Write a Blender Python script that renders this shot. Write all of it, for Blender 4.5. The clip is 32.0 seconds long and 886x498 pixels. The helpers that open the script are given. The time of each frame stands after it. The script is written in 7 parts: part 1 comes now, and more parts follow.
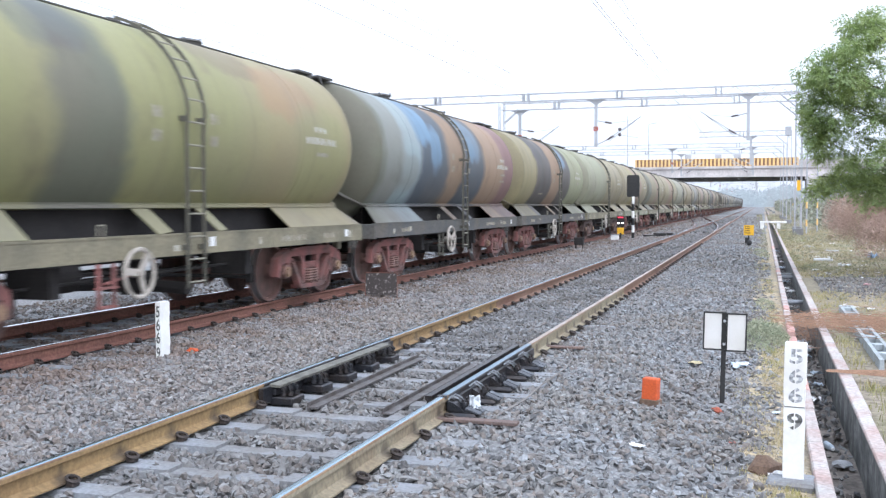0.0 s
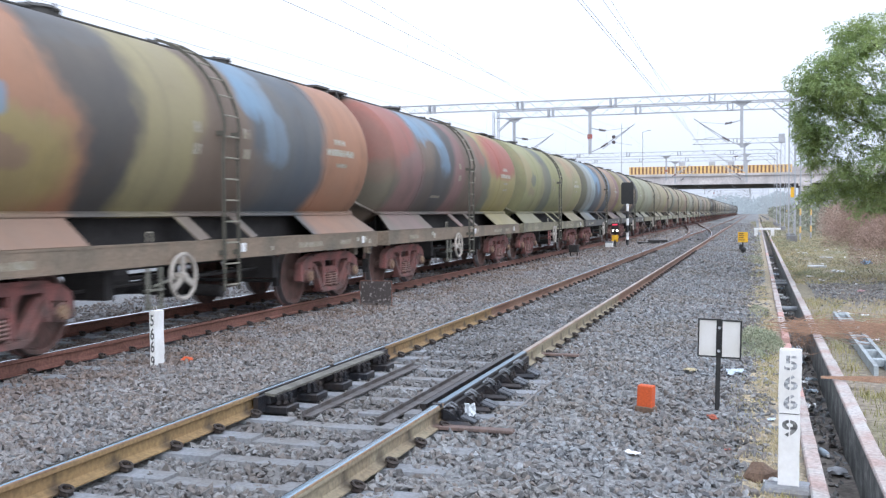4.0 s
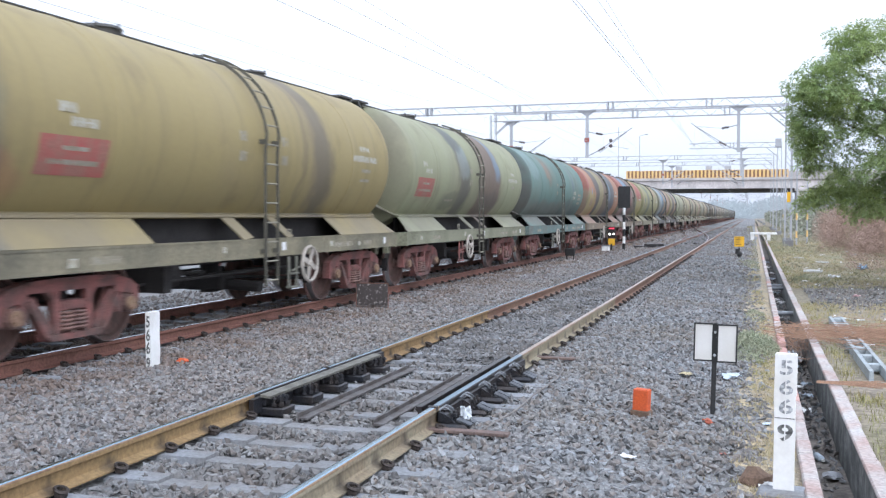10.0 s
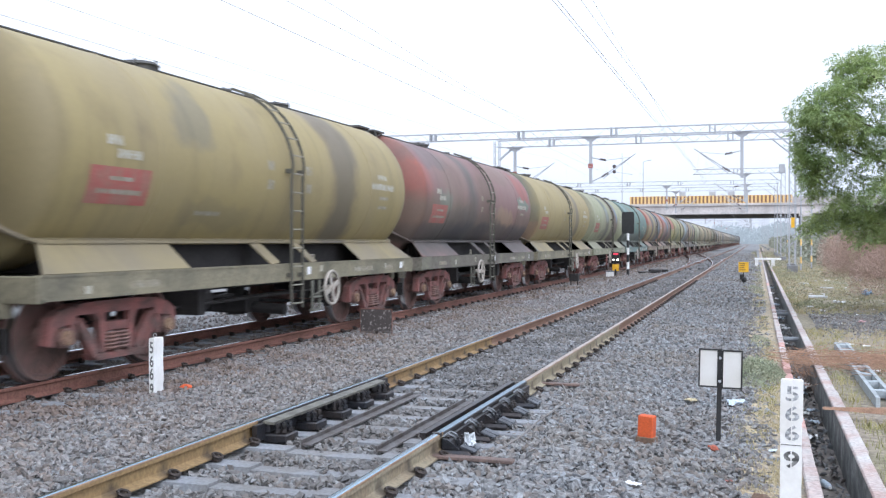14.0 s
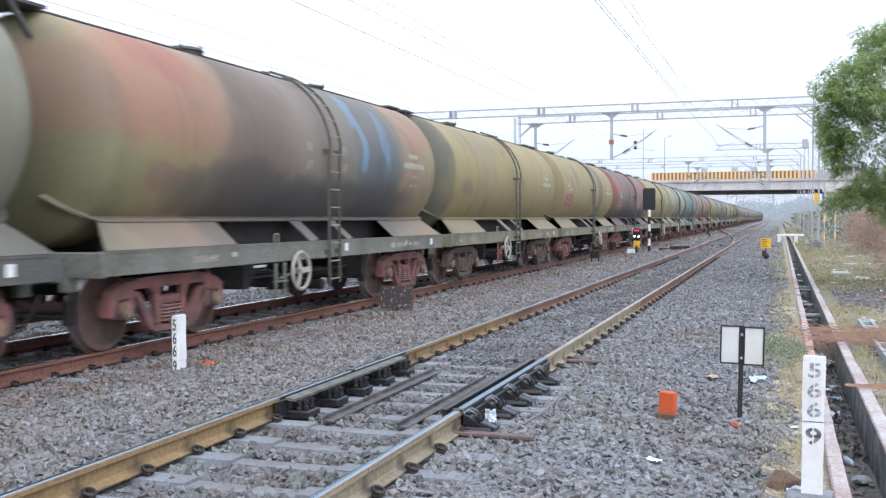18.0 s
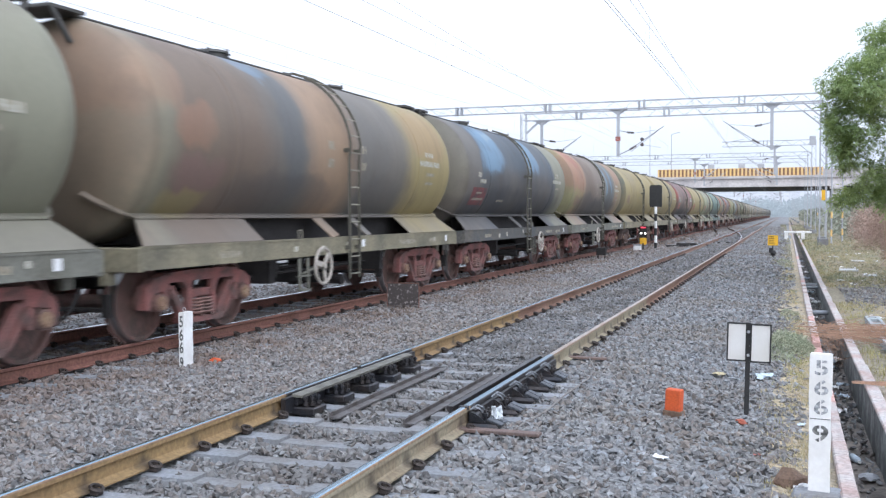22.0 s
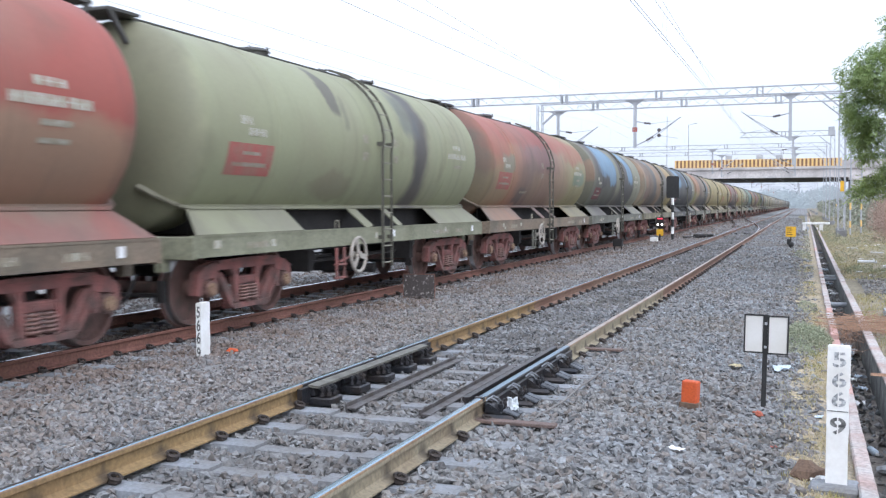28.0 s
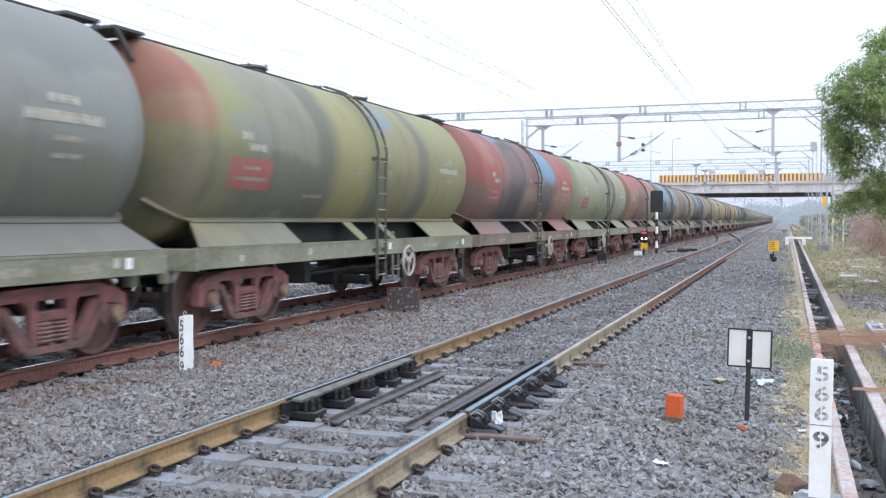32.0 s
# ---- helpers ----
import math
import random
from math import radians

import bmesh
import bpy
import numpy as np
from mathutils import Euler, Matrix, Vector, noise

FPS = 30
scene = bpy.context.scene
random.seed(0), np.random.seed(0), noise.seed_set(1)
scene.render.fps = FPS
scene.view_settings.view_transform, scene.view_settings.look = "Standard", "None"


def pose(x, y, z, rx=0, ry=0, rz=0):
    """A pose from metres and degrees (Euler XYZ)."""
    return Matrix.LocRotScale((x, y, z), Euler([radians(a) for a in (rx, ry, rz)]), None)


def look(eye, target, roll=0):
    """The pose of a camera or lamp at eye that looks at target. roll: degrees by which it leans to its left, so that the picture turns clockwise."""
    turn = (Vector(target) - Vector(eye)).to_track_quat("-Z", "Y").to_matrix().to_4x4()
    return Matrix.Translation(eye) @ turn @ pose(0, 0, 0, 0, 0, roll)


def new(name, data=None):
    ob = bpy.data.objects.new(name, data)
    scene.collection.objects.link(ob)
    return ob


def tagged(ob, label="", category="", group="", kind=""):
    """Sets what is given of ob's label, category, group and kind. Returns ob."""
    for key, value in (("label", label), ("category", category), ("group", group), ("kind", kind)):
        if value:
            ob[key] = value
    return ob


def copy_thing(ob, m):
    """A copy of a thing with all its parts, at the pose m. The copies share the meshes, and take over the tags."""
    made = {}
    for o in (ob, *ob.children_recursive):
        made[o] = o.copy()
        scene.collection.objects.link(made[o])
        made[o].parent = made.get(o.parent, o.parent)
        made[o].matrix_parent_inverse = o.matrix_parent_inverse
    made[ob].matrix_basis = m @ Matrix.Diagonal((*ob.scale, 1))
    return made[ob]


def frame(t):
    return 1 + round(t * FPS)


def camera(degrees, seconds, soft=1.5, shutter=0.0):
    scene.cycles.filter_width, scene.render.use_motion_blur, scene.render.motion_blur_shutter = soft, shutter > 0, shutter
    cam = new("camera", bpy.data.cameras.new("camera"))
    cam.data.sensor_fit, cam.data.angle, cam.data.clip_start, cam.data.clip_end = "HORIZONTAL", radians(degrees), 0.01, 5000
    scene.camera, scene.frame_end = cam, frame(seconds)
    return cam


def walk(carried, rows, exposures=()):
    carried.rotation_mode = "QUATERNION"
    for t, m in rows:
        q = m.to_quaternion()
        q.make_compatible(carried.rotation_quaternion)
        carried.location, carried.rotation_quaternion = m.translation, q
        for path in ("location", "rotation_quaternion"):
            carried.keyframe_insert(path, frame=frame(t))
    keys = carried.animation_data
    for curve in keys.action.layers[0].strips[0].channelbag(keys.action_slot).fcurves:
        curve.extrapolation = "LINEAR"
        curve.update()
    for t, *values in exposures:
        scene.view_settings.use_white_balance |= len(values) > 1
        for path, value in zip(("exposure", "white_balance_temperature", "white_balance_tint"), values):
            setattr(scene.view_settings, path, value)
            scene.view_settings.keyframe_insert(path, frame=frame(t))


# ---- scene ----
EYE = (0.0, 0.0, 1.583)  # z = 0 is the top of the rails, y runs along the track
cam = camera(48.9, 32.0, 1.3, 0.5)
PATH = [  # seconds, yaw, pitch, roll
    (0, 17.98, -2.57, 0.16), (0.5, 18.29, -2.43, 0.14), (1, 18.01, -2.21, 0.17), (1.5, 18.07, -1.97, 0.16),
    (2, 18.07, -1.82, 0.14), (2.5, 17.24, -2.04, 0.13), (4.5, 17.84, -2.21, 0.31), (5, 18.15, -3.06, 0.23),
    (5.5, 19.16, -3.37, 0.33), (6, 18.46, -3.13, 0.18), (6.5, 18.80, -2.93, 0.26), (7, 19.27, -2.81, 0.35),
    (7.5, 18.65, -2.78, 0.12), (8, 18.44, -2.82, 0.23), (8.5, 18.44, -2.90, 0.16), (9, 18.30, -2.90, 0.07),
    (9.5, 17.88, -2.36, 0.04), (10, 17.47, -1.95, -0.00), (10.5, 17.23, -1.65, 0.12), (11, 17.18, -1.55, 0.10),
    (11.5, 17.37, -1.46, 0.10), (12, 17.73, -1.23, 0.08), (12.5, 17.68, -0.61, -0.02), (13, 17.69, -0.26, 0.08),
    (13.5, 17.56, -0.20, 0.04), (14, 17.70, -0.44, 0.03), (14.5, 17.90, -0.58, 0.07), (16.5, 18.01, -1.46, 0.15),
    (17, 18.12, -1.76, 0.18), (17.5, 18.50, -1.88, 0.23), (18, 18.89, -1.78, 0.23), (18.5, 19.07, -1.72, 0.27),
    (19, 19.13, -1.80, 0.11), (19.5, 19.02, -1.83, -0.02), (20, 18.90, -1.84, 0.08), (20.5, 18.89, -1.83, 0.16),
    (21, 18.95, -1.83, 0.11), (21.5, 19.03, -1.86, 0.19), (22, 19.26, -1.96, 0.22), (22.5, 18.82, -2.09, 0.07),
    (23, 18.62, -2.14, -0.05), (23.5, 18.56, -2.20, -0.05), (24, 18.57, -2.16, -0.05), (24.5, 18.63, -2.12, 0.04),
    (26.5, 18.89, -2.51, 0.02), (27, 19.79, -2.56, 0.17), (27.5, 20.00, -2.62, 0.18), (28, 20.20, -2.48, 0.20),
    (28.5, 19.81, -2.32, 0.23), (29, 19.80, -1.99, 0.09), (29.5, 19.80, -1.76, 0.12), (30, 19.77, -1.68, 0.09),
    (30.5, 19.87, -1.64, 0.03), (31, 19.48, -1.75, 0.07), (31.5, 19.36, -1.70, 0.01), (32, 19.31, -1.68, 0.03)]
walk(cam, [(t, pose(*EYE, 90 + p, r, y)) for t, y, p, r in PATH],
     [(t, e, 5850, 11) for t, e in ((0, 0.95), (1.0, 0.76), (2.2, 0.68), (5.0, 0.71), (5.8, 0.96), (9, 0.95), (10, 0.74), (11, 0.60), (12.5, 0.70), (14, 0.75), (17, 0.71), (32, 0.69))])

# ---------------------------------------------------------------- light
world = bpy.data.worlds.new("sky")
scene.world = world
world.use_nodes = True
wn, wl = world.node_tree.nodes, world.node_tree.links
sky = wn.new("ShaderNodeTexSky")
sky.sky_type, sky.sun_disc = "NISHITA", False
sky.sun_elevation, sky.sun_rotation = radians(38), radians(150)
sky.air_density, sky.dust_density, sky.ozone_density = 1.0, 4.0, 1.0
hsv = wn.new("ShaderNodeHueSaturation")
hsv.inputs["Saturation"].default_value = 0.22
wl.new(sky.outputs[0], hsv.inputs["Color"])
veil = wn.new("ShaderNodeMix")   # thin bright cloud over the whole sky
veil.data_type = "RGBA"
veil.inputs[0].default_value = 0.6
veil.inputs[7].default_value = (7.0, 7.35, 8.1, 1)
wl.new(hsv.outputs[0], veil.inputs[6])
way, updown, rise, dome = wn.new("ShaderNodeTexCoord"), wn.new("ShaderNodeSeparateXYZ"), wn.new("ShaderNodeMapRange"), wn.new("ShaderNodeMix")
wl.new(way.outputs["Generated"], updown.inputs[0])   # an overcast dome, brighter overhead than along the horizon
wl.new(updown.outputs["Z"], rise.inputs[0])
rise.inputs[1].default_value, rise.inputs[2].default_value, rise.inputs[3].default_value, rise.inputs[4].default_value = 0.0, 0.9, 0.86, 1.42
dome.data_type, dome.blend_type, dome.inputs[0].default_value = "RGBA", "MULTIPLY", 1.0
wl.new(veil.outputs[2], dome.inputs[6])
wl.new(rise.outputs[0], dome.inputs[7])
wl.new(dome.outputs[2], wn["Background"].inputs["Color"])
wn["Background"].inputs["Strength"].default_value = 0.13
sun = new("sun", bpy.data.lights.new("sun", "SUN"))
sun.data.energy, sun.data.angle, sun.data.color = 0.5, radians(40), (1.0, 0.98, 0.97)
sun.matrix_world = look((35, -10, 60), (0, 10, 0))

# ---------------------------------------------------------------- materials
TRACK_X, TRAIN_X, HALF = -3.36, -8.61, 0.865   # track centres and half the distance between rail centres


def mat(name, col, rough=0.85, metal=0.0, var=0.35, scale=6.0, fine=60.0, bump=0.15, second=None, amount=0.45, coords="Object", rand=0.0, spec=0.5):
    """A weathered surface: a base colour, broad stains towards a second colour, fine grain and a little relief."""
    m = bpy.data.materials.new(name)
    m.use_nodes = True
    n, l = m.node_tree.nodes, m.node_tree.links
    b = n["Principled BSDF"]
    tc = n.new("ShaderNodeTexCoord")
    big, small = n.new("ShaderNodeTexNoise"), n.new("ShaderNodeTexNoise")
    for t, s, d in ((big, scale, 5), (small, fine, 3)):
        t.inputs["Scale"].default_value, t.inputs["Detail"].default_value = s, d
        l.new(tc.outputs[coords], t.inputs["Vector"])
    ramp = n.new("ShaderNodeValToRGB")
    ramp.color_ramp.elements[0].position, ramp.color_ramp.elements[1].position = 0.5 - 0.3 * amount, 0.75 - 0.2 * amount
    l.new(big.outputs["Fac"], ramp.inputs[0])
    mix = n.new("ShaderNodeMix")
    mix.data_type = "RGBA"
    mix.inputs[6].default_value = (*col, 1)
    mix.inputs[7].default_value = (*(second or [c * (1 - var) for c in col]), 1)
    l.new(ramp.outputs[0], mix.inputs[0])
    grain = n.new("ShaderNodeMix")
    grain.data_type, grain.blend_type = "RGBA", "MULTIPLY"
    grain.inputs[0].default_value = 1.0
    mr = n.new("ShaderNodeMapRange")
    mr.inputs[1].default_value, mr.inputs[2].default_value = 0.3, 0.7
    mr.inputs[3].default_value, mr.inputs[4].default_value = 1 - var, 1 + var
    l.new(small.outputs["Fac"], mr.inputs[0])
    l.new(mix.outputs[2], grain.inputs[6])
    l.new(mr.outputs[0], grain.inputs[7])
    out = grain.outputs[2]
    if rand:
        oi = n.new("ShaderNodeObjectInfo")
        mr2 = n.new("ShaderNodeMapRange")
        mr2.inputs[3].default_value, mr2.inputs[4].default_value = 1 - rand, 1 + rand
        l.new(oi.outputs["Random"], mr2.inputs[0])
        g2 = n.new("ShaderNodeMix")
        g2.data_type, g2.blend_type = "RGBA", "MULTIPLY"
        g2.inputs[0].default_value = 1.0
        l.new(out, g2.inputs[6])
        l.new(mr2.outputs[0], g2.inputs[7])
        out = g2.outputs[2]
    l.new(out, b.inputs["Base Color"])
    b.inputs["Roughness"].default_value, b.inputs["Metallic"].default_value = rough, metal
    b.inputs["Specular IOR Level"].default_value = spec
    if bump:
        bp = n.new("ShaderNodeBump")
        bp.inputs["Strength"].default_value, bp.inputs["Distance"].default_value = bump, 0.02
        l.new(small.outputs["Fac"], bp.inputs["Height"])
        l.new(bp.outputs[0], b.inputs["Normal"])
    return m


def glow(name, col, strength):
    m = bpy.data.materials.new(name)
    m.use_nodes = True
    b = m.node_tree.nodes["Principled BSDF"]
    b.inputs["Base Color"].default_value = (*col, 1)
    b.inputs["Emission Color"].default_value, b.inputs["Emission Strength"].default_value = (*col, 1), strength
    return m


PALETTE = {
    "o": (0.27, 0.235, 0.125), "m": (0.295, 0.237, 0.105), "d": (0.15, 0.125, 0.08), "v": (0.25, 0.245, 0.115), "g": (0.13, 0.135, 0.095), "k": (0.075, 0.07, 0.066),
    "b": (0.16, 0.26, 0.36), "s": (0.075, 0.09, 0.105), "r": (0.30, 0.082, 0.062), "t": (0.29, 0.20, 0.13), "a": (0.33, 0.17, 0.10), "p": (0.272, 0.28, 0.172),
    "e": (0.112, 0.188, 0.162), "h": (0.05, 0.085, 0.085), "n": (0.155, 0.115, 0.085), "l": (0.27, 0.33, 0.34), "w": (0.215, 0.232, 0.21), "q": (0.21, 0.122, 0.112),
    "y": (0.30, 0.255, 0.10), "i": (0.15, 0.22, 0.17), "u": (0.22, 0.215, 0.155),
    # z: near-black for shade painted along a tank's underside
    "c": (0.075, 0.135, 0.16), "f": (0.21, 0.172, 0.14), "j": (0.15, 0.148, 0.122), "x": (0.135, 0.125, 0.11), "z": (0.04, 0.042, 0.047)}


def tank_paint(bands, blots, seed, dust_haze=0.0, film=(0.165, 0.148, 0.128)):
    """Old sprayed camouflage on a tank. bands: colours along it, each change "y/slope/softness"; blots:
    "colour:y,z,half length,half height,strength", those in z painting shade low on the tank; then rust, dust and runs.
    The last film is dust on saddle plates, painted distance haze on far tanks.
    """
    m = bpy.data.materials.new("tank_paint")
    m.use_nodes = True
    n, l = m.node_tree.nodes, m.node_tree.links
    b = n["Principled BSDF"]
    tc = n.new("ShaderNodeTexCoord")
    off = n.new("ShaderNodeMapping")
    off.inputs["Location"].default_value = (seed * 3.7, seed * 5.1, seed * 1.3)
    l.new(tc.outputs["Object"], off.inputs["Vector"])

    def noise_at(scale, detail, stretch=None):
        t = n.new("ShaderNodeTexNoise")
        t.inputs["Scale"].default_value, t.inputs["Detail"].default_value = scale, detail
        if stretch:
            mp = n.new("ShaderNodeMapping")
            mp.inputs["Scale"].default_value = stretch
            l.new(off.outputs[0], mp.inputs["Vector"])
            l.new(mp.outputs[0], t.inputs["Vector"])
        else:
            l.new(off.outputs[0], t.inputs["Vector"])
        return t.outputs["Fac"]

    def op(kind, a, c, d=None):
        o = n.new("ShaderNodeMath")
        o.operation = kind
        for i, v in enumerate((a, c, d)):
            if v is None:
                continue
            if isinstance(v, (int, float)):
                o.inputs[i].default_value = v
            else:
                l.new(v, o.inputs[i])
        return o.outputs[0]

    def blend(a, fac, col, mode="MIX"):
        x = n.new("ShaderNodeMix")
        x.data_type, x.blend_type = "RGBA", mode
        for i, v in ((0, fac), (6, a), (7, col)):
            if isinstance(v, tuple):
                x.inputs[i].default_value = (*v, 1)
            elif isinstance(v, (int, float)):
                x.inputs[i].default_value = v
            else:
                l.new(v, x.inputs[i])
        return x.outputs[2]

    def gate(v, lo, hi, top=1.0):
        r = n.new("ShaderNodeMapRange")
        r.inputs[1].default_value, r.inputs[2].default_value, r.inputs[4].default_value = lo, hi, top
        l.new(v, r.inputs[0])
        return r.outputs[0]

    sep = n.new("ShaderNodeSeparateXYZ")
    l.new(tc.outputs["Object"], sep.inputs[0])
    ragged = op("MULTIPLY_ADD", noise_at(2.6, 5), 0.4, -0.2)
    y = op("ADD", op("ADD", sep.outputs["Y"], op("MULTIPLY_ADD", noise_at(0.7, 2), 0.8, -0.4)), ragged)
    z = op("ADD", op("ADD", sep.outputs["Z"], op("MULTIPLY_ADD", noise_at(0.9, 2), 0.5, -0.25)), ragged)
    words = bands.split()
    col = PALETTE[words[0]]
    for at, c in zip(words[1::2], words[2::2]):
        pos, slope, soft = (float(v) for v in (at.split("/") + ["0", "0.17"][at.count("/"):])[:3])
        v = op("MULTIPLY_ADD", z, -slope, y) if slope else y
        pos -= 2.66 * slope
        col = blend(col, gate(v, pos - soft, pos + soft), PALETTE[c])
    for blot in blots.split():
        c, rest = blot.split(":")
        by, bz, ry, rz, amt = (float(v) for v in rest.split(","))
        d = op("ADD", op("POWER", op("ABSOLUTE", op("MULTIPLY_ADD", y, 1 / ry, -by / ry), 0), 3.0), op("POWER", op("ABSOLUTE", op("MULTIPLY_ADD", z, 1 / rz, -bz / rz), 0), 3.0))
        col = blend(col, gate(d, 1.9, 0.55, amt), PALETTE[c])
    col = blend(col, gate(noise_at(0.5, 3), 0.45, 0.75, 0.4), (0.20, 0.165, 0.12))             # dust
    col = blend(col, gate(noise_at(1.2, 5), 0.58, 0.78, 0.4), (0.105, 0.08, 0.06))          # rust and oil
    col = blend(col, gate(noise_at(1.0, 4, (0.4, 4.0, 0.25)), 0.54, 0.8, 0.3), (0.07, 0.06, 0.05))  # runs
    ends = gate(op("ADD", op("ABSOLUTE", sep.outputs["Y"], 0.0), op("MULTIPLY_ADD", noise_at(1.3, 4), 0.9, -0.45)), 5.3, 5.6, 0.38)
    col = blend(col, ends, (0.085, 0.07, 0.055))                                                # road film on the ends, with some of their shade painted in
    # film: dust on the saddle plates, haze painted onto far tanks
    if dust_haze:
        col = blend(col, gate(noise_at(0.9, 4), 0.1, 0.6, dust_haze), film)
    grain = n.new("ShaderNodeMapRange")
    grain.inputs[3].default_value, grain.inputs[4].default_value = 0.92, 1.08
    l.new(noise_at(14, 4), grain.inputs[0])
    col = blend(col, 1.0, grain.outputs[0], "MULTIPLY")
    l.new(col, b.inputs["Base Color"])
    rough = n.new("ShaderNodeMapRange")
    rough.inputs[3].default_value, rough.inputs[4].default_value = 0.5, 0.75
    l.new(noise_at(1.2, 3), rough.inputs[0])
    l.new(rough.outputs[0], b.inputs["Roughness"])
    bp = n.new("ShaderNodeBump")
    bp.inputs["Strength"].default_value, bp.inputs["Distance"].default_value = 0.12, 0.02
    l.new(noise_at(1.6, 3), bp.inputs["Height"])
    l.new(bp.outputs[0], b.inputs["Normal"])
    return m


M = {}
M["ballast"] = mat("ballast", (0.19, 0.198, 0.203), 0.95, var=0.5, scale=0.35, fine=26, bump=1.0, second=(0.24, 0.23, 0.222), spec=0.2)
M["earth"] = mat("earth", (0.285, 0.245, 0.198), 0.95, var=0.35, scale=0.6, fine=14, bump=0.6, second=(0.22, 0.20, 0.14), spec=0.1)
M["rail_side"] = mat("rail_side", (0.285, 0.195, 0.09), 0.8, var=0.22, scale=1.2, fine=30, second=(0.22, 0.14, 0.065))
M["rail_pale"] = mat("rail_pale", (0.30, 0.265, 0.185), 0.8, var=0.22, scale=1.5, fine=30, second=(0.22, 0.17, 0.11))
M["rail_edge"] = mat("rail_edge", (0.26, 0.175, 0.10), 0.55, 0.2, var=0.25, scale=2.0, fine=30, second=(0.17, 0.095, 0.055))
M["rail_rust"] = mat("rail_rust", (0.19, 0.086, 0.063), 0.8, var=0.3, scale=1.5, fine=30, second=(0.13, 0.06, 0.04))
M["rail_brown"] = mat("rail_brown", (0.21, 0.13, 0.09), 0.8, var=0.25, scale=0.8, fine=30, second=(0.16, 0.085, 0.055))
M["rail_bright"] = mat("rail_bright", (0.80, 0.82, 0.86), 0.16, 1.0, var=0.08, scale=3, fine=40, bump=0.0)
M["rail_dull"] = mat("rail_dull", (0.40, 0.36, 0.33), 0.5, 0.5, var=0.15, scale=2, fine=40, bump=0.02, second=(0.32, 0.24, 0.18))
M["rail_blue"] = mat("rail_blue", (0.22, 0.30, 0.36), 0.38, 0.7, var=0.15, scale=3, fine=40, bump=0.02)
M["rail_head"] = mat("rail_head", (0.37, 0.48, 0.56), 0.26, 1.0, var=0.1, scale=3, fine=40, bump=0.02)
M["concrete"] = mat("concrete", (0.245, 0.262, 0.285), 0.9, var=0.2, scale=2.5, fine=40, second=(0.19, 0.185, 0.18), rand=0.12)
M["clip"] = mat("clip", (0.06, 0.048, 0.042), 0.6, 0.4, var=0.3)
M["black_iron"] = mat("black_iron", (0.028, 0.030, 0.036), 0.36, 0.4, var=0.35, second=(0.05, 0.04, 0.035))
M["under"] = mat("under", (0.024, 0.021, 0.02), 0.85, var=0.35)
M["bogie"] = mat("bogie", (0.315, 0.115, 0.102), 0.8, var=0.3, scale=3.2, second=(0.12, 0.075, 0.066), amount=0.65)
M["bogie_dark"] = mat("bogie_dark", (0.15, 0.095, 0.08), 0.8, var=0.3, scale=4.5, second=(0.09, 0.065, 0.055), amount=0.6)
M["wheel"] = mat("wheel", (0.165, 0.09, 0.075), 0.8, 0.0, var=0.25, scale=5, second=(0.085, 0.06, 0.05))
M["tread"] = mat("tread", (0.5, 0.5, 0.5), 0.3, 1.0, var=0.1)
M["frame_olive"] = mat("frame_olive", (0.235, 0.21, 0.14), 0.75, var=0.22, scale=1.6, fine=24, second=(0.13, 0.12, 0.085))
M["frame_green"] = mat("frame_green", (0.25, 0.25, 0.175), 0.75, var=0.22, scale=1.6, fine=24, second=(0.17, 0.17, 0.11))
M["frame_grey"] = mat("frame_grey", (0.185, 0.185, 0.155), 0.75, var=0.22, scale=1.6, fine=24, second=(0.12, 0.115, 0.09))
M["frame_teal"] = mat("frame_teal", (0.12, 0.19, 0.18), 0.75, var=0.22, scale=1.6, fine=24, second=(0.15, 0.15, 0.13))
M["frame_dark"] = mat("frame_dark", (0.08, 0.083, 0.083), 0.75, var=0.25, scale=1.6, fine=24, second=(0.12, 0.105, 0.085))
M["frame_brown"] = mat("frame_brown", (0.23, 0.175, 0.125), 0.75, var=0.22, scale=1.6, fine=24, second=(0.14, 0.12, 0.09))
M["frame_soot"] = mat("frame_soot", (0.125, 0.108, 0.092), 0.75, var=0.25, scale=1.6, fine=24, second=(0.19, 0.185, 0.135))
M["ladder"] = mat("ladder", (0.10, 0.095, 0.075), 0.75, var=0.25)
M["rung"] = mat("rung", (0.30, 0.28, 0.22), 0.6, var=0.25)
M["brake_wheel"] = mat("brake_wheel", (0.42, 0.38, 0.33), 0.7, var=0.2)
M["roofwalk"] = mat("roofwalk", (0.085, 0.083, 0.078), 0.8, var=0.25)
M["white_mark"] = mat("white_mark", (0.50, 0.49, 0.44), 0.8, var=0.2, scale=9, second=(0.36, 0.33, 0.25), amount=0.7)
M["faint_mark"] = mat("faint_mark", (0.40, 0.385, 0.33), 0.85, var=0.2, scale=14, second=(0.27, 0.24, 0.175), amount=0.9)
M["red_mark"] = mat("red_mark", (0.38, 0.09, 0.08), 0.75, var=0.2, scale=5, second=(0.30, 0.14, 0.11), amount=0.7)
M["maroon_mark"] = mat("maroon_mark", (0.25, 0.055, 0.055), 0.75, var=0.25, scale=4, second=(0.10, 0.06, 0.06), amount=0.6)
M["white_paint"] = mat("white_paint", (0.80, 0.80, 0.79), 0.7, var=0.04, scale=3, fine=30, bump=0.05, second=(0.66, 0.64, 0.60))
M["digit"] = mat("digit", (0.03, 0.03, 0.03), 0.8, var=0.4, scale=20, second=(0.25, 0.25, 0.24), amount=0.5)
M["black_paint"] = mat("black_paint", (0.02, 0.02, 0.02), 0.6, var=0.3)
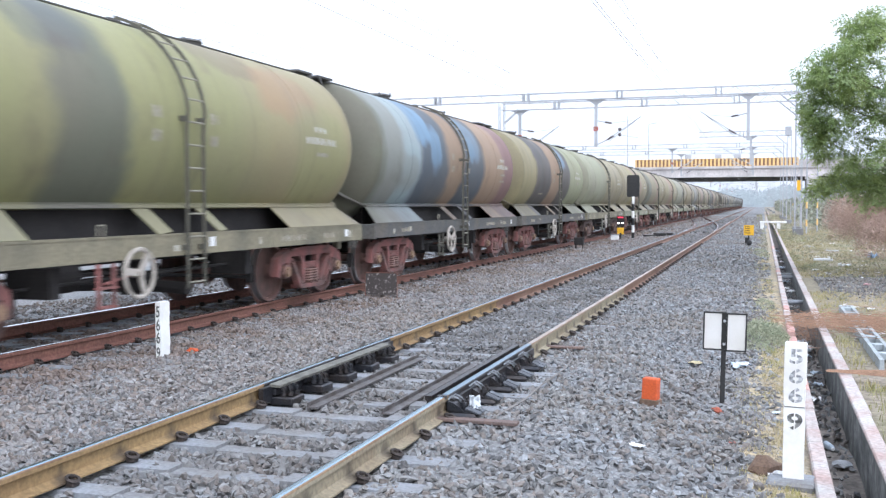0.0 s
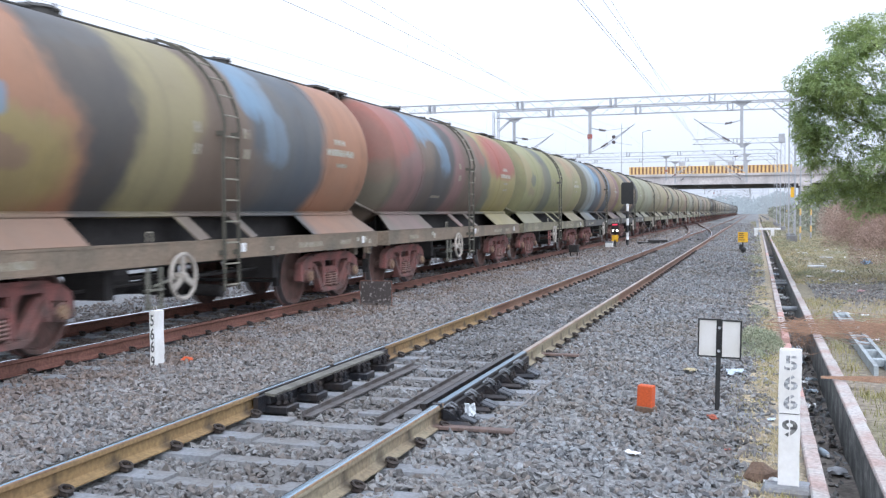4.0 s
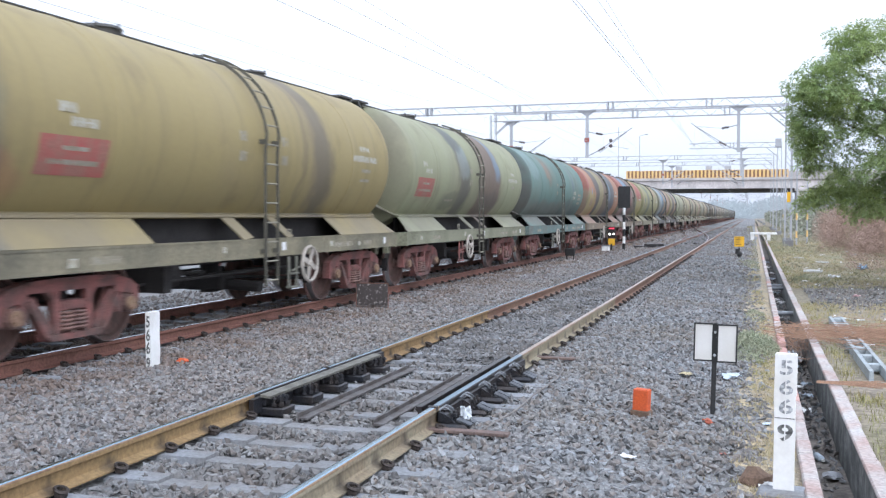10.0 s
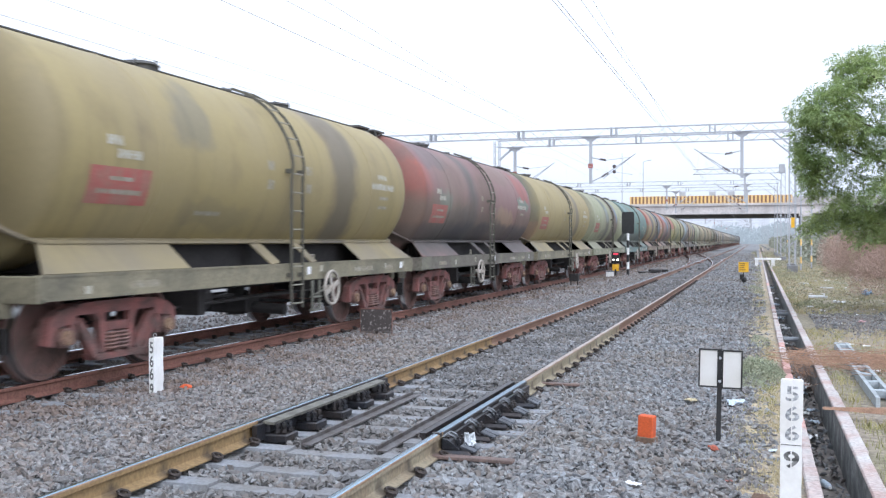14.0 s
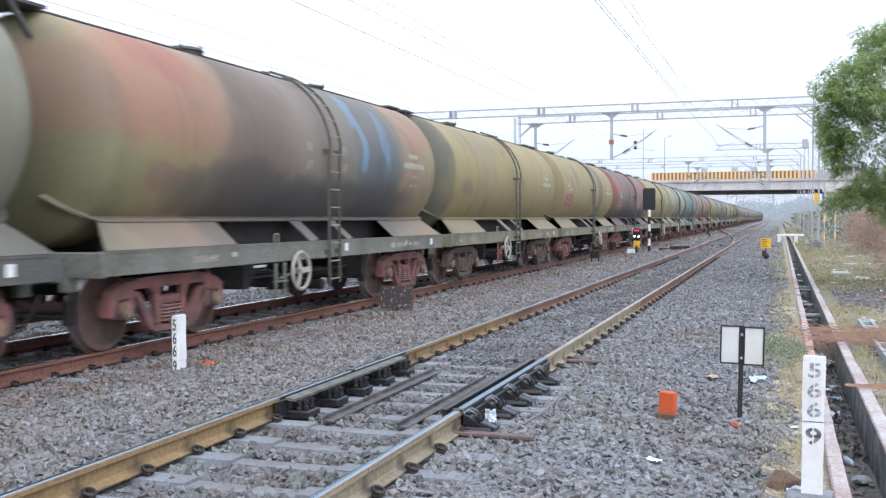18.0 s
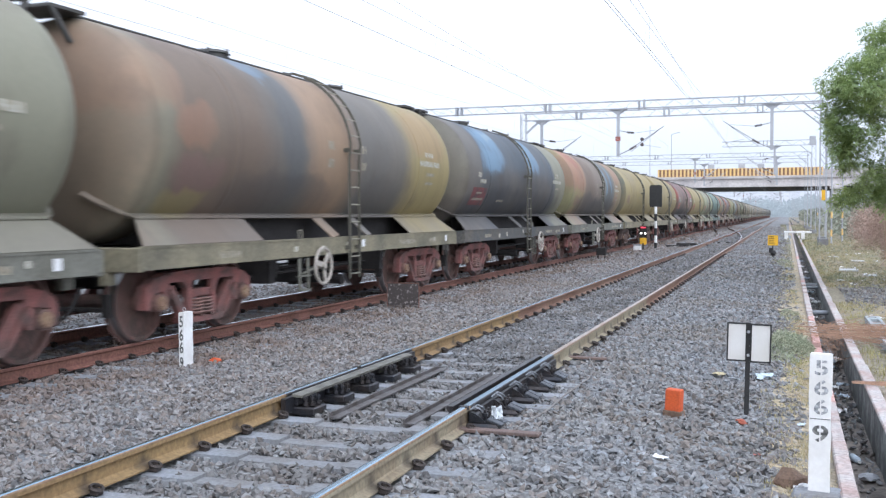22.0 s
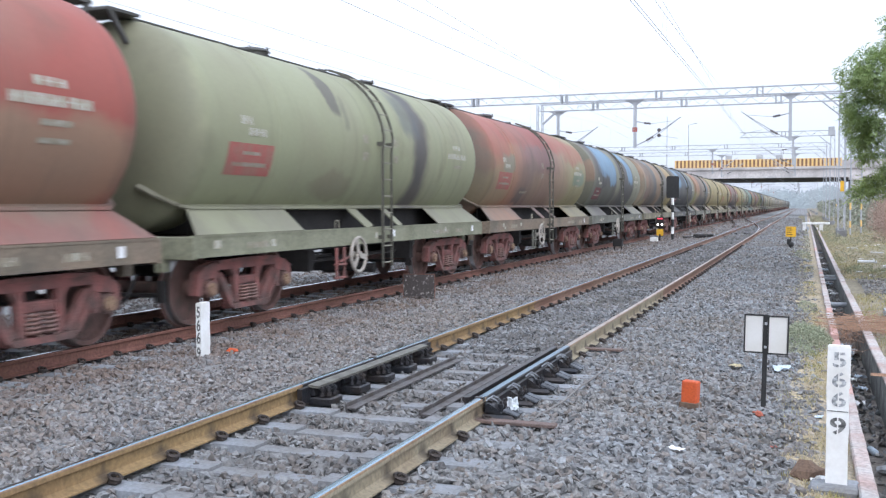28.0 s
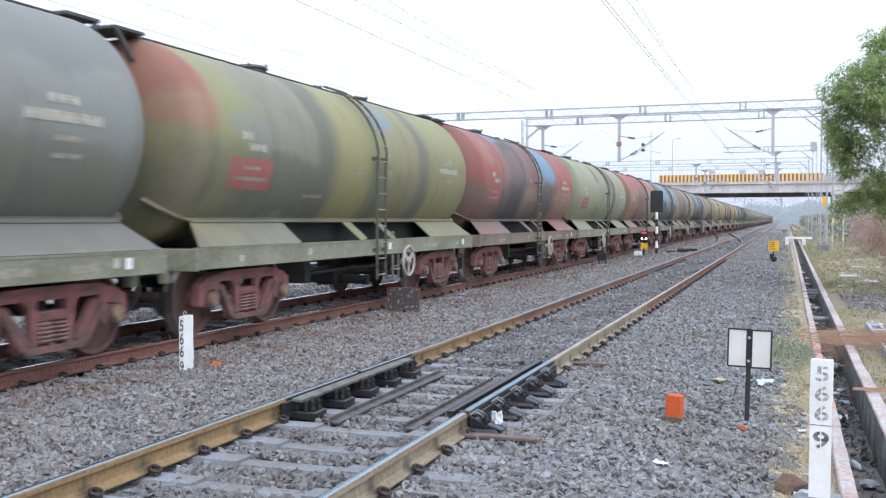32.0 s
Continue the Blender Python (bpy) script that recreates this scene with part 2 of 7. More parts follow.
M["orange"] = mat("orange", (0.56, 0.095, 0.02), 0.75, var=0.15, scale=8, second=(0.50, 0.09, 0.03))
M["red_paint"] = mat("red_paint", (0.43, 0.225, 0.19), 0.85, var=0.25, scale=6, second=(0.5, 0.33, 0.29), amount=0.6)
# old pale yellow, lightened further to put distance haze into the colour
M["parapet"] = mat("parapet", (0.78, 0.52, 0.17), 0.7, var=0.1, scale=0.4, fine=5, second=(0.70, 0.50, 0.25))
M["stripe"] = mat("stripe", (0.24, 0.13, 0.075), 0.8, var=0.2, scale=0.6, fine=5)
M["yellow"] = mat("yellow", (0.75, 0.42, 0.02), 0.6, var=0.12)
M["galv"] = mat("galv", (0.42, 0.43, 0.45), 0.55, 0.3, var=0.12, scale=1.5)
M["wire"] = mat("wire", (0.48, 0.46, 0.46), 0.6, 0.3, var=0.1, bump=0)
M["insul"] = mat("insul", (0.10, 0.08, 0.08), 0.35, var=0.1)
M["deck"] = mat("deck", (0.60, 0.56, 0.54), 0.9, var=0.15, scale=0.3, fine=4, second=(0.42, 0.39, 0.38))
M["bark"] = mat("bark", (0.10, 0.075, 0.055), 0.9, var=0.3, scale=6)
M["scrub"] = mat("scrub", (0.43, 0.305, 0.255), 0.95, var=0.3, scale=0.5, fine=6, second=(0.22, 0.16, 0.10), bump=0)
M["shrub"] = mat("shrub", (0.27, 0.31, 0.21), 0.85, var=0.25, scale=2, second=(0.30, 0.30, 0.20), bump=0)
M["grass_dry"] = mat("grass_dry", (0.42, 0.345, 0.225), 0.9, var=0.3, scale=1.5, second=(0.30, 0.28, 0.10), bump=0)
M["grass_green"] = mat("grass_green", (0.33, 0.32, 0.18), 0.85, var=0.3, scale=2, second=(0.24, 0.23, 0.09), bump=0)
M["straw"] = mat("straw", (0.33, 0.20, 0.13), 0.9, var=0.3, bump=0)
M["mud"] = mat("mud", (0.25, 0.22, 0.19), 0.85, var=0.35, scale=3, fine=20, bump=0.5, second=(0.12, 0.105, 0.09))
M["brown_rock"] = mat("brown_rock", (0.17, 0.11, 0.075), 0.9, var=0.25, scale=5)
M["plastic_white"] = mat("plastic_white", (0.78, 0.78, 0.78), 0.5, var=0.08)
M["plastic_blue"] = mat("plastic_blue", (0.50, 0.58, 0.66), 0.5, var=0.15)
M["grey_sign"] = mat("grey_sign", (0.62, 0.61, 0.585), 0.7, var=0.02, scale=2, second=(0.54, 0.52, 0.47), bump=0.02)
# far trees: distance haze is put into this pale blue-grey
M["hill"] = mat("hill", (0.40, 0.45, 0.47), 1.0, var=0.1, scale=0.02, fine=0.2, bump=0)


def grease(m, first, pitch):
    """Dark grease thrown on a rail's foot and web at every clip."""
    n, l = m.node_tree.nodes, m.node_tree.links
    b = n["Principled BSDF"]
    tc, sp, no = n.new("ShaderNodeTexCoord"), n.new("ShaderNodeSeparateXYZ"), n.new("ShaderNodeTexNoise")
    l.new(tc.outputs["Object"], sp.inputs[0])
    l.new(tc.outputs["Object"], no.inputs["Vector"])
    no.inputs["Scale"].default_value, no.inputs["Detail"].default_value = 9.0, 4

    def op(kind, a, c):
        o = n.new("ShaderNodeMath")
        o.operation = kind
        for i, v in enumerate((a, c)):
            if isinstance(v, (int, float)):
                o.inputs[i].default_value = v
            else:
                l.new(v, o.inputs[i])
        return o.outputs[0]
    away = op("ABSOLUTE", op("SUBTRACT", op("FLOORED_MODULO", op("SUBTRACT", sp.outputs["Y"], first - pitch / 2), pitch), pitch / 2), 0)
    low = op("MULTIPLY", op("SUBTRACT", -0.05, sp.outputs["Z"]), -0.9)
    reach = op("ADD", op("ADD", away, low), op("MULTIPLY", no.outputs["Fac"], 0.16))
    gate = n.new("ShaderNodeMapRange")
    gate.inputs[1].default_value, gate.inputs[2].default_value, gate.inputs[3].default_value, gate.inputs[4].default_value = 0.02, 0.12, 0.8, 0.0
    l.new(reach, gate.inputs[0])
    x = n.new("ShaderNodeMix")
    x.data_type, x.inputs[7].default_value = "RGBA", (0.055, 0.042, 0.032, 1)
    l.new(gate.outputs[0], x.inputs[0])
    l.new(b.inputs["Base Color"].links[0].from_socket, x.inputs[6])
    l.new(x.outputs[2], b.inputs["Base Color"])


grease(M["rail_side"], 3.85, 0.615)
grease(M["rail_pale"], 3.85, 0.615)


# ---------------------------------------------------------------- building helpers
def part(name, bm, material, parent=None, label="", at=None, smooth=False):
    me = bpy.data.meshes.new(name)
    bm.to_mesh(me)
    bm.free()
    for f in me.polygons:
        f.use_smooth = smooth
    for mm in (material if isinstance(material, (list, tuple)) else [material]):
        me.materials.append(mm)
    ob = new(name, me)
    if parent:
        ob.parent = parent
    if at:
        ob.matrix_basis = at
    if label:
        tagged(ob, label)
    return ob


def thing(name, m, label, category, group="", kind=""):
    return tagged(place(new(name), m), label, category, group, kind)


def place(ob, m):
    ob.matrix_basis = m
    return ob


def share(ob, m, parent=None):
    """Another piece on the same mesh."""
    c = new(ob.name.split(".")[0], ob.data)
    c.parent = parent or ob.parent
    c.matrix_basis = m
    return c


def box(bm, x0, x1, y0, y1, z0, z1, bevel=0.0, m=None):
    r = bmesh.ops.create_cube(bm, size=1.0)["verts"]
    mm = Matrix.Translation(((x0 + x1) / 2, (y0 + y1) / 2, (z0 + z1) / 2)) @ Matrix.Diagonal((x1 - x0, y1 - y0, z1 - z0, 1))
    bmesh.ops.transform(bm, matrix=(m @ mm) if m else mm, verts=r)
    if bevel:
        es = list({e for v in r for e in v.link_edges})
        bmesh.ops.bevel(bm, geom=es, offset=bevel, segments=1, affect="EDGES", profile=0.5)


def rod(bm, a, b, r, seg=8, r2=None):
    a, b = Vector(a), Vector(b)
    d = b - a
    m = Matrix.Translation((a + b) / 2) @ d.to_track_quat("Z", "Y").to_matrix().to_4x4()
    bmesh.ops.create_cone(bm, cap_ends=True, segments=seg, radius1=r, radius2=r if r2 is None else r2, depth=d.length, matrix=m)


def bar(bm, a, b, w, h, up=(0, 0, 1)):
    """A rectangular bar from a to b, w wide and h high."""
    a, b, up = Vector(a), Vector(b), Vector(up)
    d = (b - a).normalized()
    s = d.cross(up).normalized() * (w / 2)
    u = s.normalized().cross(d).normalized() * (h / 2)
    v = [bm.verts.new(p + i * s + j * u) for p in (a, b) for i, j in ((-1, -1), (1, -1), (1, 1), (-1, 1))]
    for q in ((0, 1, 2, 3), (7, 6, 5, 4), (0, 4, 5, 1), (1, 5, 6, 2), (2, 6, 7, 3), (3, 7, 4, 0)):
        bm.faces.new([v[i] for i in q])


def prism(bm, pts, axis, a, b):
    """Extrude the outline pts between a and b along the axis 0, 1 or 2."""
    def at(p, s):
        c = list(p)
        c.insert(axis, s)
        return c
    va, vb = [bm.verts.new(at(p, a)) for p in pts], [bm.verts.new(at(p, b)) for p in pts]
    fs = [bm.faces.new(va), bm.faces.new(vb[::-1])]
    for i in range(len(pts)):
        j = (i + 1) % len(pts)
        fs.append(bm.faces.new((va[j], va[i], vb[i], vb[j])))
    bmesh.ops.recalc_face_normals(bm, faces=fs)


def letters(txt, size, m, parent, material, name="digit", bold=0.018):
    cu = bpy.data.curves.new("txt", "FONT")
    cu.body, cu.size, cu.align_x, cu.align_y, cu.extrude, cu.offset = txt, size, "CENTER", "CENTER", 0.001, size * bold
    tmp = new("txt", cu)
    me = bpy.data.meshes.new_from_object(tmp.evaluated_get(bpy.context.evaluated_depsgraph_get()))
    bpy.data.objects.remove(tmp)
    me.materials.clear()
    me.materials.append(material)
    ob = new(name, me)
    ob.parent = parent
    ob.matrix_basis = m
    return ob


def ring(bm, c, axis, r, t, seg=24, sides=6):
    """A torus about an axis through c."""
    q = Vector(axis).to_track_quat("Z", "Y")
    rows = []
    for i in range(seg):
        a = 2 * math.pi * i / seg
        rows.append([bm.verts.new(Vector(c) + q @ Vector(((r + t * math.cos(2 * math.pi * j / sides)) * math.cos(a), (r + t * math.cos(2 * math.pi * j / sides)) * math.sin(a), t * math.sin(2 * math.pi * j / sides)))) for j in range(sides)])
    for i in range(seg):
        for j in range(sides):
            bm.faces.new((rows[i][j], rows[(i + 1) % seg][j], rows[(i + 1) % seg][(j + 1) % sides], rows[i][(j + 1) % sides]))

# ---------------------------------------------------------------- ground and track
def bed_height(x):
    """Height of the ballast across the line."""
    xs = [-26, -15.0, -12.8, -11.2, -10.3, -9.8, -7.4, -6.9, -6.0, -5.2, -4.75, -4.4, -2.3, -1.95, -1.3, -0.2, 0.35]
    zs = [-0.30, -0.20, -0.14, -0.16, -0.20, -0.205, -0.205, -0.22, -0.24, -0.23, -0.205, -0.205, -0.205, -0.20, -0.23, -0.31, -0.37]
    return float(np.interp(x, xs, zs))


SLANT = 0.004   # the drain leaves the line by this much for each metre


def build_ground():
    bm = bmesh.new()
    ys = [-60, -10, 0, 10, 20, 30, 45, 60, 90, 140, 220, 350, 600, 1200, 2600]
    rows = []
    for y in ys:
        wide = 400 if y < 300 else 1500
        d = SLANT * y
        xs = [-wide, -40, -16, 0.36 + d, 0.361 + d, 0.92 + d, 0.921 + d, 2, 4, 7, 12, 30, wide]
        rows.append([bm.verts.new((x, y, -1.0 if i in (4, 5) else -0.62 if i == 2 else -0.40 + 0.05 * noise.noise((x, y * 0.3, 2)))) for i, x in enumerate(xs)])
    for a, b in zip(rows, rows[1:]):
        for i in range(len(a) - 1):
            bm.faces.new((a[i], a[i + 1], b[i + 1], b[i]))
    g = part("ground", bm, M["earth"])
    tagged(g, "dry ground of dusty earth beside the line", "ground", kind="structure")
    bm = bmesh.new()
    xs = [-26, -15.0, -12.8, -11.2, -10.3, -9.8, -9.4, -7.8, -7.4, -6.9, -6.0, -5.2, -4.75, -4.4, -4.1, -2.6, -2.3, -1.95, -1.3, -0.2, 0.40]
    rows = []
    for y in [-20, 0, 11.6, 12.6, 40, 48, 100, 250, 700]:
        rows.append([bm.verts.new((x, y, bed_height(x) - ((0.038 if y < 45 else 0.0) if -9.5 < x < -7.7 else (0.038 if y < 12 else 0.0) if -4.2 < x < -2.5 else 0.006))) for x in xs[:-1] + [0.362 + SLANT * y]])
    for a, b in zip(rows, rows[1:]):
        for i in range(len(a) - 1):
            bm.faces.new((a[i], a[i + 1], b[i + 1], b[i]))
    tagged(part("ballast_bed", bm, M["ballast"]), "bed of crushed grey stone under the tracks", "ballast", kind="structure")


def verge():
    bm = bmesh.new()
    rows = [[bm.verts.new((x, y, bed_height(min(x, 0.35)) + 0.004 + 0.010 * noise.noise((x * 5, y * 2, 3)))) for x in (-0.06 + 0.16 * noise.noise((0, y * 0.7, 1)), 0.12, 0.2, 0.28, 0.362 + SLANT * y)] for y in list(np.arange(-6, 60, 0.4)) + list(range(60, 261, 8))]
    for a, b in zip(rows, rows[1:]):
        for i in range(4):
            bm.faces.new((a[i], a[i + 1], b[i + 1], b[i]))
    tagged(part("verge", bm, mat("verge", (0.29, 0.255, 0.20), 0.95, var=0.4, scale=2.2, fine=22, bump=0.8, second=(0.40, 0.33, 0.22), spec=0.1)), "strip of dusty tan earth between ballast and drain kerb", "verge", kind="structure")


RAIL = [(-0.075, -0.172), (0.075, -0.172), (0.075, -0.161), (0.02, -0.147), (0.009, -0.135), (0.009, -0.055), (0.036, -0.042), (0.036, -0.018), (0.0345, -0.012), (0.028, -0.0055), (0.014, -0.0012),
        (-0.014, -0.0012), (-0.028, -0.0055), (-0.0345, -0.012), (-0.036, -0.018), (-0.036, -0.042), (-0.009, -0.055), (-0.009, -0.135), (-0.02, -0.147), (-0.075, -0.161)]


def rail_along(points, parent, side, label="", name="rail", head=None):
    """A flat-bottomed rail swept along points (x, y)."""
    bm = bmesh.new()
    rows = []
    for i, (x, y) in enumerate(points):
        a, b = points[max(i - 1, 0)], points[min(i + 1, len(points) - 1)]
        d = Vector((b[0] - a[0], b[1] - a[1])).normalized()
        rows.append([bm.verts.new((x + px * d.y, y - px * d.x, pz)) for px, pz in RAIL])
    k = len(RAIL)
    for a, b in zip(rows, rows[1:]):
        for i in range(k):
            f = bm.faces.new((a[i], a[(i + 1) % k], b[(i + 1) % k], b[i]))
            f.material_index = 1 if 8 < i <= 12 else 2 if i in (7, 8, 13) else 0
    bm.faces.new(rows[0])
    bm.faces.new(rows[-1][::-1])
    bmesh.ops.recalc_face_normals(bm, faces=bm.faces)
    return part(name, bm, [side, M[head or ("rail_bright" if side == M["rail_rust"] else "rail_head")], M["rail_edge"] if side in (M["rail_side"], M["rail_pale"]) else side], parent, label)


def sleeper_mesh(bm):
    """Concrete sleeper: deep at the rail seats, waisted in the middle."""
    for s in (-1, 1):
        prism(bm, [(-0.13, -0.40), (0.13, -0.40), (0.10, -0.19), (-0.10, -0.19)], 0, s * 0.42, s * 1.37)
    prism(bm, [(-0.11, -0.40), (0.11, -0.40), (0.085, -0.215), (-0.085, -0.215)], 0, -0.42, 0.42)


def build_track(cx, side, y0, y1, first, label):
    t = thing("railway_track", pose(cx, 0, 0), label, "railway track", kind="structure")
    for s in (-1, 1):
        if cx == TRACK_X:
            rail_along([(s * HALF, -20), (s * HALF, 7.72)], t, M["rail_pale"] if s > 0 else side)
            rail_along([(s * HALF, 7.726), (s * HALF, 10.85)], t, M["black_iron"], head="rail_blue" if s > 0 else None)
            y2 = 19.0 if s > 0 else 15.9
            rail_along([(s * HALF, 10.856), (s * HALF, y2)], t, M["rail_pale"] if s > 0 else side, head="rail_dull" if s > 0 else None)
            rail_along([(s * HALF, y2 + 0.006), (s * HALF, 700)], t, M["rail_brown"], head="rail_dull" if s > 0 else None)
        else:
            rail_along([(s * HALF, -20), (s * HALF, 700)], t, side)
    bm = bmesh.new()
    sleeper_mesh(bm)
    sl = part("sleeper", bm, M["concrete"], t, at=pose(0, first, 0))
    bm = bmesh.new()
    # elastic clip: a bent round bar on a cast shoulder
    box(bm, -0.03, 0.035, -0.035, 0.035, -0.19, -0.15, 0.008)
    ring(bm, (0.005, 0, -0.142), (0.35, 0, 1), 0.042, 0.012, 12, 5)
    rod(bm, (-0.05, 0.02, -0.148), (0.0, 0.03, -0.135), 0.011, 6)
    cl = part("rail_clip", bm, M["clip"], t, at=pose(HALF + 0.10, first, 0))
    n, clips = 0, 0
    y = first
    while y < y1:
        if n:
            share(sl, pose(random.uniform(-0.01, 0.01), y, random.uniform(-0.006, 0.004) - (0.012 if y > 12 else 0), 0, 0, random.uniform(-0.6, 0.6)))
        if clips < 300 and not (cx == TRACK_X and 7.7 < y < 10.8):
            for s in (-1, 1):
                for q in (-1, 1):
                    if n or s != 1 or q != 1:
                        share(cl, pose(s * HALF + q * 0.10, y, 0, 0, 0, 0 if q > 0 else 180))
                    clips += 1
        n += 1
        y += 0.615
    return t


build_ground()
verge()
near_track = build_track(TRACK_X, M["rail_side"], 3, 100, 3.85 - 13 * 0.615, "railway track with yellowed rails on concrete sleepers in ballast")
train_track = build_track(TRAIN_X, M["rail_rust"], 5, 110, 5.2 - 16 * 0.615, "railway track with rust-red rails under the train")

# ---------------------------------------------------------------- train
R_TANK, Z_TANK = 1.43, 2.66
PITCH = 12.42
AXLES = (-5.195, -3.195, 3.195, 5.195)


def tank_patch(bm, y0, y1, z0, z1, lift=0.006, seg=6):
    """A piece of the tank's near skin, between two heights, laid just above it."""
    rows = []
    for i in range(seg + 1):
        z = z0 + (z1 - z0) * i / seg - Z_TANK
        x = math.sqrt((R_TANK + lift) ** 2 - z * z)
        rows.append([bm.verts.new((x, y, z + Z_TANK)) for y in (y0, y1)])
    for a, b in zip(rows, rows[1:]):
        bm.faces.new((a[0], a[1], b[1], b[0]))


def lathe_y(bm, prof, seg, z=0.0):
    """Turn the profile (y, r) about the y axis."""
    rows = []
    for y, r in prof:
        if r < 1e-4:
            rows.append([bm.verts.new((0, y, z))])
        else:
            rows.append([bm.verts.new((r * math.sin(2 * math.pi * i / seg), y, z + r * math.cos(2 * math.pi * i / seg))) for i in range(seg)])
    for a, b in zip(rows, rows[1:]):
        for i in range(seg):
            j = (i + 1) % seg
            if len(a) == 1:
                bm.faces.new((a[0], b[j], b[i]))
            elif len(b) == 1:
                bm.faces.new((a[i], a[j], b[0]))
            else:
                bm.faces.new((a[i], a[j], b[j], b[i]))
    bmesh.ops.recalc_face_normals(bm, faces=bm.faces)


def helix(bm, c, r, t, h, turns):
    """A coil spring standing on c."""
    n, rows = int(turns * 12), []
    for i in range(n + 1):
        a = 2 * math.pi * turns * i / n
        d = Vector((math.cos(a), math.sin(a), 0))
        o = Vector(c) + d * r + Vector((0, 0, h * i / n))
        rows.append([bm.verts.new(o + d * t * math.cos(q) + Vector((0, 0, t * math.sin(q)))) for q in (0, 1.257, 2.513, 3.77, 5.027)])
    for a, b in zip(rows, rows[1:]):
        for k in range(5):
            bm.faces.new((a[k], a[(k + 1) % 5], b[(k + 1) % 5], b[k]))
    bm.faces.new(rows[0])
    bm.faces.new(rows[-1][::-1])
    bmesh.ops.recalc_face_normals(bm, faces=bm.faces)


def side_frame(bm):
    """Cast bogie side frame in the y-z plane: a level top chord, ends hooked over the axle boxes, slanting legs down to the spring basket, ribs along the edges."""
    t = 0.07
    prism(bm, [(-0.78, 0.735), (0.78, 0.735), (0.78, 0.855), (0.40, 0.875), (-0.40, 0.875), (-0.78, 0.855)], 0, -t, t)
    prism(bm, [(-0.80, 0.83), (0.80, 0.83), (0.80, 0.865), (0.40, 0.885), (-0.40, 0.885), (-0.80, 0.865)], 0, -t - 0.03, t + 0.035)   # upper rib
    for s in (-1, 1):
        for q in ([(0.78, 0.855), (1.06, 0.80), (1.06, 0.62), (0.74, 0.66)], [(1.06, 0.80), (1.22, 0.71), (1.24, 0.60), (1.06, 0.62)],
                  [(1.24, 0.60), (1.25, 0.43), (1.15, 0.40), (1.12, 0.62)], [(0.88, 0.66), (0.89, 0.40), (0.78, 0.41), (0.70, 0.66)]):
            prism(bm, [(s * p[0], p[1]) for p in q], 0, -t, t)
        prism(bm, [(s * 0.79, 0.66), (s * 0.66, 0.70), (s * 0.33, 0.29), (s * 0.43, 0.21), (s * 0.50, 0.25)], 0, -0.02, t * 0.9)     # slanting leg
        prism(bm, [(s * 0.79, 0.63), (s * 0.76, 0.66), (s * 0.47, 0.25), (s * 0.51, 0.22)], 0, 0.0, t + 0.04)                            # its outer rib
        prism(bm, [(s * 0.35, 0.75), (s * 0.235, 0.75), (s * 0.235, 0.25), (s * 0.315, 0.25)], 0, -0.02, t * 0.85)                       # bolster guide
        prism(bm, [(s * 0.35, 0.76), (s * 0.35, 0.64), (s * 0.45, 0.75)], 0, -t * 0.9, t * 0.7)
    prism(bm, [(-0.43, 0.18), (0.43, 0.18), (0.50, 0.255), (-0.50, 0.255)], 0, -t * 1.2, t * 1.5)                                        # spring seat


M["axle_cap"] = mat("axle_cap", (0.30, 0.21, 0.13), 0.7, var=0.3, scale=7, second=(0.20, 0.11, 0.08))
M["coil"] = mat("coil", (0.20, 0.11, 0.09), 0.7, var=0.3, scale=6, second=(0.13, 0.09, 0.08))


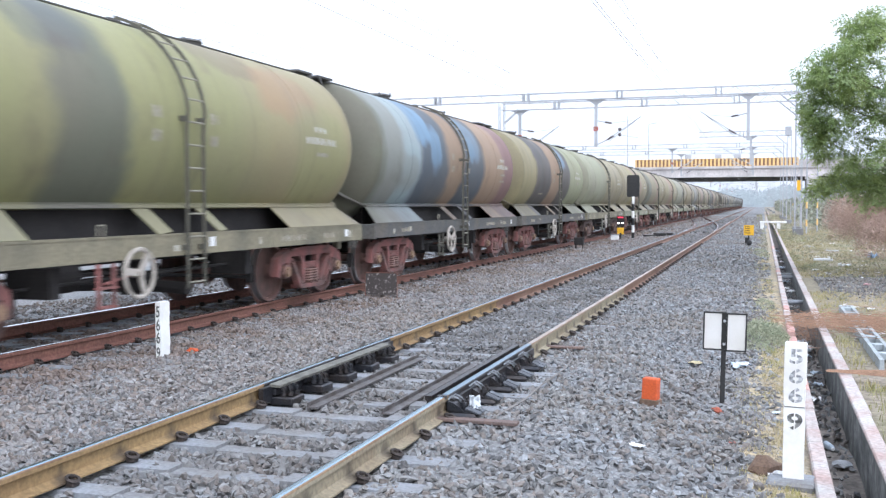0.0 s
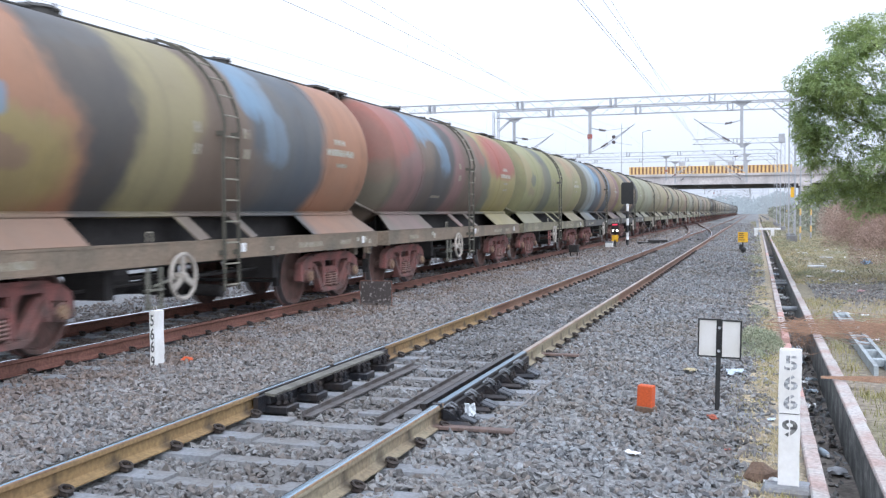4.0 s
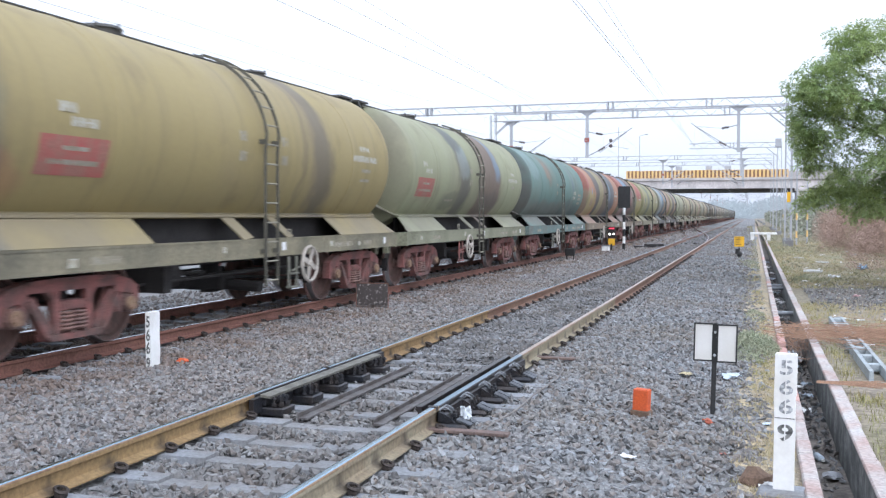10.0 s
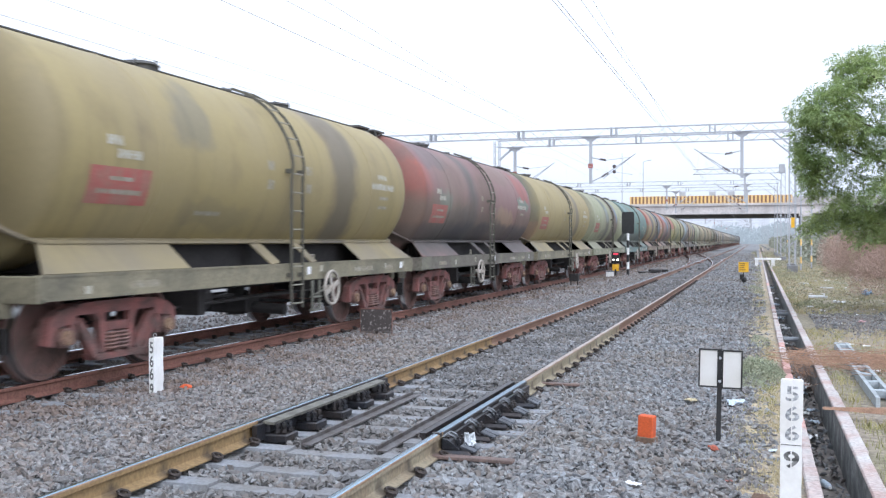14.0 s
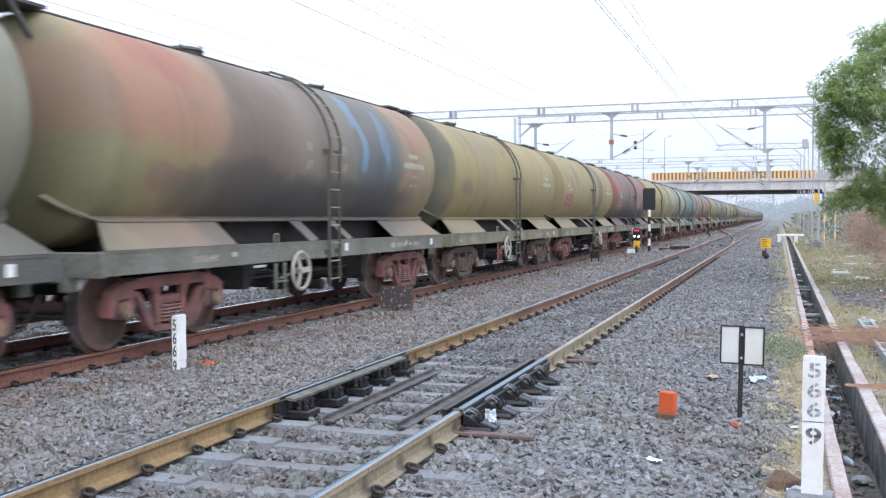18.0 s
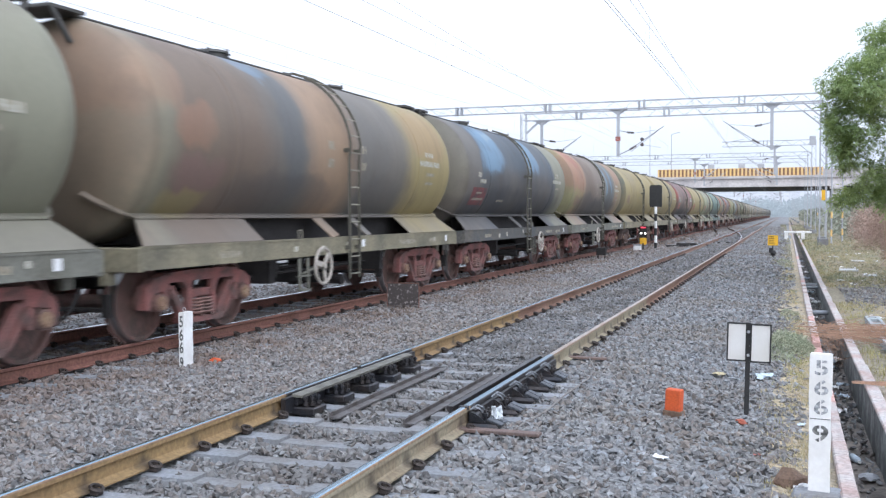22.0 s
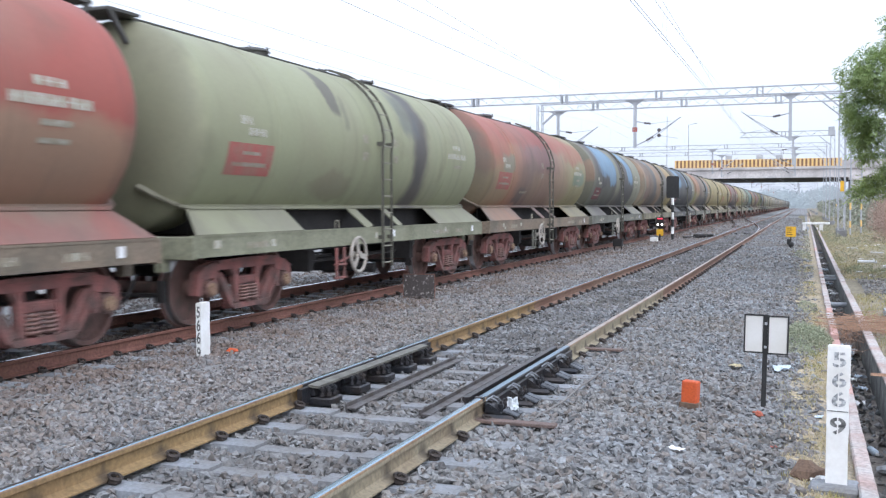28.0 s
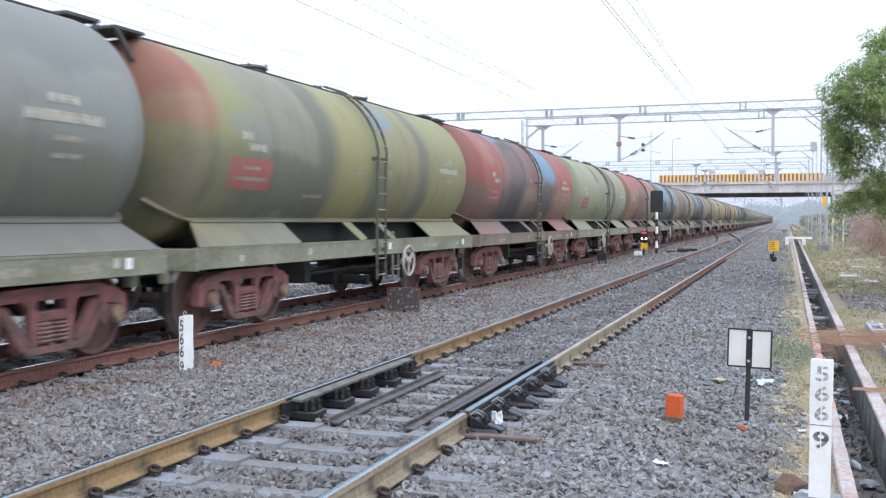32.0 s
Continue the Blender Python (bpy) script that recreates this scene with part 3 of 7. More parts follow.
def build_wagon(near=True):
    """An eight-wheeled tank wagon; y forward, x = + towards the other track, base on the rail top."""
    w = thing("tank_wagon", pose(TRAIN_X, 0, 0), "railway tank wagon", "tank wagon", "wagons of the train")
    bm = bmesh.new()
    end = [(5.86 - 0.42 * (1 - math.cos(a)), R_TANK * math.sin(a)) for a in np.linspace(0, math.pi / 2, 12)]
    shape = [(5.34, R_TANK), (3.4, R_TANK), (1.1, R_TANK), (-1.1, R_TANK), (-3.4, R_TANK), (-5.34, R_TANK)]
    lathe_y(bm, end + shape + [(-y, r) for y, r in end[::-1]], 72 if near else 40, Z_TANK)
    barrel = part("tank_barrel", bm, M["under"], w, smooth=True)
    # seam rings
    if near:
        for y in (-3.6, 3.55):
            bm = bmesh.new()
            lathe_y(bm, [(y - 0.03, R_TANK), (y - 0.025, R_TANK + 0.006), (y + 0.025, R_TANK + 0.006), (y + 0.03, R_TANK)], 64, Z_TANK)
            part("weld_band", bm, M["under"], w, smooth=True)
    # roof walk, its end brackets and the hatches
    bm = bmesh.new()
    box(bm, -0.13, 0.13, -6.05, 6.05, 4.125, 4.145)
    for y in np.arange(-5.2, 5.3, 1.3):
        box(bm, -0.14, 0.14, y - 0.03, y + 0.03, 4.08, 4.13)
    part("roof_walk", bm, M["roofwalk"], w)
    for s in (-1, 1):
        bm = bmesh.new()
        box(bm, -0.36, 0.36, s * 5.45 - 0.02, s * 5.45 + 0.62 * s if s > 0 else s * 5.45 + 0.02, 4.10, 4.14) if s > 0 else box(bm, -0.36, 0.36, -6.07, -5.43, 4.10, 4.14)
        for x in (-0.33, 0.33):
            bar(bm, (x, s * 6.02, 4.11), (x * 1.1, s * 5.72, 3.72), 0.06, 0.05)
        part("end_platform", bm, M["roofwalk"], w)
    for y, r, h in ((-2.1, 0.30, 0.11), (2.2, 0.26, 0.09), (0.35, 0.13, 0.09)):
        bm = bmesh.new()
        rod(bm, (0, y, 4.04), (0, y, 4.09 + h * 0.55), r, 20)
        rod(bm, (0, y, 4.09 + h * 0.55), (0, y, 4.09 + h), r * 1.12, 20, r * 0.9)
        if near:
            for k in range(6):
                a = k * math.pi / 3
                rod(bm, (r * 1.1 * math.cos(a), y + r * 1.1 * math.sin(a), 4.09 + h * 0.3), (r * 1.1 * math.cos(a), y + r * 1.1 * math.sin(a), 4.09 + h * 1.1), 0.02, 5)
        part("hatch" if r > 0.2 else "vent_valve", bm, M["roofwalk"], w)
    sides = (1, -1) if near else (1,)
    for s in sides:
        bm = bmesh.new()   # flange along the tank, turned up at the ends
        prism(bm, [(s * 0.90, 1.56), (s * 1.10, 1.56), (s * 1.10, 1.60), (s * 1.02, 1.61), (s * 0.97, 1.64), (s * 0.90, 1.64)], 1, -5.45, 5.45)
        for e in (-1, 1):
            lip = [(1.05, 5.42, 1.59), (0.98, 5.56, 1.63), (0.78, 5.72, 1.74), (0.55, 5.80, 1.87)]   # it bends in round the tank's end
            for p, q in zip(lip, lip[1:]):
                bar(bm, (s * p[0], e * p[1], p[2]), (s * q[0], e * q[1], q[2]), 0.10, 0.03, (0, e * 0.4, 1))
        part("saddle_flange", bm, M["frame_olive"], w)
        # added near-black plate, standing in for the shade between the saddle plates
        bm = bmesh.new()
        box(bm, *sorted((s * 0.86, s * 0.89)), -5.2, 5.2, 1.2, 1.60)
        part("saddle_web", bm, M["under"], w)
        bm = bmesh.new()
        prism(bm, [(s * 1.36, 0.94), (s * 1.45, 0.94), (s * 1.45, 0.968), (s * 1.40, 0.972), (s * 1.40, 1.195), (s * 1.45, 1.20), (s * 1.45, 1.228), (s * 1.36, 1.228)][::s], 1, -5.84, 5.84)
        box(bm, *sorted((s * 1.40, s * 1.443)), -5.84, 5.84, 0.966, 1.202)
        part("sole_bar", bm, M["frame_olive"], w)
        for a, b in ((-5.80, -2.95), (2.95, 5.80)):
            bm = bmesh.new()
            i0, i1 = (a + 0.35, b) if a < 0 else (a, b - 0.35)
            q = [(s * 1.05, i0, 1.585), (s * 1.05, i1, 1.585), (s * 1.44, b, 1.235), (s * 1.44, a, 1.235)]
            v = [bm.verts.new(p) for p in q] + [bm.verts.new((p[0] - s * 0.012, p[1], p[2] - 0.012)) for p in q]
            for f in ((0, 1, 2, 3), (7, 6, 5, 4), (0, 4, 5, 1), (1, 5, 6, 2), (2, 6, 7, 3), (3, 7, 4, 0)):
                bm.faces.new([v[i] for i in f])
            bmesh.ops.recalc_face_normals(bm, faces=bm.faces)
            part("saddle_plate", bm, M["frame_olive"], w)
        for y, hw in ((-0.55, 0.17), (0.85, 0.12)):
            bm = bmesh.new()
            bar(bm, (s * 1.05, y, 1.575), (s * 1.42, y + 0.06, 1.235), hw * 2, 0.02, (s, 0, 1))
            part("strut", bm, M["frame_olive"], w)
    for s in (-1, 1):
        bm = bmesh.new()   # end beam with gussets, the saddle's end wall and the coupler
        box(bm, -1.45, 1.45, s * 5.84 - 0.05, s * 5.84 + 0.05, 0.92, 1.215, 0.01)
        for x in (-0.95, 0.95):
            box(bm, x - 0.05, x + 0.05, s * 5.84 - 0.09, s * 5.84 + 0.09, 0.76, 0.93)
        part("headstock", bm, M["frame_olive"], w)
        bm = bmesh.new()
        prism(bm, [(-1.05, 1.22), (1.05, 1.22), (1.02, 1.60), (0.70, 1.42), (0.35, 1.30), (-0.35, 1.30), (-0.70, 1.42), (-1.02, 1.60)], 1, s * 4.9 - 0.02, s * 4.9 + 0.02)
        part("saddle_wall", bm, M["under"], w)
        bm = bmesh.new()
        box(bm, -0.12, 0.12, min(s * 5.84, s * 6.10), max(s * 5.84, s * 6.10), 0.96, 1.18, 0.02)
        box(bm, -0.17, 0.17, min(s * 6.08, s * 6.24), max(s * 6.08, s * 6.24), 0.90, 1.22, 0.04)
        part("coupler", bm, M["bogie"], w)
        if near:
            for x, z in ((0.55, 0.72), (-0.55, 0.72)):
                bm = bmesh.new()
                pts = [(x, s * (5.84 + 0.35 * t), z - 0.35 * math.sin(math.pi * t * 0.5)) for t in np.linspace(0, 1, 6)]
                for p, q in zip(pts, pts[1:]):
                    rod(bm, p, q, 0.025, 6)
                part("brake_hose", bm, M["under"], w)
    bm = bmesh.new()
    box(bm, -0.22, 0.22, -5.8, 5.8, 0.80, 1.22)
    box(bm, -1.30, 1.30, -5.0, -3.4, 0.98, 1.2)
    box(bm, -1.30, 1.30, 3.4, 5.0, 0.98, 1.2)
    for y in (-2.2, -0.6, 1.0, 2.4):
        box(bm, -1.36, 1.36, y - 0.05, y + 0.05, 0.95, 1.2)
    part("centre_sill", bm, M["under"], w)
    bm = bmesh.new()
    rod(bm, (0.55, -1.9, 0.72), (0.55, -1.25, 0.72), 0.2, 16)
    rod(bm, (0.55, -1.25, 0.72), (0.55, -0.3, 0.72), 0.03, 6)
    part("brake_cylinder", bm, M["under"], w)
    bm = bmesh.new()
    rod(bm, (0, 0.75, 0.95), (0, 0.75, 0.32), 0.16, 14)
    box(bm, -0.34, 0.34, 0.5, 1.0, 0.36, 0.62, 0.03)
    rod(bm, (0.3, 0.75, 0.45), (0.95, 0.75, 0.42), 0.09, 12)
    rod(bm, (-0.3, 0.75, 0.45), (-0.95, 0.75, 0.42), 0.09, 12)
    part("discharge_valve", bm, M["under"], w)
    if near:
        bm = bmesh.new()
        for y0, y1, x, z in ((-2.6, 2.6, 0.9, 0.66), (-2.8, 2.0, -0.7, 0.6), (-1.2, 2.8, 0.3, 0.62)):
            rod(bm, (x, y0, z), (x, y1, z + 0.05), 0.022, 6)
        for y in (-2.3, 2.0):
            box(bm, 0.6, 1.2, y - 0.09, y + 0.09, 0.55, 0.9)
        part("brake_rigging", bm, M["under"], w)
    # ladder up the side and over the shoulder
    bm = bmesh.new()
    lx = [(1.52, 0.50), (1.52, 2.55)] + [(0.06 + (R_TANK + 0.07) * math.cos(a), Z_TANK + (R_TANK + 0.05) * math.sin(a)) for a in np.linspace(0.12, 1.32, 9)]
    for y in (-0.14, 0.26):
        for a, b in zip(lx, lx[1:]):
            bar(bm, (a[0], y, a[1]), (b[0], y, b[1]), 0.045, 0.016, (0, 1, 0))
    for z in (1.04, 2.72):
        for y in (-0.14, 0.26):
            bar(bm, (1.38, y, z), (1.54, y, z), 0.06, 0.07)
    lad = part("ladder", bm, M["ladder"], w)
    bm = bmesh.new()
    rod(bm, (0, -0.14, 0), (0, 0.26, 0), 0.013, 6)
    spots, acc = [(1.52, 0.58)], 0.0
    for a, b in zip(lx, lx[1:]):
        seg = math.hypot(b[0] - a[0], b[1] - a[1])
        pos = 0.30 - acc if a != lx[0] else 0.38
        while pos < seg:
            spots.append((a[0] + (b[0] - a[0]) * pos / seg, a[1] + (b[1] - a[1]) * pos / seg))
            pos += 0.30
        acc = seg - (pos - 0.30)
    rung = part("rung", bm, M["rung"], lad, at=pose(spots[0][0], 0, spots[0][1]))
    for x, z in spots[1:]:
        share(rung, pose(x, 0, z))
    # bogies
    for by in (-4.195, 4.195):
        bog = new("bogie")
        bog.parent = w
        bog.matrix_basis = pose(0, by, 0)
        for s in sides:
            bm = bmesh.new()
            side_frame(bm)
            part("side_frame", bm, M["bogie"], bog, at=pose(s * 1.13, 0, 0))
            bm = bmesh.new()
            box(bm, *sorted((s * 0.98, s * 1.19)), -0.225, 0.225, 0.50, 0.62, 0.015)
            box(bm, *sorted((s * 1.19, s * 1.20)), -0.15, 0.15, 0.53, 0.58)
            part("bolster_end", bm, M["bogie"], bog)
            for dy in (-0.115, 0.115):
                bm = bmesh.new()
                if near:
                    helix(bm, (s * 1.16, dy, 0.262), 0.092, 0.02, 0.225, 5)
                else:
                    rod(bm, (s * 1.16, dy, 0.262), (s * 1.16, dy, 0.487), 0.095, 8)
                part("coil_spring", bm, M["coil"], bog)
            for dy in (-1, 1):
                bm = bmesh.new()
                rod(bm, (s * 1.00, dy, 0.5), (s * 1.25, dy, 0.5), 0.115, 14)
                box(bm, min(s * 1.04, s * 1.18), max(s * 1.04, s * 1.18), dy - 0.13, dy + 0.13, 0.53, 0.62, 0.02)
                ab = part("axle_box", bm, M["coil"], bog)
                bm = bmesh.new()
                rod(bm, (s * 1.25, dy, 0.5), (s * 1.285, dy, 0.5), 0.085, 12)
                for q in range(3):
                    rod(bm, (s * 1.285, dy + 0.05 * math.cos(q * 2.1), 0.5 + 0.05 * math.sin(q * 2.1)), (s * 1.30, dy + 0.05 * math.cos(q * 2.1), 0.5 + 0.05 * math.sin(q * 2.1)), 0.016, 6)
                part("axle_cap", bm, M["axle_cap"], ab, "dusty ochre axle cap")
        bm = bmesh.new()
        box(bm, -0.97, 0.97, -0.2, 0.2, 0.58, 0.9, 0.03)
        part("bolster", bm, M["under"], bog)
        for dy in (-1.0, 1.0):
            bm = bmesh.new()
            prof = [(0.93, 0.0), (0.93, 0.10), (0.875, 0.12), (0.86, 0.42), (0.93, 0.44), (0.93, 0.492), (0.83, 0.502), (0.815, 0.532), (0.79, 0.532), (0.79, 0.44), (0.82, 0.42), (0.83, 0.12), (0.76, 0.1), (0.76, 0.0)]
            seg = 32 if near else 16
            for s in (-1, 1):
                rows = []
                for x, r in prof:
                    rows.append([bm.verts.new((s * x, max(r, 0.001) * math.cos(2 * math.pi * i / seg), max(r, 0.001) * math.sin(2 * math.pi * i / seg))) for i in range(seg)])
                for k, (a, b) in enumerate(zip(rows, rows[1:])):
                    for i in range(seg):
                        f = bm.faces.new((a[i], a[(i + 1) % seg], b[(i + 1) % seg], b[i]))
                        f.material_index = 1 if k == 5 else 0
            rod(bm, (-1.05, 0, 0), (1.05, 0, 0), 0.085, 12)
            bmesh.ops.recalc_face_normals(bm, faces=bm.faces)
            part("wheelset", bm, [M["wheel"], M["tread"]], bog, at=pose(0, dy, 0.5))
            if near:
                bm = bmesh.new()
                for s in (-1, 1):
                    q = -0.57 if dy < 0 else 0.57
                    box(bm, s * 0.87 - 0.05, s * 0.87 + 0.05, dy + q - 0.04, dy + q + 0.04, 0.36, 0.64)
                rod(bm, (-0.9, dy + q, 0.45), (0.9, dy + q, 0.45), 0.03, 6)
                part("brake_beam", bm, M["under"], bog)
    return w


def brake_gear(w, y, steps, spokes, turn):
    """Hand-brake wheel and its red step frame on the near sole bar."""
    bm = bmesh.new()
    c = Vector((1.56, y, 0.78))
    ring(bm, c, (1, 0, 0), 0.29, 0.027, 28, 6)
    for k in range(spokes):
        a = k * math.tau / spokes + turn
        bar(bm, c, c + Vector((0, 0.28 * math.cos(a), 0.28 * math.sin(a))), 0.085, 0.022, (1, 0, 0))
    rod(bm, c - Vector((0.16, 0, 0)), c + Vector((0.04, 0, 0)), 0.05, 12)
    part("brake_wheel", bm, M["brake_wheel"], w, "pale hand-brake wheel")
    bm = bmesh.new()
    d = 0.5 if y < 0 else 0.45
    for q in (-0.14, 0.14):
        bar(bm, (1.46, y - d + q, 0.92), (1.46, y - d + q, 0.40), 0.05, 0.03, (1, 0, 0))
    for z in (0.42, 0.64):
        bar(bm, (1.46, y - d - 0.16, z), (1.46, y - d + 0.16, z), 0.09, 0.025)
    rod(bm, (1.44, y - d, 0.68), (1.44, y, 0.76), 0.02, 6)
    part("step_frame", bm, M[steps], w, {"bogie": "dark red step frame", "ladder": "sooty black step frame"}.get(steps, "dusty grey step frame"))
    bm = bmesh.new()
    for q in (-0.06, 0.06):
        rod(bm, (1.40, y - d + q, 1.24), (1.40, y - d + q, 1.36), 0.01, 5)
    rod(bm, (1.40, y - d - 0.06, 1.36), (1.40, y - d + 0.06, 1.36), 0.01, 5)
    part("grab_iron", bm, M["rung"], w)


def worn_line(bm, y0, y1, z, h, x_of):
    """A strip that swells and thins like a worn line of characters."""
    rnd, y, cols = random.Random(int(y0 * 100 + z * 37)), y0, []
    while y < y1 - 0.02:
        wd = min(h * rnd.choice((0.35, 0.55, 0.65, 0.65)), y1 - y)
        cols += [(y, 0.0, 1.0), (y + wd, 0.0, rnd.choice((1.0, 1.0, 0.9)))]
        y += wd + h * rnd.choice((0.16, 0.2, 0.2, 0.5))
        cols += [(cols[-1][0] + 0.006, 0.45, 0.58), (y - 0.006, 0.45, 0.58)]
    rows = [[bm.verts.new((x_of(q), c, q)) for q in (z + h * lo, z + h * (lo + hi) / 2, z + h * hi)] for c, lo, hi in cols[:-2]]
    for a, b in zip(rows, rows[1:]):
        for i in (0, 1):
            bm.faces.new((a[i], b[i], b[i + 1], a[i + 1]))


def mark(w, name, y0, y1, z, h, label="", parent=None, material="white_mark"):
    """One line of unreadable stencilling as a worn bar on the tank."""
    bm = bmesh.new()
    def skin(q):
        return math.sqrt((R_TANK + 0.007) ** 2 - (q - Z_TANK) ** 2)
    worn_line(bm, y0, y1, z, h, skin)
    return part(name, bm, M[material], parent or w, label)


def sticker(w, y, dy, z, h, material="white_mark"):
    bm = bmesh.new()
    box(bm, 1.4435, 1.449, y, y + dy, z, z + h)
    part("sole_bar_sticker", bm, M[material], w)


def markings(w, seed, placard):
    rnd = random.Random(seed)
    if seed == 53:
        for y in (2.95, 3.28):
            for z in (2.27, 2.47):
                mark(w, "stencilled_code", y, y + 0.24, z, 0.15)
        for z in (2.42, 2.25, 2.08):
            mark(w, "stencilled_number", 4.15, 4.85, z, 0.12, "worn line of white stencilled characters", material="faint_mark")
    else:
        mark(w, "stencilled_number", 3.55, 4.75, 2.62, 0.12, "worn line of white stencilled characters")
    if seed - 50 in (10, 12, 16):
        letters("BTPN", 0.19, pose(math.sqrt(R_TANK ** 2 - 0.2 ** 2) + 0.008, 4.15, 2.86, 90, 0, 90), w, M["white_mark"], "class_letters")
    elif seed != 53:
        mark(w, "stencilled_line", 3.9, 4.4, 2.82, 0.10)
    if seed != 53:
        mark(w, "stencilled_line", 3.98, 4.5, 2.42, 0.07, material="faint_mark")
    if seed % 2 and seed != 53:
        mark(w, "stencilled_line", 3.98, 4.45, 2.24, 0.06, material="faint_mark")
    for y in (-0.75, 0.60) if seed - 50 not in (10, 12) else ():
        for z in (2.40, 2.70):
            mark(w, "stencilled_code", y, y + 0.2, z, 0.15, material="faint_mark")
    if seed % 3 == 0:
        mark(w, "stencilled_line", -2.6, -1.9, 1.95, 0.06, material="faint_mark")
    if placard:
        bm = bmesh.new()
        z0 = 2.03 if placard == 1 else 1.85
        tank_patch(bm, -4.98, -3.80, z0, z0 + 0.44, 0.005, 8)
        p = part("placard", bm, M["red_mark" if placard == 1 else "maroon_mark"], w, "red painted square with faded white lines")
        mark(w, "placard_line", -4.62, -4.14, z0 + 0.28, 0.05, parent=p, material="faint_mark")
        mark(w, "placard_line", -4.82, -3.94, z0 + 0.12, 0.06, parent=p, material="faint_mark")
        mark(w, "stencilled_line", -4.5, -4.0, z0 + 0.55, 0.11)
        mark(w, "stencilled_line", -4.7, -4.4, z0 + 0.70, 0.12)
    for _ in range(4):
        sticker(w, rnd.uniform(-5.6, 5.5), rnd.uniform(0.06, 0.15), 0.99 + rnd.uniform(0, 0.08), rnd.uniform(0.06, 0.12))
    sticker(w, 0.55 + rnd.uniform(-0.1, 0.1), 0.13, 1.03, 0.13, "plastic_white")
    sticker(w, 5.1, 0.12, 1.02, 0.13, "plastic_white")
    for y, d in ((rnd.uniform(2.3, 2.8), 0.9), (rnd.uniform(-4.6, -4.0), 0.6), (rnd.uniform(4.0, 4.3), 0.45)):   # faded lettering along the sole bar
        bm = bmesh.new()
        worn_line(bm, y, y + d, 1.02, 0.09, lambda q: 1.446)
        part("sole_bar_lettering", bm, M["faint_mark"], w)


WAGONS = {}


def livery(k, frame_colour, placard, brake, bands, blots=""):
    """Paint of wagon k; 0 is beside the camera at the start, higher numbers follow it. placard: 2 sits lower. brake: which side of the middle its hand wheel is."""
    WAGONS[k] = (frame_colour, placard, brake, bands, blots)


livery(-12, "dark", 0, -1, "h -3 k 1 s")
livery(-11, "olive", 0, -1, "o -2.5 a -1 o")
livery(-10, "olive", 0, -1, "t -1.2 n 1 o")
livery(-9, "dark", 0, -1, "w -2 k 0 o")
livery(-8, "olive", 0, -1, "m 0 t 2 o")
livery(-7, "green", 0, -1, "p -0.4 k 0.8 o")
livery(-6, "olive", 0, -1, "o -2 t 0.5 a 1.6 o")
livery(-5, "olive", 0, -1, "g -3.8 o -0.5 t 1.6 o")
livery(-4, "green", 0, -1, "o -2.5 y -0.4 t 2.6 o")
livery(-3, "olive", 0, -1, "p 0 o")
livery(-2, "dark", 0, -1, "o -3.6 k -1.2 t 0.6 k 2.6 p", "b:1.2,3.4,0.6,0.5,0.8")
livery(-1, "dark", 0, -1, "g -5.2 w -4.2 l -3.0 s -0.9 t 0.2 s 2.2 t 4.2 q", "b:-2.6,3.5,0.5,0.5,0.9 b:-1.9,2.9,0.4,0.5,0.7 b:1.2,3.3,0.6,0.5,0.7 w:-3.8,2.3,0.7,0.4,0.6")
livery(0, "olive", 0, -1, "v -2.45/0.05 g -1.15/-0.2 v 2.0/0/0.6 o", "s:-4.3,2.75,0.28,0.19,0.6 q:-4.3,2.3,0.4,0.14,0.45 s:-2.3,3.7,0.6,0.35,0.5 n:1.8,3.8,0.8,0.3,0.5 a:3.3,3.4,0.9,0.4,0.4 a:-5.0,3.0,0.5,0.6,0.25 v:4.2,2.4,0.9,0.8,0.7")
livery(1, "brown", 0, -1, "n -5.2 q -3.6 n -2.6 k -1.1/0.3 q -0.2 n 1.5/-0.4 g 2.4/-0.3 y", "r:-6.0,3.2,0.9,0.8,0.7 g:-6.0,2.2,0.8,0.5,0.6 r:-4.8,3.4,0.9,0.55,0.8 b:-2.6,3.6,0.9,0.35,0.9 b:-1.9,3.0,0.35,0.5,0.6 k:-2.6,2.1,1.2,0.5,0.6 r:1.6,3.3,0.4,0.4,0.5 r:3.9,3.25,1.5,0.62,0.95")
livery(2, "brown", 0, -1, "t -5.1/0.2 a -3.1/-0.3 k -1.9 o -0.5/0.3 n 0.9 s 3.6/0.3 a", "r:-5.6,3.35,0.55,0.5,0.85 n:-6.2,2.2,0.8,0.6,0.6 v:-5.1,2.3,0.35,0.5,0.6 y:-4.2,2.15,1.0,0.5,0.8 b:1.3,3.55,0.5,0.5,0.95 b:1.7,2.8,0.35,0.4,0.6 s:-2.7,3.9,0.7,0.25,0.6 b:-4.3,2.7,0.14,0.14,0.8 q:-4.3,2.2,0.4,0.15,0.6 n:0.5,2.1,0.9,0.5,0.5")
livery(3, "teal", 0, -1, "h -5.5 e", "c:2.92,3.25,0.19,0.75,0.9 k:2.42,2.0,0.1,0.35,0.65 n:-2.2,3.3,0.5,0.5,0.65 a:-2.4,3.2,0.2,0.3,0.35 x:-0.5,1.7,5.2,0.42,0.6 k:-6.0,2.2,0.7,0.5,0.6 l:-4.6,3.4,0.8,0.4,0.3 h:3.2,1.9,2.4,0.3,0.5")
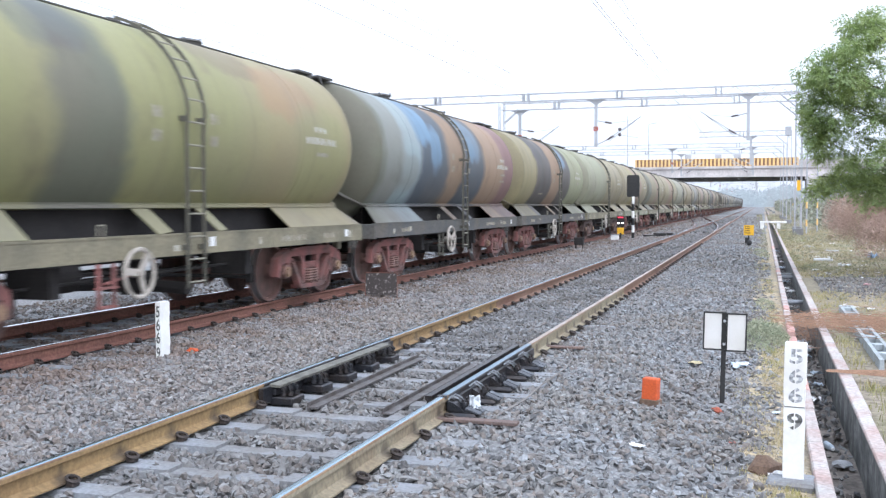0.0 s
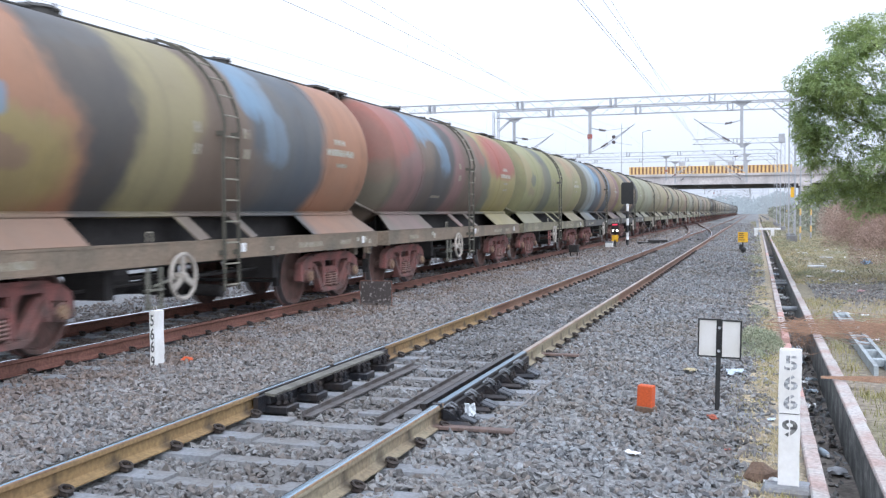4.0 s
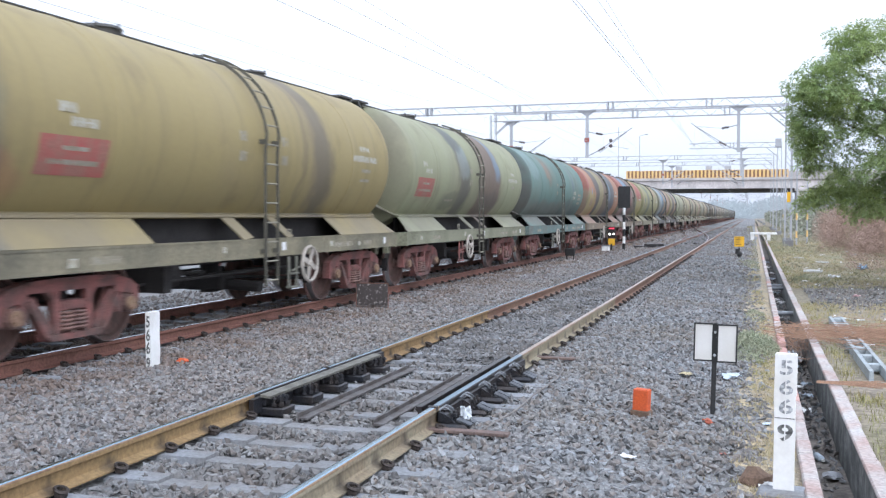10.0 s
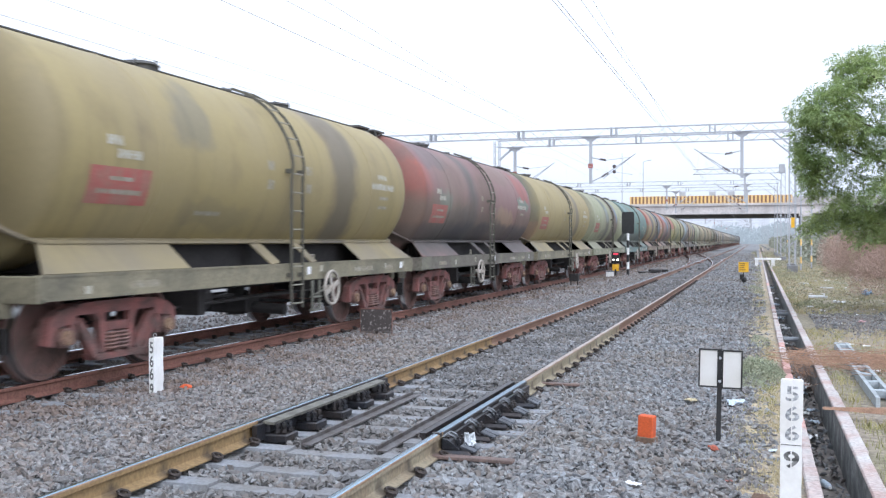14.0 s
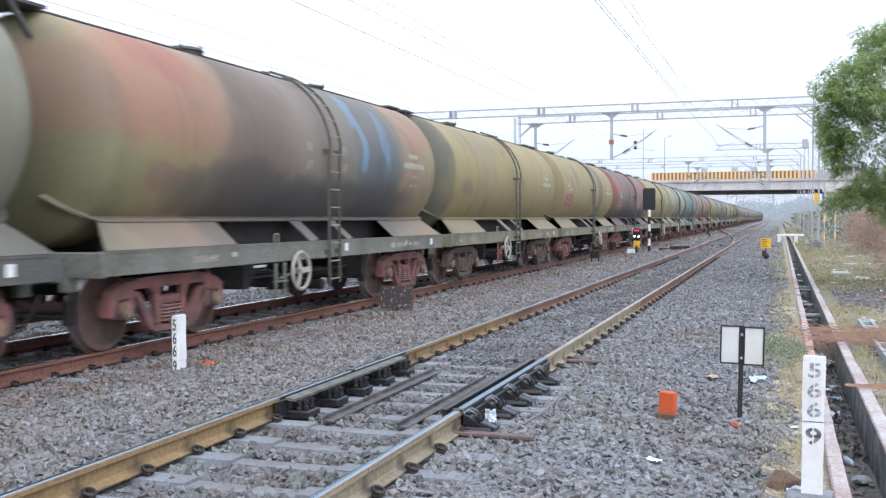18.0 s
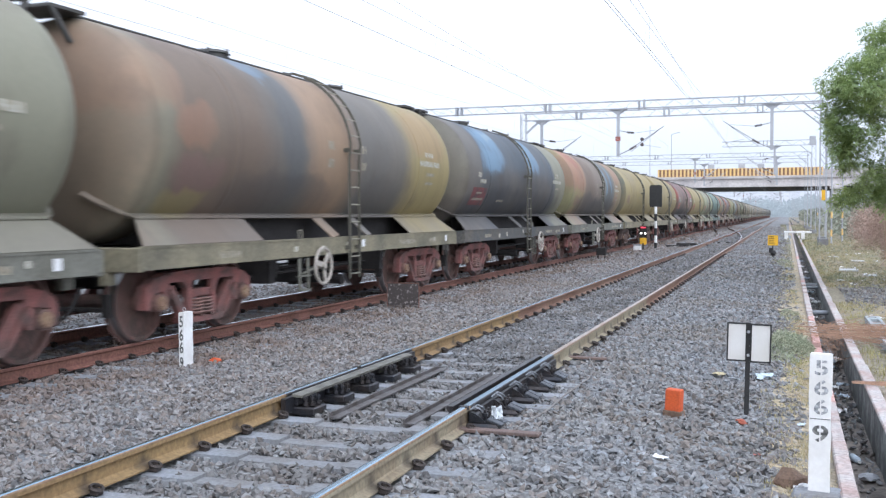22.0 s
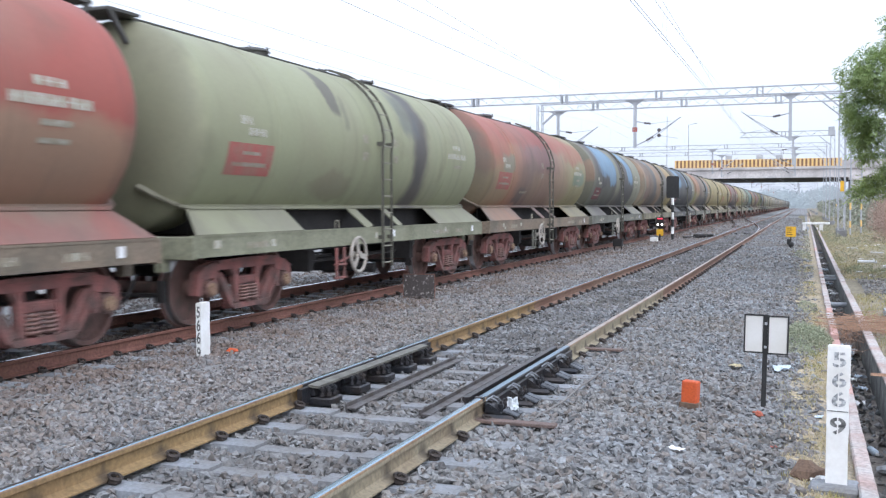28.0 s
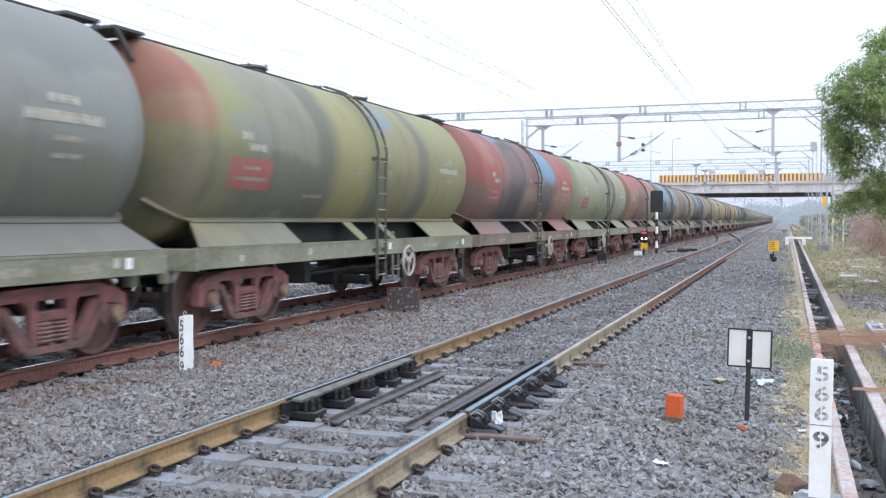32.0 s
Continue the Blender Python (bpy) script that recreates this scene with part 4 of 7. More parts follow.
livery(4, "green", 1, -1, "p -1.75/-0.35 g -0.85/-0.3 p 0.3 n 2.55 p", "l:-1.3,2.95,0.35,0.45,0.5 s:-1.6,3.6,0.5,0.3,0.5 k:-1.2,2.05,0.4,0.4,0.6 g:-2.1,1.95,0.7,0.2,0.6 b:2.25,3.3,0.28,0.6,0.6 k:1.5,2.0,0.9,0.3,0.4")
livery(5, "olive", 1, 1, "g -5.5 m 1.9/-0.25 d 2.6/-0.25 m", "d:1.5,2.6,0.08,1.4,0.4 a:-5.6,2.0,0.5,0.3,0.5")
# the z blot paints shade along the whole lower tank
livery(6, "soot", 1, -1, "r -5.2/0/0.4 q -1.9/0/0.3 k -1.2/0/0.4 q", "n:-4.0,2.0,2.4,0.65,0.85 k:-2.2,1.95,2.4,0.45,0.6 n:-3.0,3.2,0.9,0.5,0.4 i:-4.0,2.6,0.45,0.25,0.6 n:2.0,3.6,0.9,0.3,0.4 n:-0.2,2.5,0.8,0.9,0.6 t:2.0,2.1,1.15,0.36,0.8 r:4.6,3.3,0.6,0.45,0.6 i:4.35,2.79,0.68,0.14,0.85 n:4.4,2.1,0.9,0.45,0.7 s:-4.5,3.7,1.2,0.3,0.4 z:0.5,1.65,6.0,0.42,0.7")
livery(7, "olive", 1, 1, "m 1.85 d 2.9 m", "s:-2.75,3.3,0.4,0.45,0.4 d:-2.0,2.0,0.8,0.2,0.3")
livery(8, "olive", 0, -1, "g -5.5 m", "q:-4.3,2.3,0.5,0.19,0.6 d:-3.0,3.6,1.6,0.3,0.25")
livery(9, "grey", 0, -1, "o -5.0/0/0.4 t -3.2/0.3 n -1.3/0/0.5 f 0.9/0/0.5 j 3.5/0.15/0.35 t", "a:-5.5,3.0,0.6,0.6,0.7 a:-4.3,3.3,1.1,0.7,0.85 r:-4.1,3.7,0.6,0.3,0.4 v:-5.9,2.1,1.0,0.5,0.7 y:-4.2,2.2,0.8,0.4,0.55 k:-2.6,2.0,1.6,0.4,0.7 s:2.35,2.8,0.8,1.1,0.6 k:1.2,1.75,2.9,0.5,0.85 b:1.55,3.6,0.24,0.32,0.85 b:1.75,3.0,0.17,0.4,0.8 b:2.75,3.15,0.17,0.55,0.6 q:-4.4,2.15,0.45,0.15,0.5 q:4.1,2.25,0.25,0.15,0.5 v:5.0,2.4,0.5,0.7,0.4 a:4.6,3.4,0.6,0.4,0.3")
# k is dark paint; the z blot over it is painted shade low down
livery(10, "dark", 2, 1, "u -5.65/0/0.3 x -4.25/-0.1/0.1 s 3.7 u", "g:-6.2,2.0,0.5,0.45,0.8 k:-5.3,1.5,0.7,0.5,0.8 b:-3.15,3.35,0.95,0.55,0.85 b:1.25,3.45,0.6,0.55,0.85 l:-2.6,3.65,0.35,0.1,0.4 s:-2.6,2.5,1.4,0.3,0.6 k:-0.3,2.1,4.1,0.7,0.8 z:-0.4,1.75,4.4,0.55,0.85")
livery(11, "olive", 0, -1, "u -6.2/0/0.5 t -5.6/0/0.4 u -5.1/0/0.3 n -2.6/-0.2/0.5 x -1.3/0/0.35 t 0.3/0/0.4 x 2.9/0/0.35 m", "g:-6.9,2.4,0.6,0.9,0.5 a:-5.6,3.4,0.7,0.5,0.4 a:-4.6,2.75,0.4,0.28,0.4 q:-4.45,2.15,0.45,0.22,0.5 y:-4.6,1.75,0.5,0.2,0.5 b:-2.2,3.9,0.5,0.2,0.5 s:-1.8,3.0,0.35,0.9,0.4 k:-2.0,1.9,1.5,0.35,0.5 k:1.8,1.9,0.9,0.4,0.4 a:4.2,3.3,1.0,0.5,0.3")
livery(12, "grey", 2, -1, "g -4.9 k -0.8 u 0.1 k 3.35 u", "a:-5.45,2.9,0.3,0.4,0.6 g:-4.6,2.2,0.6,0.6,0.5 b:-2.4,3.4,1.55,0.6,0.95 b:-1.6,2.75,0.7,0.35,0.85 b:2.1,3.75,0.9,0.3,0.95 b:2.6,3.05,0.6,0.55,0.9 g:-2.6,2.0,1.6,0.35,0.5 k:1.6,1.9,1.8,0.5,0.6 k:-0.4,1.8,0.8,0.3,0.5")
livery(13, "brown", 1, -1, "n -5.5/0/0.3 a -3.0/0/0.8 q 1.2/0/0.8 t 2.6/0/0.6 o", "r:-1.0,3.7,4.6,0.4,0.7 r:-4.8,3.3,0.8,0.5,0.6 n:-2.0,2.3,1.2,0.6,0.6 o:-4.9,2.1,1.0,0.45,0.6 i:-4.1,2.7,0.4,0.25,0.6 t:0.5,2.1,2.2,0.45,0.6 k:-2.6,1.9,0.4,0.25,0.5 i:4.3,2.46,0.75,0.22,0.75 r:3.9,3.35,1.4,0.35,0.6")
livery(14, "green", 1, -1, "p 1.7/0.1 k 2.45 p", "k:-1.7,3.5,0.16,0.42,0.8 g:-1.35,3.1,0.13,0.25,0.6 n:-1.7,1.9,0.7,0.2,0.4 s:1.65,3.4,0.5,0.4,0.6")
livery(15, "brown", 1, 1, "r -4.4/0/0.3 q -2.8 k -0.9 q 0.5 n 2.9 r", "r:-5.0,3.2,1.5,0.75,0.95 t:-4.6,3.35,0.45,0.3,0.6 n:-5.2,1.95,1.7,0.5,0.8 q:-2.1,3.1,0.6,0.5,0.5 q:-0.7,3.2,0.5,0.6,0.8 t:-0.4,2.1,0.9,0.4,0.7 b:1.75,3.35,1.1,0.55,0.95 k:1.6,2.2,1.0,0.45,0.6 t:4.2,2.05,1.5,0.5,0.8 b:-2.8,4.0,0.7,0.2,0.6 k:-2.4,2.0,1.1,0.6,0.75 k:1.0,1.85,1.8,0.3,0.5")
livery(16, "green", 1, 1, "v -4.4/0/0.4 u -2.4/0/0.15 g -1.55/0/0.2 v 2.25 g 2.95 v", "g:0.4,2.1,0.5,0.5,0.6 a:-5.55,3.3,0.4,0.5,0.85 r:-5.75,3.7,0.5,0.4,0.7 g:-3.3,2.1,1.4,0.45,0.8 g:-5.2,2.1,0.9,0.5,0.5 b:0.95,3.55,0.5,0.28,0.65 w:-4.4,2.86,0.5,0.16,0.6 y:-1.0,2.5,0.7,0.9,0.4 d:1.6,2.1,0.6,0.5,0.4")
livery(17, "green", 0, -1, "w -0.5 k 0.5 w", "g:3.5,1.9,2.0,0.6,0.6 s:4.0,3.7,1.5,0.4,0.3")
livery(18, "olive", 0, -1, "o -1 k 0 o")
WORDS = {"o": "olive", "d": "dark olive", "v": "green-olive", "m": "mustard", "g": "dark green", "k": "charcoal", "b": "blue", "s": "slate", "r": "red", "t": "tan", "a": "orange", "p": "pale green", "e": "teal",
         "h": "dark teal", "n": "brown", "l": "light blue", "w": "grey", "q": "pinkish red", "y": "yellow", "i": "grey-green", "u": "grey-olive", "c": "blue-green", "f": "grey-brown", "j": "dull olive", "x": "brownish grey", "z": "black"}
FIRST, LAST = -34, 18
DARK_BOGIES = (-3, 8)


def train_at(t):
    """Where the centre of wagon 0 is, along the track."""
    u = t - 16
    return 114.03 + 6.37 * u - 0.0028 * u * u + 4.66e-5 * u ** 3


def dress(w, k):
    fr, plac, brake, bands, blots = WAGONS[k if k in WAGONS else -12 if k < -24 else (-9, -12, -5, -2)[k % 4] if k < -16 else -3 - (k * 5 + 2) % 10]
    # tanks from -3 on towards the head carry painted-in haze, stronger past -6
    paint, frame_m = tank_paint(bands, blots, k + 30, 0.0 if k > -3 else 0.3 if k >= -6 else 0.55, (0.26, 0.24, 0.215)), M["frame_" + fr]
    plates = tank_paint(bands, blots, k + 30, 0.35 if fr == "teal" else 0.7 if fr == "dark" else 0.55, (0.085, 0.078, 0.072) if fr in ("soot", "dark") else (0.165, 0.148, 0.128)) if k >= -6 else paint
    words, wide = bands.split(), {}
    stops = [-5.9] + [float(v.split("/")[0]) for v in words[1::2]] + [5.9]
    for c, a, b in zip(words[0::2], stops, stops[1:]):
        wide[WORDS[c]] = wide.get(WORDS[c], 0) + b - a
    names = sorted(wide, key=lambda q: -wide[q])[:2]
    tagged(w, "weathered %s tank wagon on red-brown bogies" % " and ".join(names))
    for o in w.children_recursive:
        base = o.name.split(".")[0]
        if k in DARK_BOGIES and base in ("side_frame", "bolster_end", "axle_box", "coil_spring"):
            o.material_slots[0].link = "OBJECT"
            o.material_slots[0].material = M["bogie_dark"]
        swap = paint if base in ("tank_barrel", "weld_band") else plates if base in ("saddle_plate", "saddle_flange", "strut") else frame_m if base in ("sole_bar", "headstock") else None
        if swap:
            o.material_slots[0].link = "OBJECT"
            o.material_slots[0].material = swap
    return plac, brake


def build_train():
    near, far, out = build_wagon(True), build_wagon(False), {}
    for k in range(FIRST, LAST + 1):
        w = copy_thing(near if k >= -6 else far, pose(TRAIN_X, train_at(0) - PITCH * k, 0))
        plac, brake = dress(w, k)
        if k >= -6:
            brake_gear(w, -1.25 if brake < 0 else 1.35, "bogie" if k in (0, 4, 8, 14) else "ladder" if WAGONS[k][0] in ("dark", "soot") else "frame_grey", 4 if k in (5, 7) else 3, 0.9 + 0.37 * k)
            markings(w, k + 50, plac)
        out[k] = w
    for o in (near, far):
        for c in list(o.children_recursive) + [o]:
            bpy.data.objects.remove(c)
    return out


def build_locomotive():
    w = thing("locomotive", pose(TRAIN_X, 0, 0), "dark electric locomotive at the head of the train", "locomotive")
    bm = bmesh.new()
    prism(bm, [(-9.2, 1.1), (9.2, 1.1), (9.4, 2.2), (8.9, 3.7), (8.4, 3.9), (-8.4, 3.9), (-8.9, 3.7), (-9.4, 2.2)], 0, -1.5, 1.5)
    part("body", bm, M["frame_dark"], w)
    bm = bmesh.new()
    box(bm, -1.0, 1.0, -7, 7, 3.9, 4.2, 0.05)
    part("roof_gear", bm, M["roofwalk"], w)
    bm = bmesh.new()
    for x in (-0.5, 0.5):
        rod(bm, (x, -5.0, 4.2), (x, -3.4, 4.9), 0.05, 6)
        rod(bm, (x, -3.4, 4.9), (x, -4.8, 5.6), 0.05, 6)
    rod(bm, (-0.9, -4.8, 5.62), (0.9, -4.8, 5.62), 0.06, 6)
    part("pantograph", bm, M["under"], w)
    for y in (-5.5, 5.5):
        bm = bmesh.new()
        box(bm, -1.2, 1.2, y - 2.6, y + 2.6, 0.35, 1.0, 0.05)
        for d in (-1.9, 0, 1.9):
            rod(bm, (-0.93, y + d, 0.52), (0.93, y + d, 0.52), 0.52, 20)
        part("bogie", bm, M["under"], w)
    return w


wagons = build_train()
loco = build_locomotive()

# ---------------------------------------------------------------- electrification
def lattice(bm, a, b, w, h, n, up=(0, 0, 1), chord=0.045):
    """A box girder of four angle chords and zigzag lacing from a to b."""
    a, b, up = Vector(a), Vector(b), Vector(up)
    d = (b - a)
    s = d.normalized().cross(up).normalized() * (w / 2)
    u = s.normalized().cross(d.normalized()).normalized() * (h / 2)
    for i in (-1, 1):
        for j in (-1, 1):
            bar(bm, a + i * s + j * u, b + i * s + j * u, chord, chord, up)
    for k in range(n):
        p, q = a + d * (k / n), a + d * ((k + 1) / n)
        for i in (-1, 1):
            j = 1 if k % 2 else -1
            bar(bm, p + i * s + j * u, q + i * s - j * u, 0.019, 0.010, s)
            bar(bm, p + i * u + j * s, q + i * u - j * s, 0.019, 0.010, u)


def ribbed_rod(bm, a, b):
    """A turned insulator with six sheds from a to b."""
    d = b - a
    s = d.cross(Vector((0, 1, 0))).normalized()
    prof = [(0.0, 0.04)] + [p for k in range(6) for p in ((k / 6 + 0.03, 0.045), (k / 6 + 0.05, 0.09), (k / 6 + 0.11, 0.09), (k / 6 + 0.13, 0.045))] + [(1.0, 0.04)]
    rows = [[bm.verts.new(a + d * f + s * r * math.cos(q * math.pi / 4) + Vector((0, r * math.sin(q * math.pi / 4), 0))) for q in range(8)] for f, r in prof]
    for u, v in zip(rows, rows[1:]):
        for i in range(8):
            bm.faces.new((u[i], u[(i + 1) % 8], v[(i + 1) % 8], v[i]))
    bm.faces.new(rows[0])
    bm.faces.new(rows[-1][::-1])
    bmesh.ops.recalc_face_normals(bm, faces=bm.faces)


PORTAL_Y = 66.0


def build_portal(y, x0, x1, top, arms, knee=True, right=True, left=True):
    t = thing("overhead_line_portal", pose(0, y, 0), "galvanised lattice steel portal over the tracks", "portal", "portals over the line")
    h = 0.50
    bm = bmesh.new()
    lattice(bm, (x0, 0, top - h / 2), (x1, 0, top - h / 2), 0.45, h, max(8, int((x1 - x0) / 0.65)))
    part("boom", bm, M["galv"], t)
    for x in np.arange(x0 + 4.2, x1 - 2, 6.4):   # splice plates tying the boom's chords
        for dx in (-0.17, 0.17):
            bm = bmesh.new()
            box(bm, x + dx - 0.05, x + dx + 0.05, -0.27, 0.27, top - h - 0.04, top + 0.04)
            part("splice", bm, M["galv"], t)
    cols = ([x1] if right else []) + ([x0] if left else [])
    for x in cols:
        bm = bmesh.new()
        lattice(bm, (x, 0, -0.4), (x, 0, top), 0.38, 0.42, 18, (0, 1, 0), 0.05)
        part("column", bm, M["galv"], t)
        bm = bmesh.new()
        box(bm, x - 0.31, x + 0.31, -0.31, 0.31, -0.8, 0.05, 0.03)
        part("footing", bm, M["concrete"], t)
        if knee:
            if y < 70:
                bm = bmesh.new()
                box(bm, x - 0.11, x + 0.11, -0.225, -0.215, 2.45, 3.1)
                part("yellow_plate", bm, M["yellow"], t)
            s = -1 if x == x1 else 1
            bm = bmesh.new()
            for dy in (-0.2, 0.2):
                bar(bm, (x + s * 1.3, dy, top - h), (x + s * 0.2, dy, top - h - 0.95), 0.06, 0.06)
            part("knee_brace", bm, M["galv"], t)
    for ax, side, z0 in arms:
        bm = bmesh.new()
        box(bm, ax - 0.10, ax + 0.10, -0.09, 0.09, z0, top - h - 0.15)
        prism(bm, [(ax - 0.5, top - h - 0.10), (ax + 0.5, top - h - 0.10), (ax + 0.12, top - h - 0.36), (ax - 0.12, top - h - 0.36)], 1, -0.08, 0.08)
        box(bm, ax - 0.62, ax + 0.62, -0.14, 0.14, top - h - 0.10, top - h - 0.03)
        part("drop_arm", bm, M["galv"], t)
        if side > 0:
            bm = bmesh.new()
            box(bm, ax - 0.17, ax + 0.17, -0.115, -0.10, z0 + 1.05, z0 + 1.35)
            part("number_plate", bm, M["red_mark"], t, "small red number plate")
        if side:
            tip = ax + side * 3.0
            for za, zb in ((0.15, 0.45), (1.75, 1.60)):
                bm = bmesh.new()
                rod(bm, (ax + side * 0.1, 0, z0 + za), (ax + side * 0.75, 0, z0 + zb), 0.035, 8)
                part("bracket_stub", bm, M["galv"], t)
            for (p, q) in (((ax + side * 0.75, z0 + 0.45), (ax + side * 1.2, z0 + 0.72)), ((ax + side * 0.6, z0 + 1.64), (ax + side * 1.05, z0 + 1.56))):
                bm = bmesh.new()
                ribbed_rod(bm, Vector((p[0], 0, p[1])), Vector((q[0], 0, q[1])))
                part("insulator", bm, M["insul"], t)
            bm = bmesh.new()
            rod(bm, (ax + side * 0.75, 0, z0 + 0.45), (tip, 0, z0 + 1.95), 0.03, 8)
            rod(bm, (ax + side * 1.05, 0, z0 + 1.56), (tip - side * 0.4, 0, z0 + 1.72), 0.015, 6)
            rod(bm, (ax + side * 0.85, 0, z0 + 0.32), (tip - side * 0.35, 0, z0 + 1.68), 0.022, 6)
            rod(bm, (tip - side * 0.2, 0, z0 + 0.55), (tip - side * 1.3, 0, z0 + 0.75), 0.015, 6)
            part("cantilever", bm, M["galv"], t)
            if side > 0 and y == PORTAL_Y:
                for z in (0.77, 1.13):
                    bm = bmesh.new()
                    rod(bm, (ax + 1.59, -0.05, z0 + z), (ax + 1.59, 0.05, z0 + z), 0.12, 14)
                    rod(bm, (ax + 1.59, -0.08, z0 + z), (ax + 1.59, 0.08, z0 + z), 0.06, 10)
                    part("pulley_disc", bm, M["insul"], t, "round dark disc on the bracket")
    if not left:
        bm = bmesh.new()
        box(bm, x1 - 0.42, x1 + 0.16, -0.3, 0.3, top - 0.55, top + 0.36, 0.02)
        part("head_box", bm, M["galv"], t, "grey steel box on the column head")
    return t


build_portal(PORTAL_Y, -26.0, 2.35, 9.2, [(-0.75, -1, 5.7), (-10.55, 1, 5.5)])
build_portal(PORTAL_Y + 5.8, -18.6, 2.5, 9.2, [(-17.2, 1, 5.5)])
build_portal(104.0, -6.0, 2.8, 9.0, [(-0.9, -1, 5.6)], left=False)
build_portal(127.0, -26.0, 2.9, 9.2, [(-0.9, -1, 5.6), (-10.6, 1, 5.6)])
build_portal(142.0, -26.0, 2.9, 9.2, [(-0.9, -1, 5.6), (-10.6, 1, 5.6)])
for yy in (230, 285, 345, 410):
    build_portal(yy, -26.0, 3.0, 9.2, [(-0.9, -1, 5.6), (-10.6, 1, 5.6)])


def wires():
    """Contact wires with their carrying wires, which sag between the portals, and a second pair that comes down for the crossover."""
    spans = [-30, 66, 127, 180, 230, 285, 345, 410]
    for cx, over in ((-3.22, True), (-8.61, True), (-12.95, False)):
        t = thing("overhead_wires", pose(cx, 0, 0), "catenary and contact wires above a track", "overhead wires", kind="structure")
        bm = bmesh.new()
        for a, b in zip(spans, spans[1:]):
            sag = 1.0 * ((b - a) / 96) ** 2
            pts = [(0.06, a + (b - a) * i / 16, 7.2 - sag * 4 * (i / 16) * (1 - i / 16)) for i in range(17)]
            for p, q in zip(pts, pts[1:]):
                rod(bm, p, q, 0.0055, 5)
            for i in range(1, 16, 2):
                rod(bm, pts[i], (0, pts[i][1], 5.68), 0.003, 4)
        part("catenary_wire", bm, M["wire"], t)
        for dx in (-0.04, 0.04) if cx > -5 else (0.0,):
            bm = bmesh.new()
            for a, b in zip(spans, spans[1:]):
                rod(bm, (dx - 0.1, a, 5.68), (dx + 0.1, b, 5.68), 0.0065, 5)
            part("contact_wire", bm, M["wire"], t)
        if over:
            bm = bmesh.new()
            pts = [(0.02, -30, 7.4), (0.0, 0, 6.95), (0.0, 18, 6.68), (0.0, 32, 6.36), (-0.05, 48, 6.05), (-0.1, 66, 5.8)]
            for p, q in zip(pts, pts[1:]):
                rod(bm, p, q, 0.005, 5)
            for y, z in ((10, 6.8), (25, 6.5), (40, 6.2)):
                rod(bm, (0, y, z), (0, y, 5.68), 0.003, 4)
            part("crossover_wire", bm, M["wire"], t)


wires()


# ---------------------------------------------------------------- road bridge
def build_bridge():
    y0, y1, zb, zt, XL = 188.0, 200.0, 6.65, 8.65, -22.6
    b = thing("road_bridge", pose(0, y0, 0), "concrete road bridge with yellow and black striped parapet", "bridge")
    bm = bmesh.new()
    box(bm, XL, 40, 0, y1 - y0, zt - 0.45, zt, 0.03)
    part("deck", bm, M["deck"], b)
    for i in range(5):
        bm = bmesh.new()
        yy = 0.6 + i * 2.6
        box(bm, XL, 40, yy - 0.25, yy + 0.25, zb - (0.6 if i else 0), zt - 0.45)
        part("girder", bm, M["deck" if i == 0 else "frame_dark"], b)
    for s, yy in ((1, 0.0), (-1, y1 - y0 - 0.25)):
        bm = bmesh.new()
        box(bm, XL, 6.65, yy, yy + 0.25, zt, zt + 1.46, 0.02)
        par = part("parapet", bm, M["parapet"], b, "faded yellow parapet, paled for haze, with brown stripes")
        bm = bmesh.new()
        box(bm, 6.66, 40, yy, yy + 0.25, zt, zt + 1.1, 0.02)
        part("plain_parapet", bm, M["deck"], b)
        if s > 0:
            bm = bmesh.new()
            box(bm, -0.17, 0.17, yy - 0.012, yy, zt + 0.05, zt + 1.41)
            st = part("stripe", bm, M["stripe"], par, at=pose(XL + 0.5, 0, 0))
            for i in range(1, 42):
                share(st, pose(XL + 0.5 + i * 0.69, 0, 0))
    for x in (-13.2, -7.6, -4.1):
        bm = bmesh.new()
        box(bm, x - 0.6, x + 0.6, 5.9, 5.96, zt + 1.5, zt + 2.5)
        box(bm, x - 0.05, x + 0.05, 5.96, 6.04, zt, zt + 2.5)
        part("road_sign", bm, M["galv"], b, "grey road sign seen from behind")
    for x in (-21.5, 8.8):
        bm = bmesh.new()
        box(bm, x - 0.6, x + 0.6, 0.6, y1 - y0 - 0.6, -0.6, zb - 0.4, 0.05)
        box(bm, x - 1.0, x + 1.0, 0.2, y1 - y0 - 0.2, zb - 0.5, zb)
        part("pier", bm, M["deck"], b)


build_bridge()


def bridge_lamps():
    for x, top, arm in ((-20.7, 17.2, 1.0), (-24.8, 19.0, 0.0)):
        p = thing("street_lamp" if arm else "thin_mast", pose(x, 194.0, 8.66 if x > -22 else -0.4), "tall thin grey lamp post on the road bridge" if arm else "tall thin grey mast behind the train", "street lamp" if arm else "mast")
        z = top - (8.66 if x > -22 else -0.4)
        bm = bmesh.new()
        rod(bm, (0, 0, 0), (0, 0, z), 0.10, 8, 0.06)
        part("shaft", bm, M["galv"], p)
        if arm:
            bm = bmesh.new()
            rod(bm, (0, 0, z - 0.02), (arm, 0, z + 0.25), 0.05, 6)
            part("arm", bm, M["galv"], p)
            bm = bmesh.new()
            box(bm, arm - 0.05, arm + 0.6, -0.12, 0.12, z + 0.2, z + 0.33, 0.04)
            part("lamp_head", bm, M["galv"], p)


bridge_lamps()


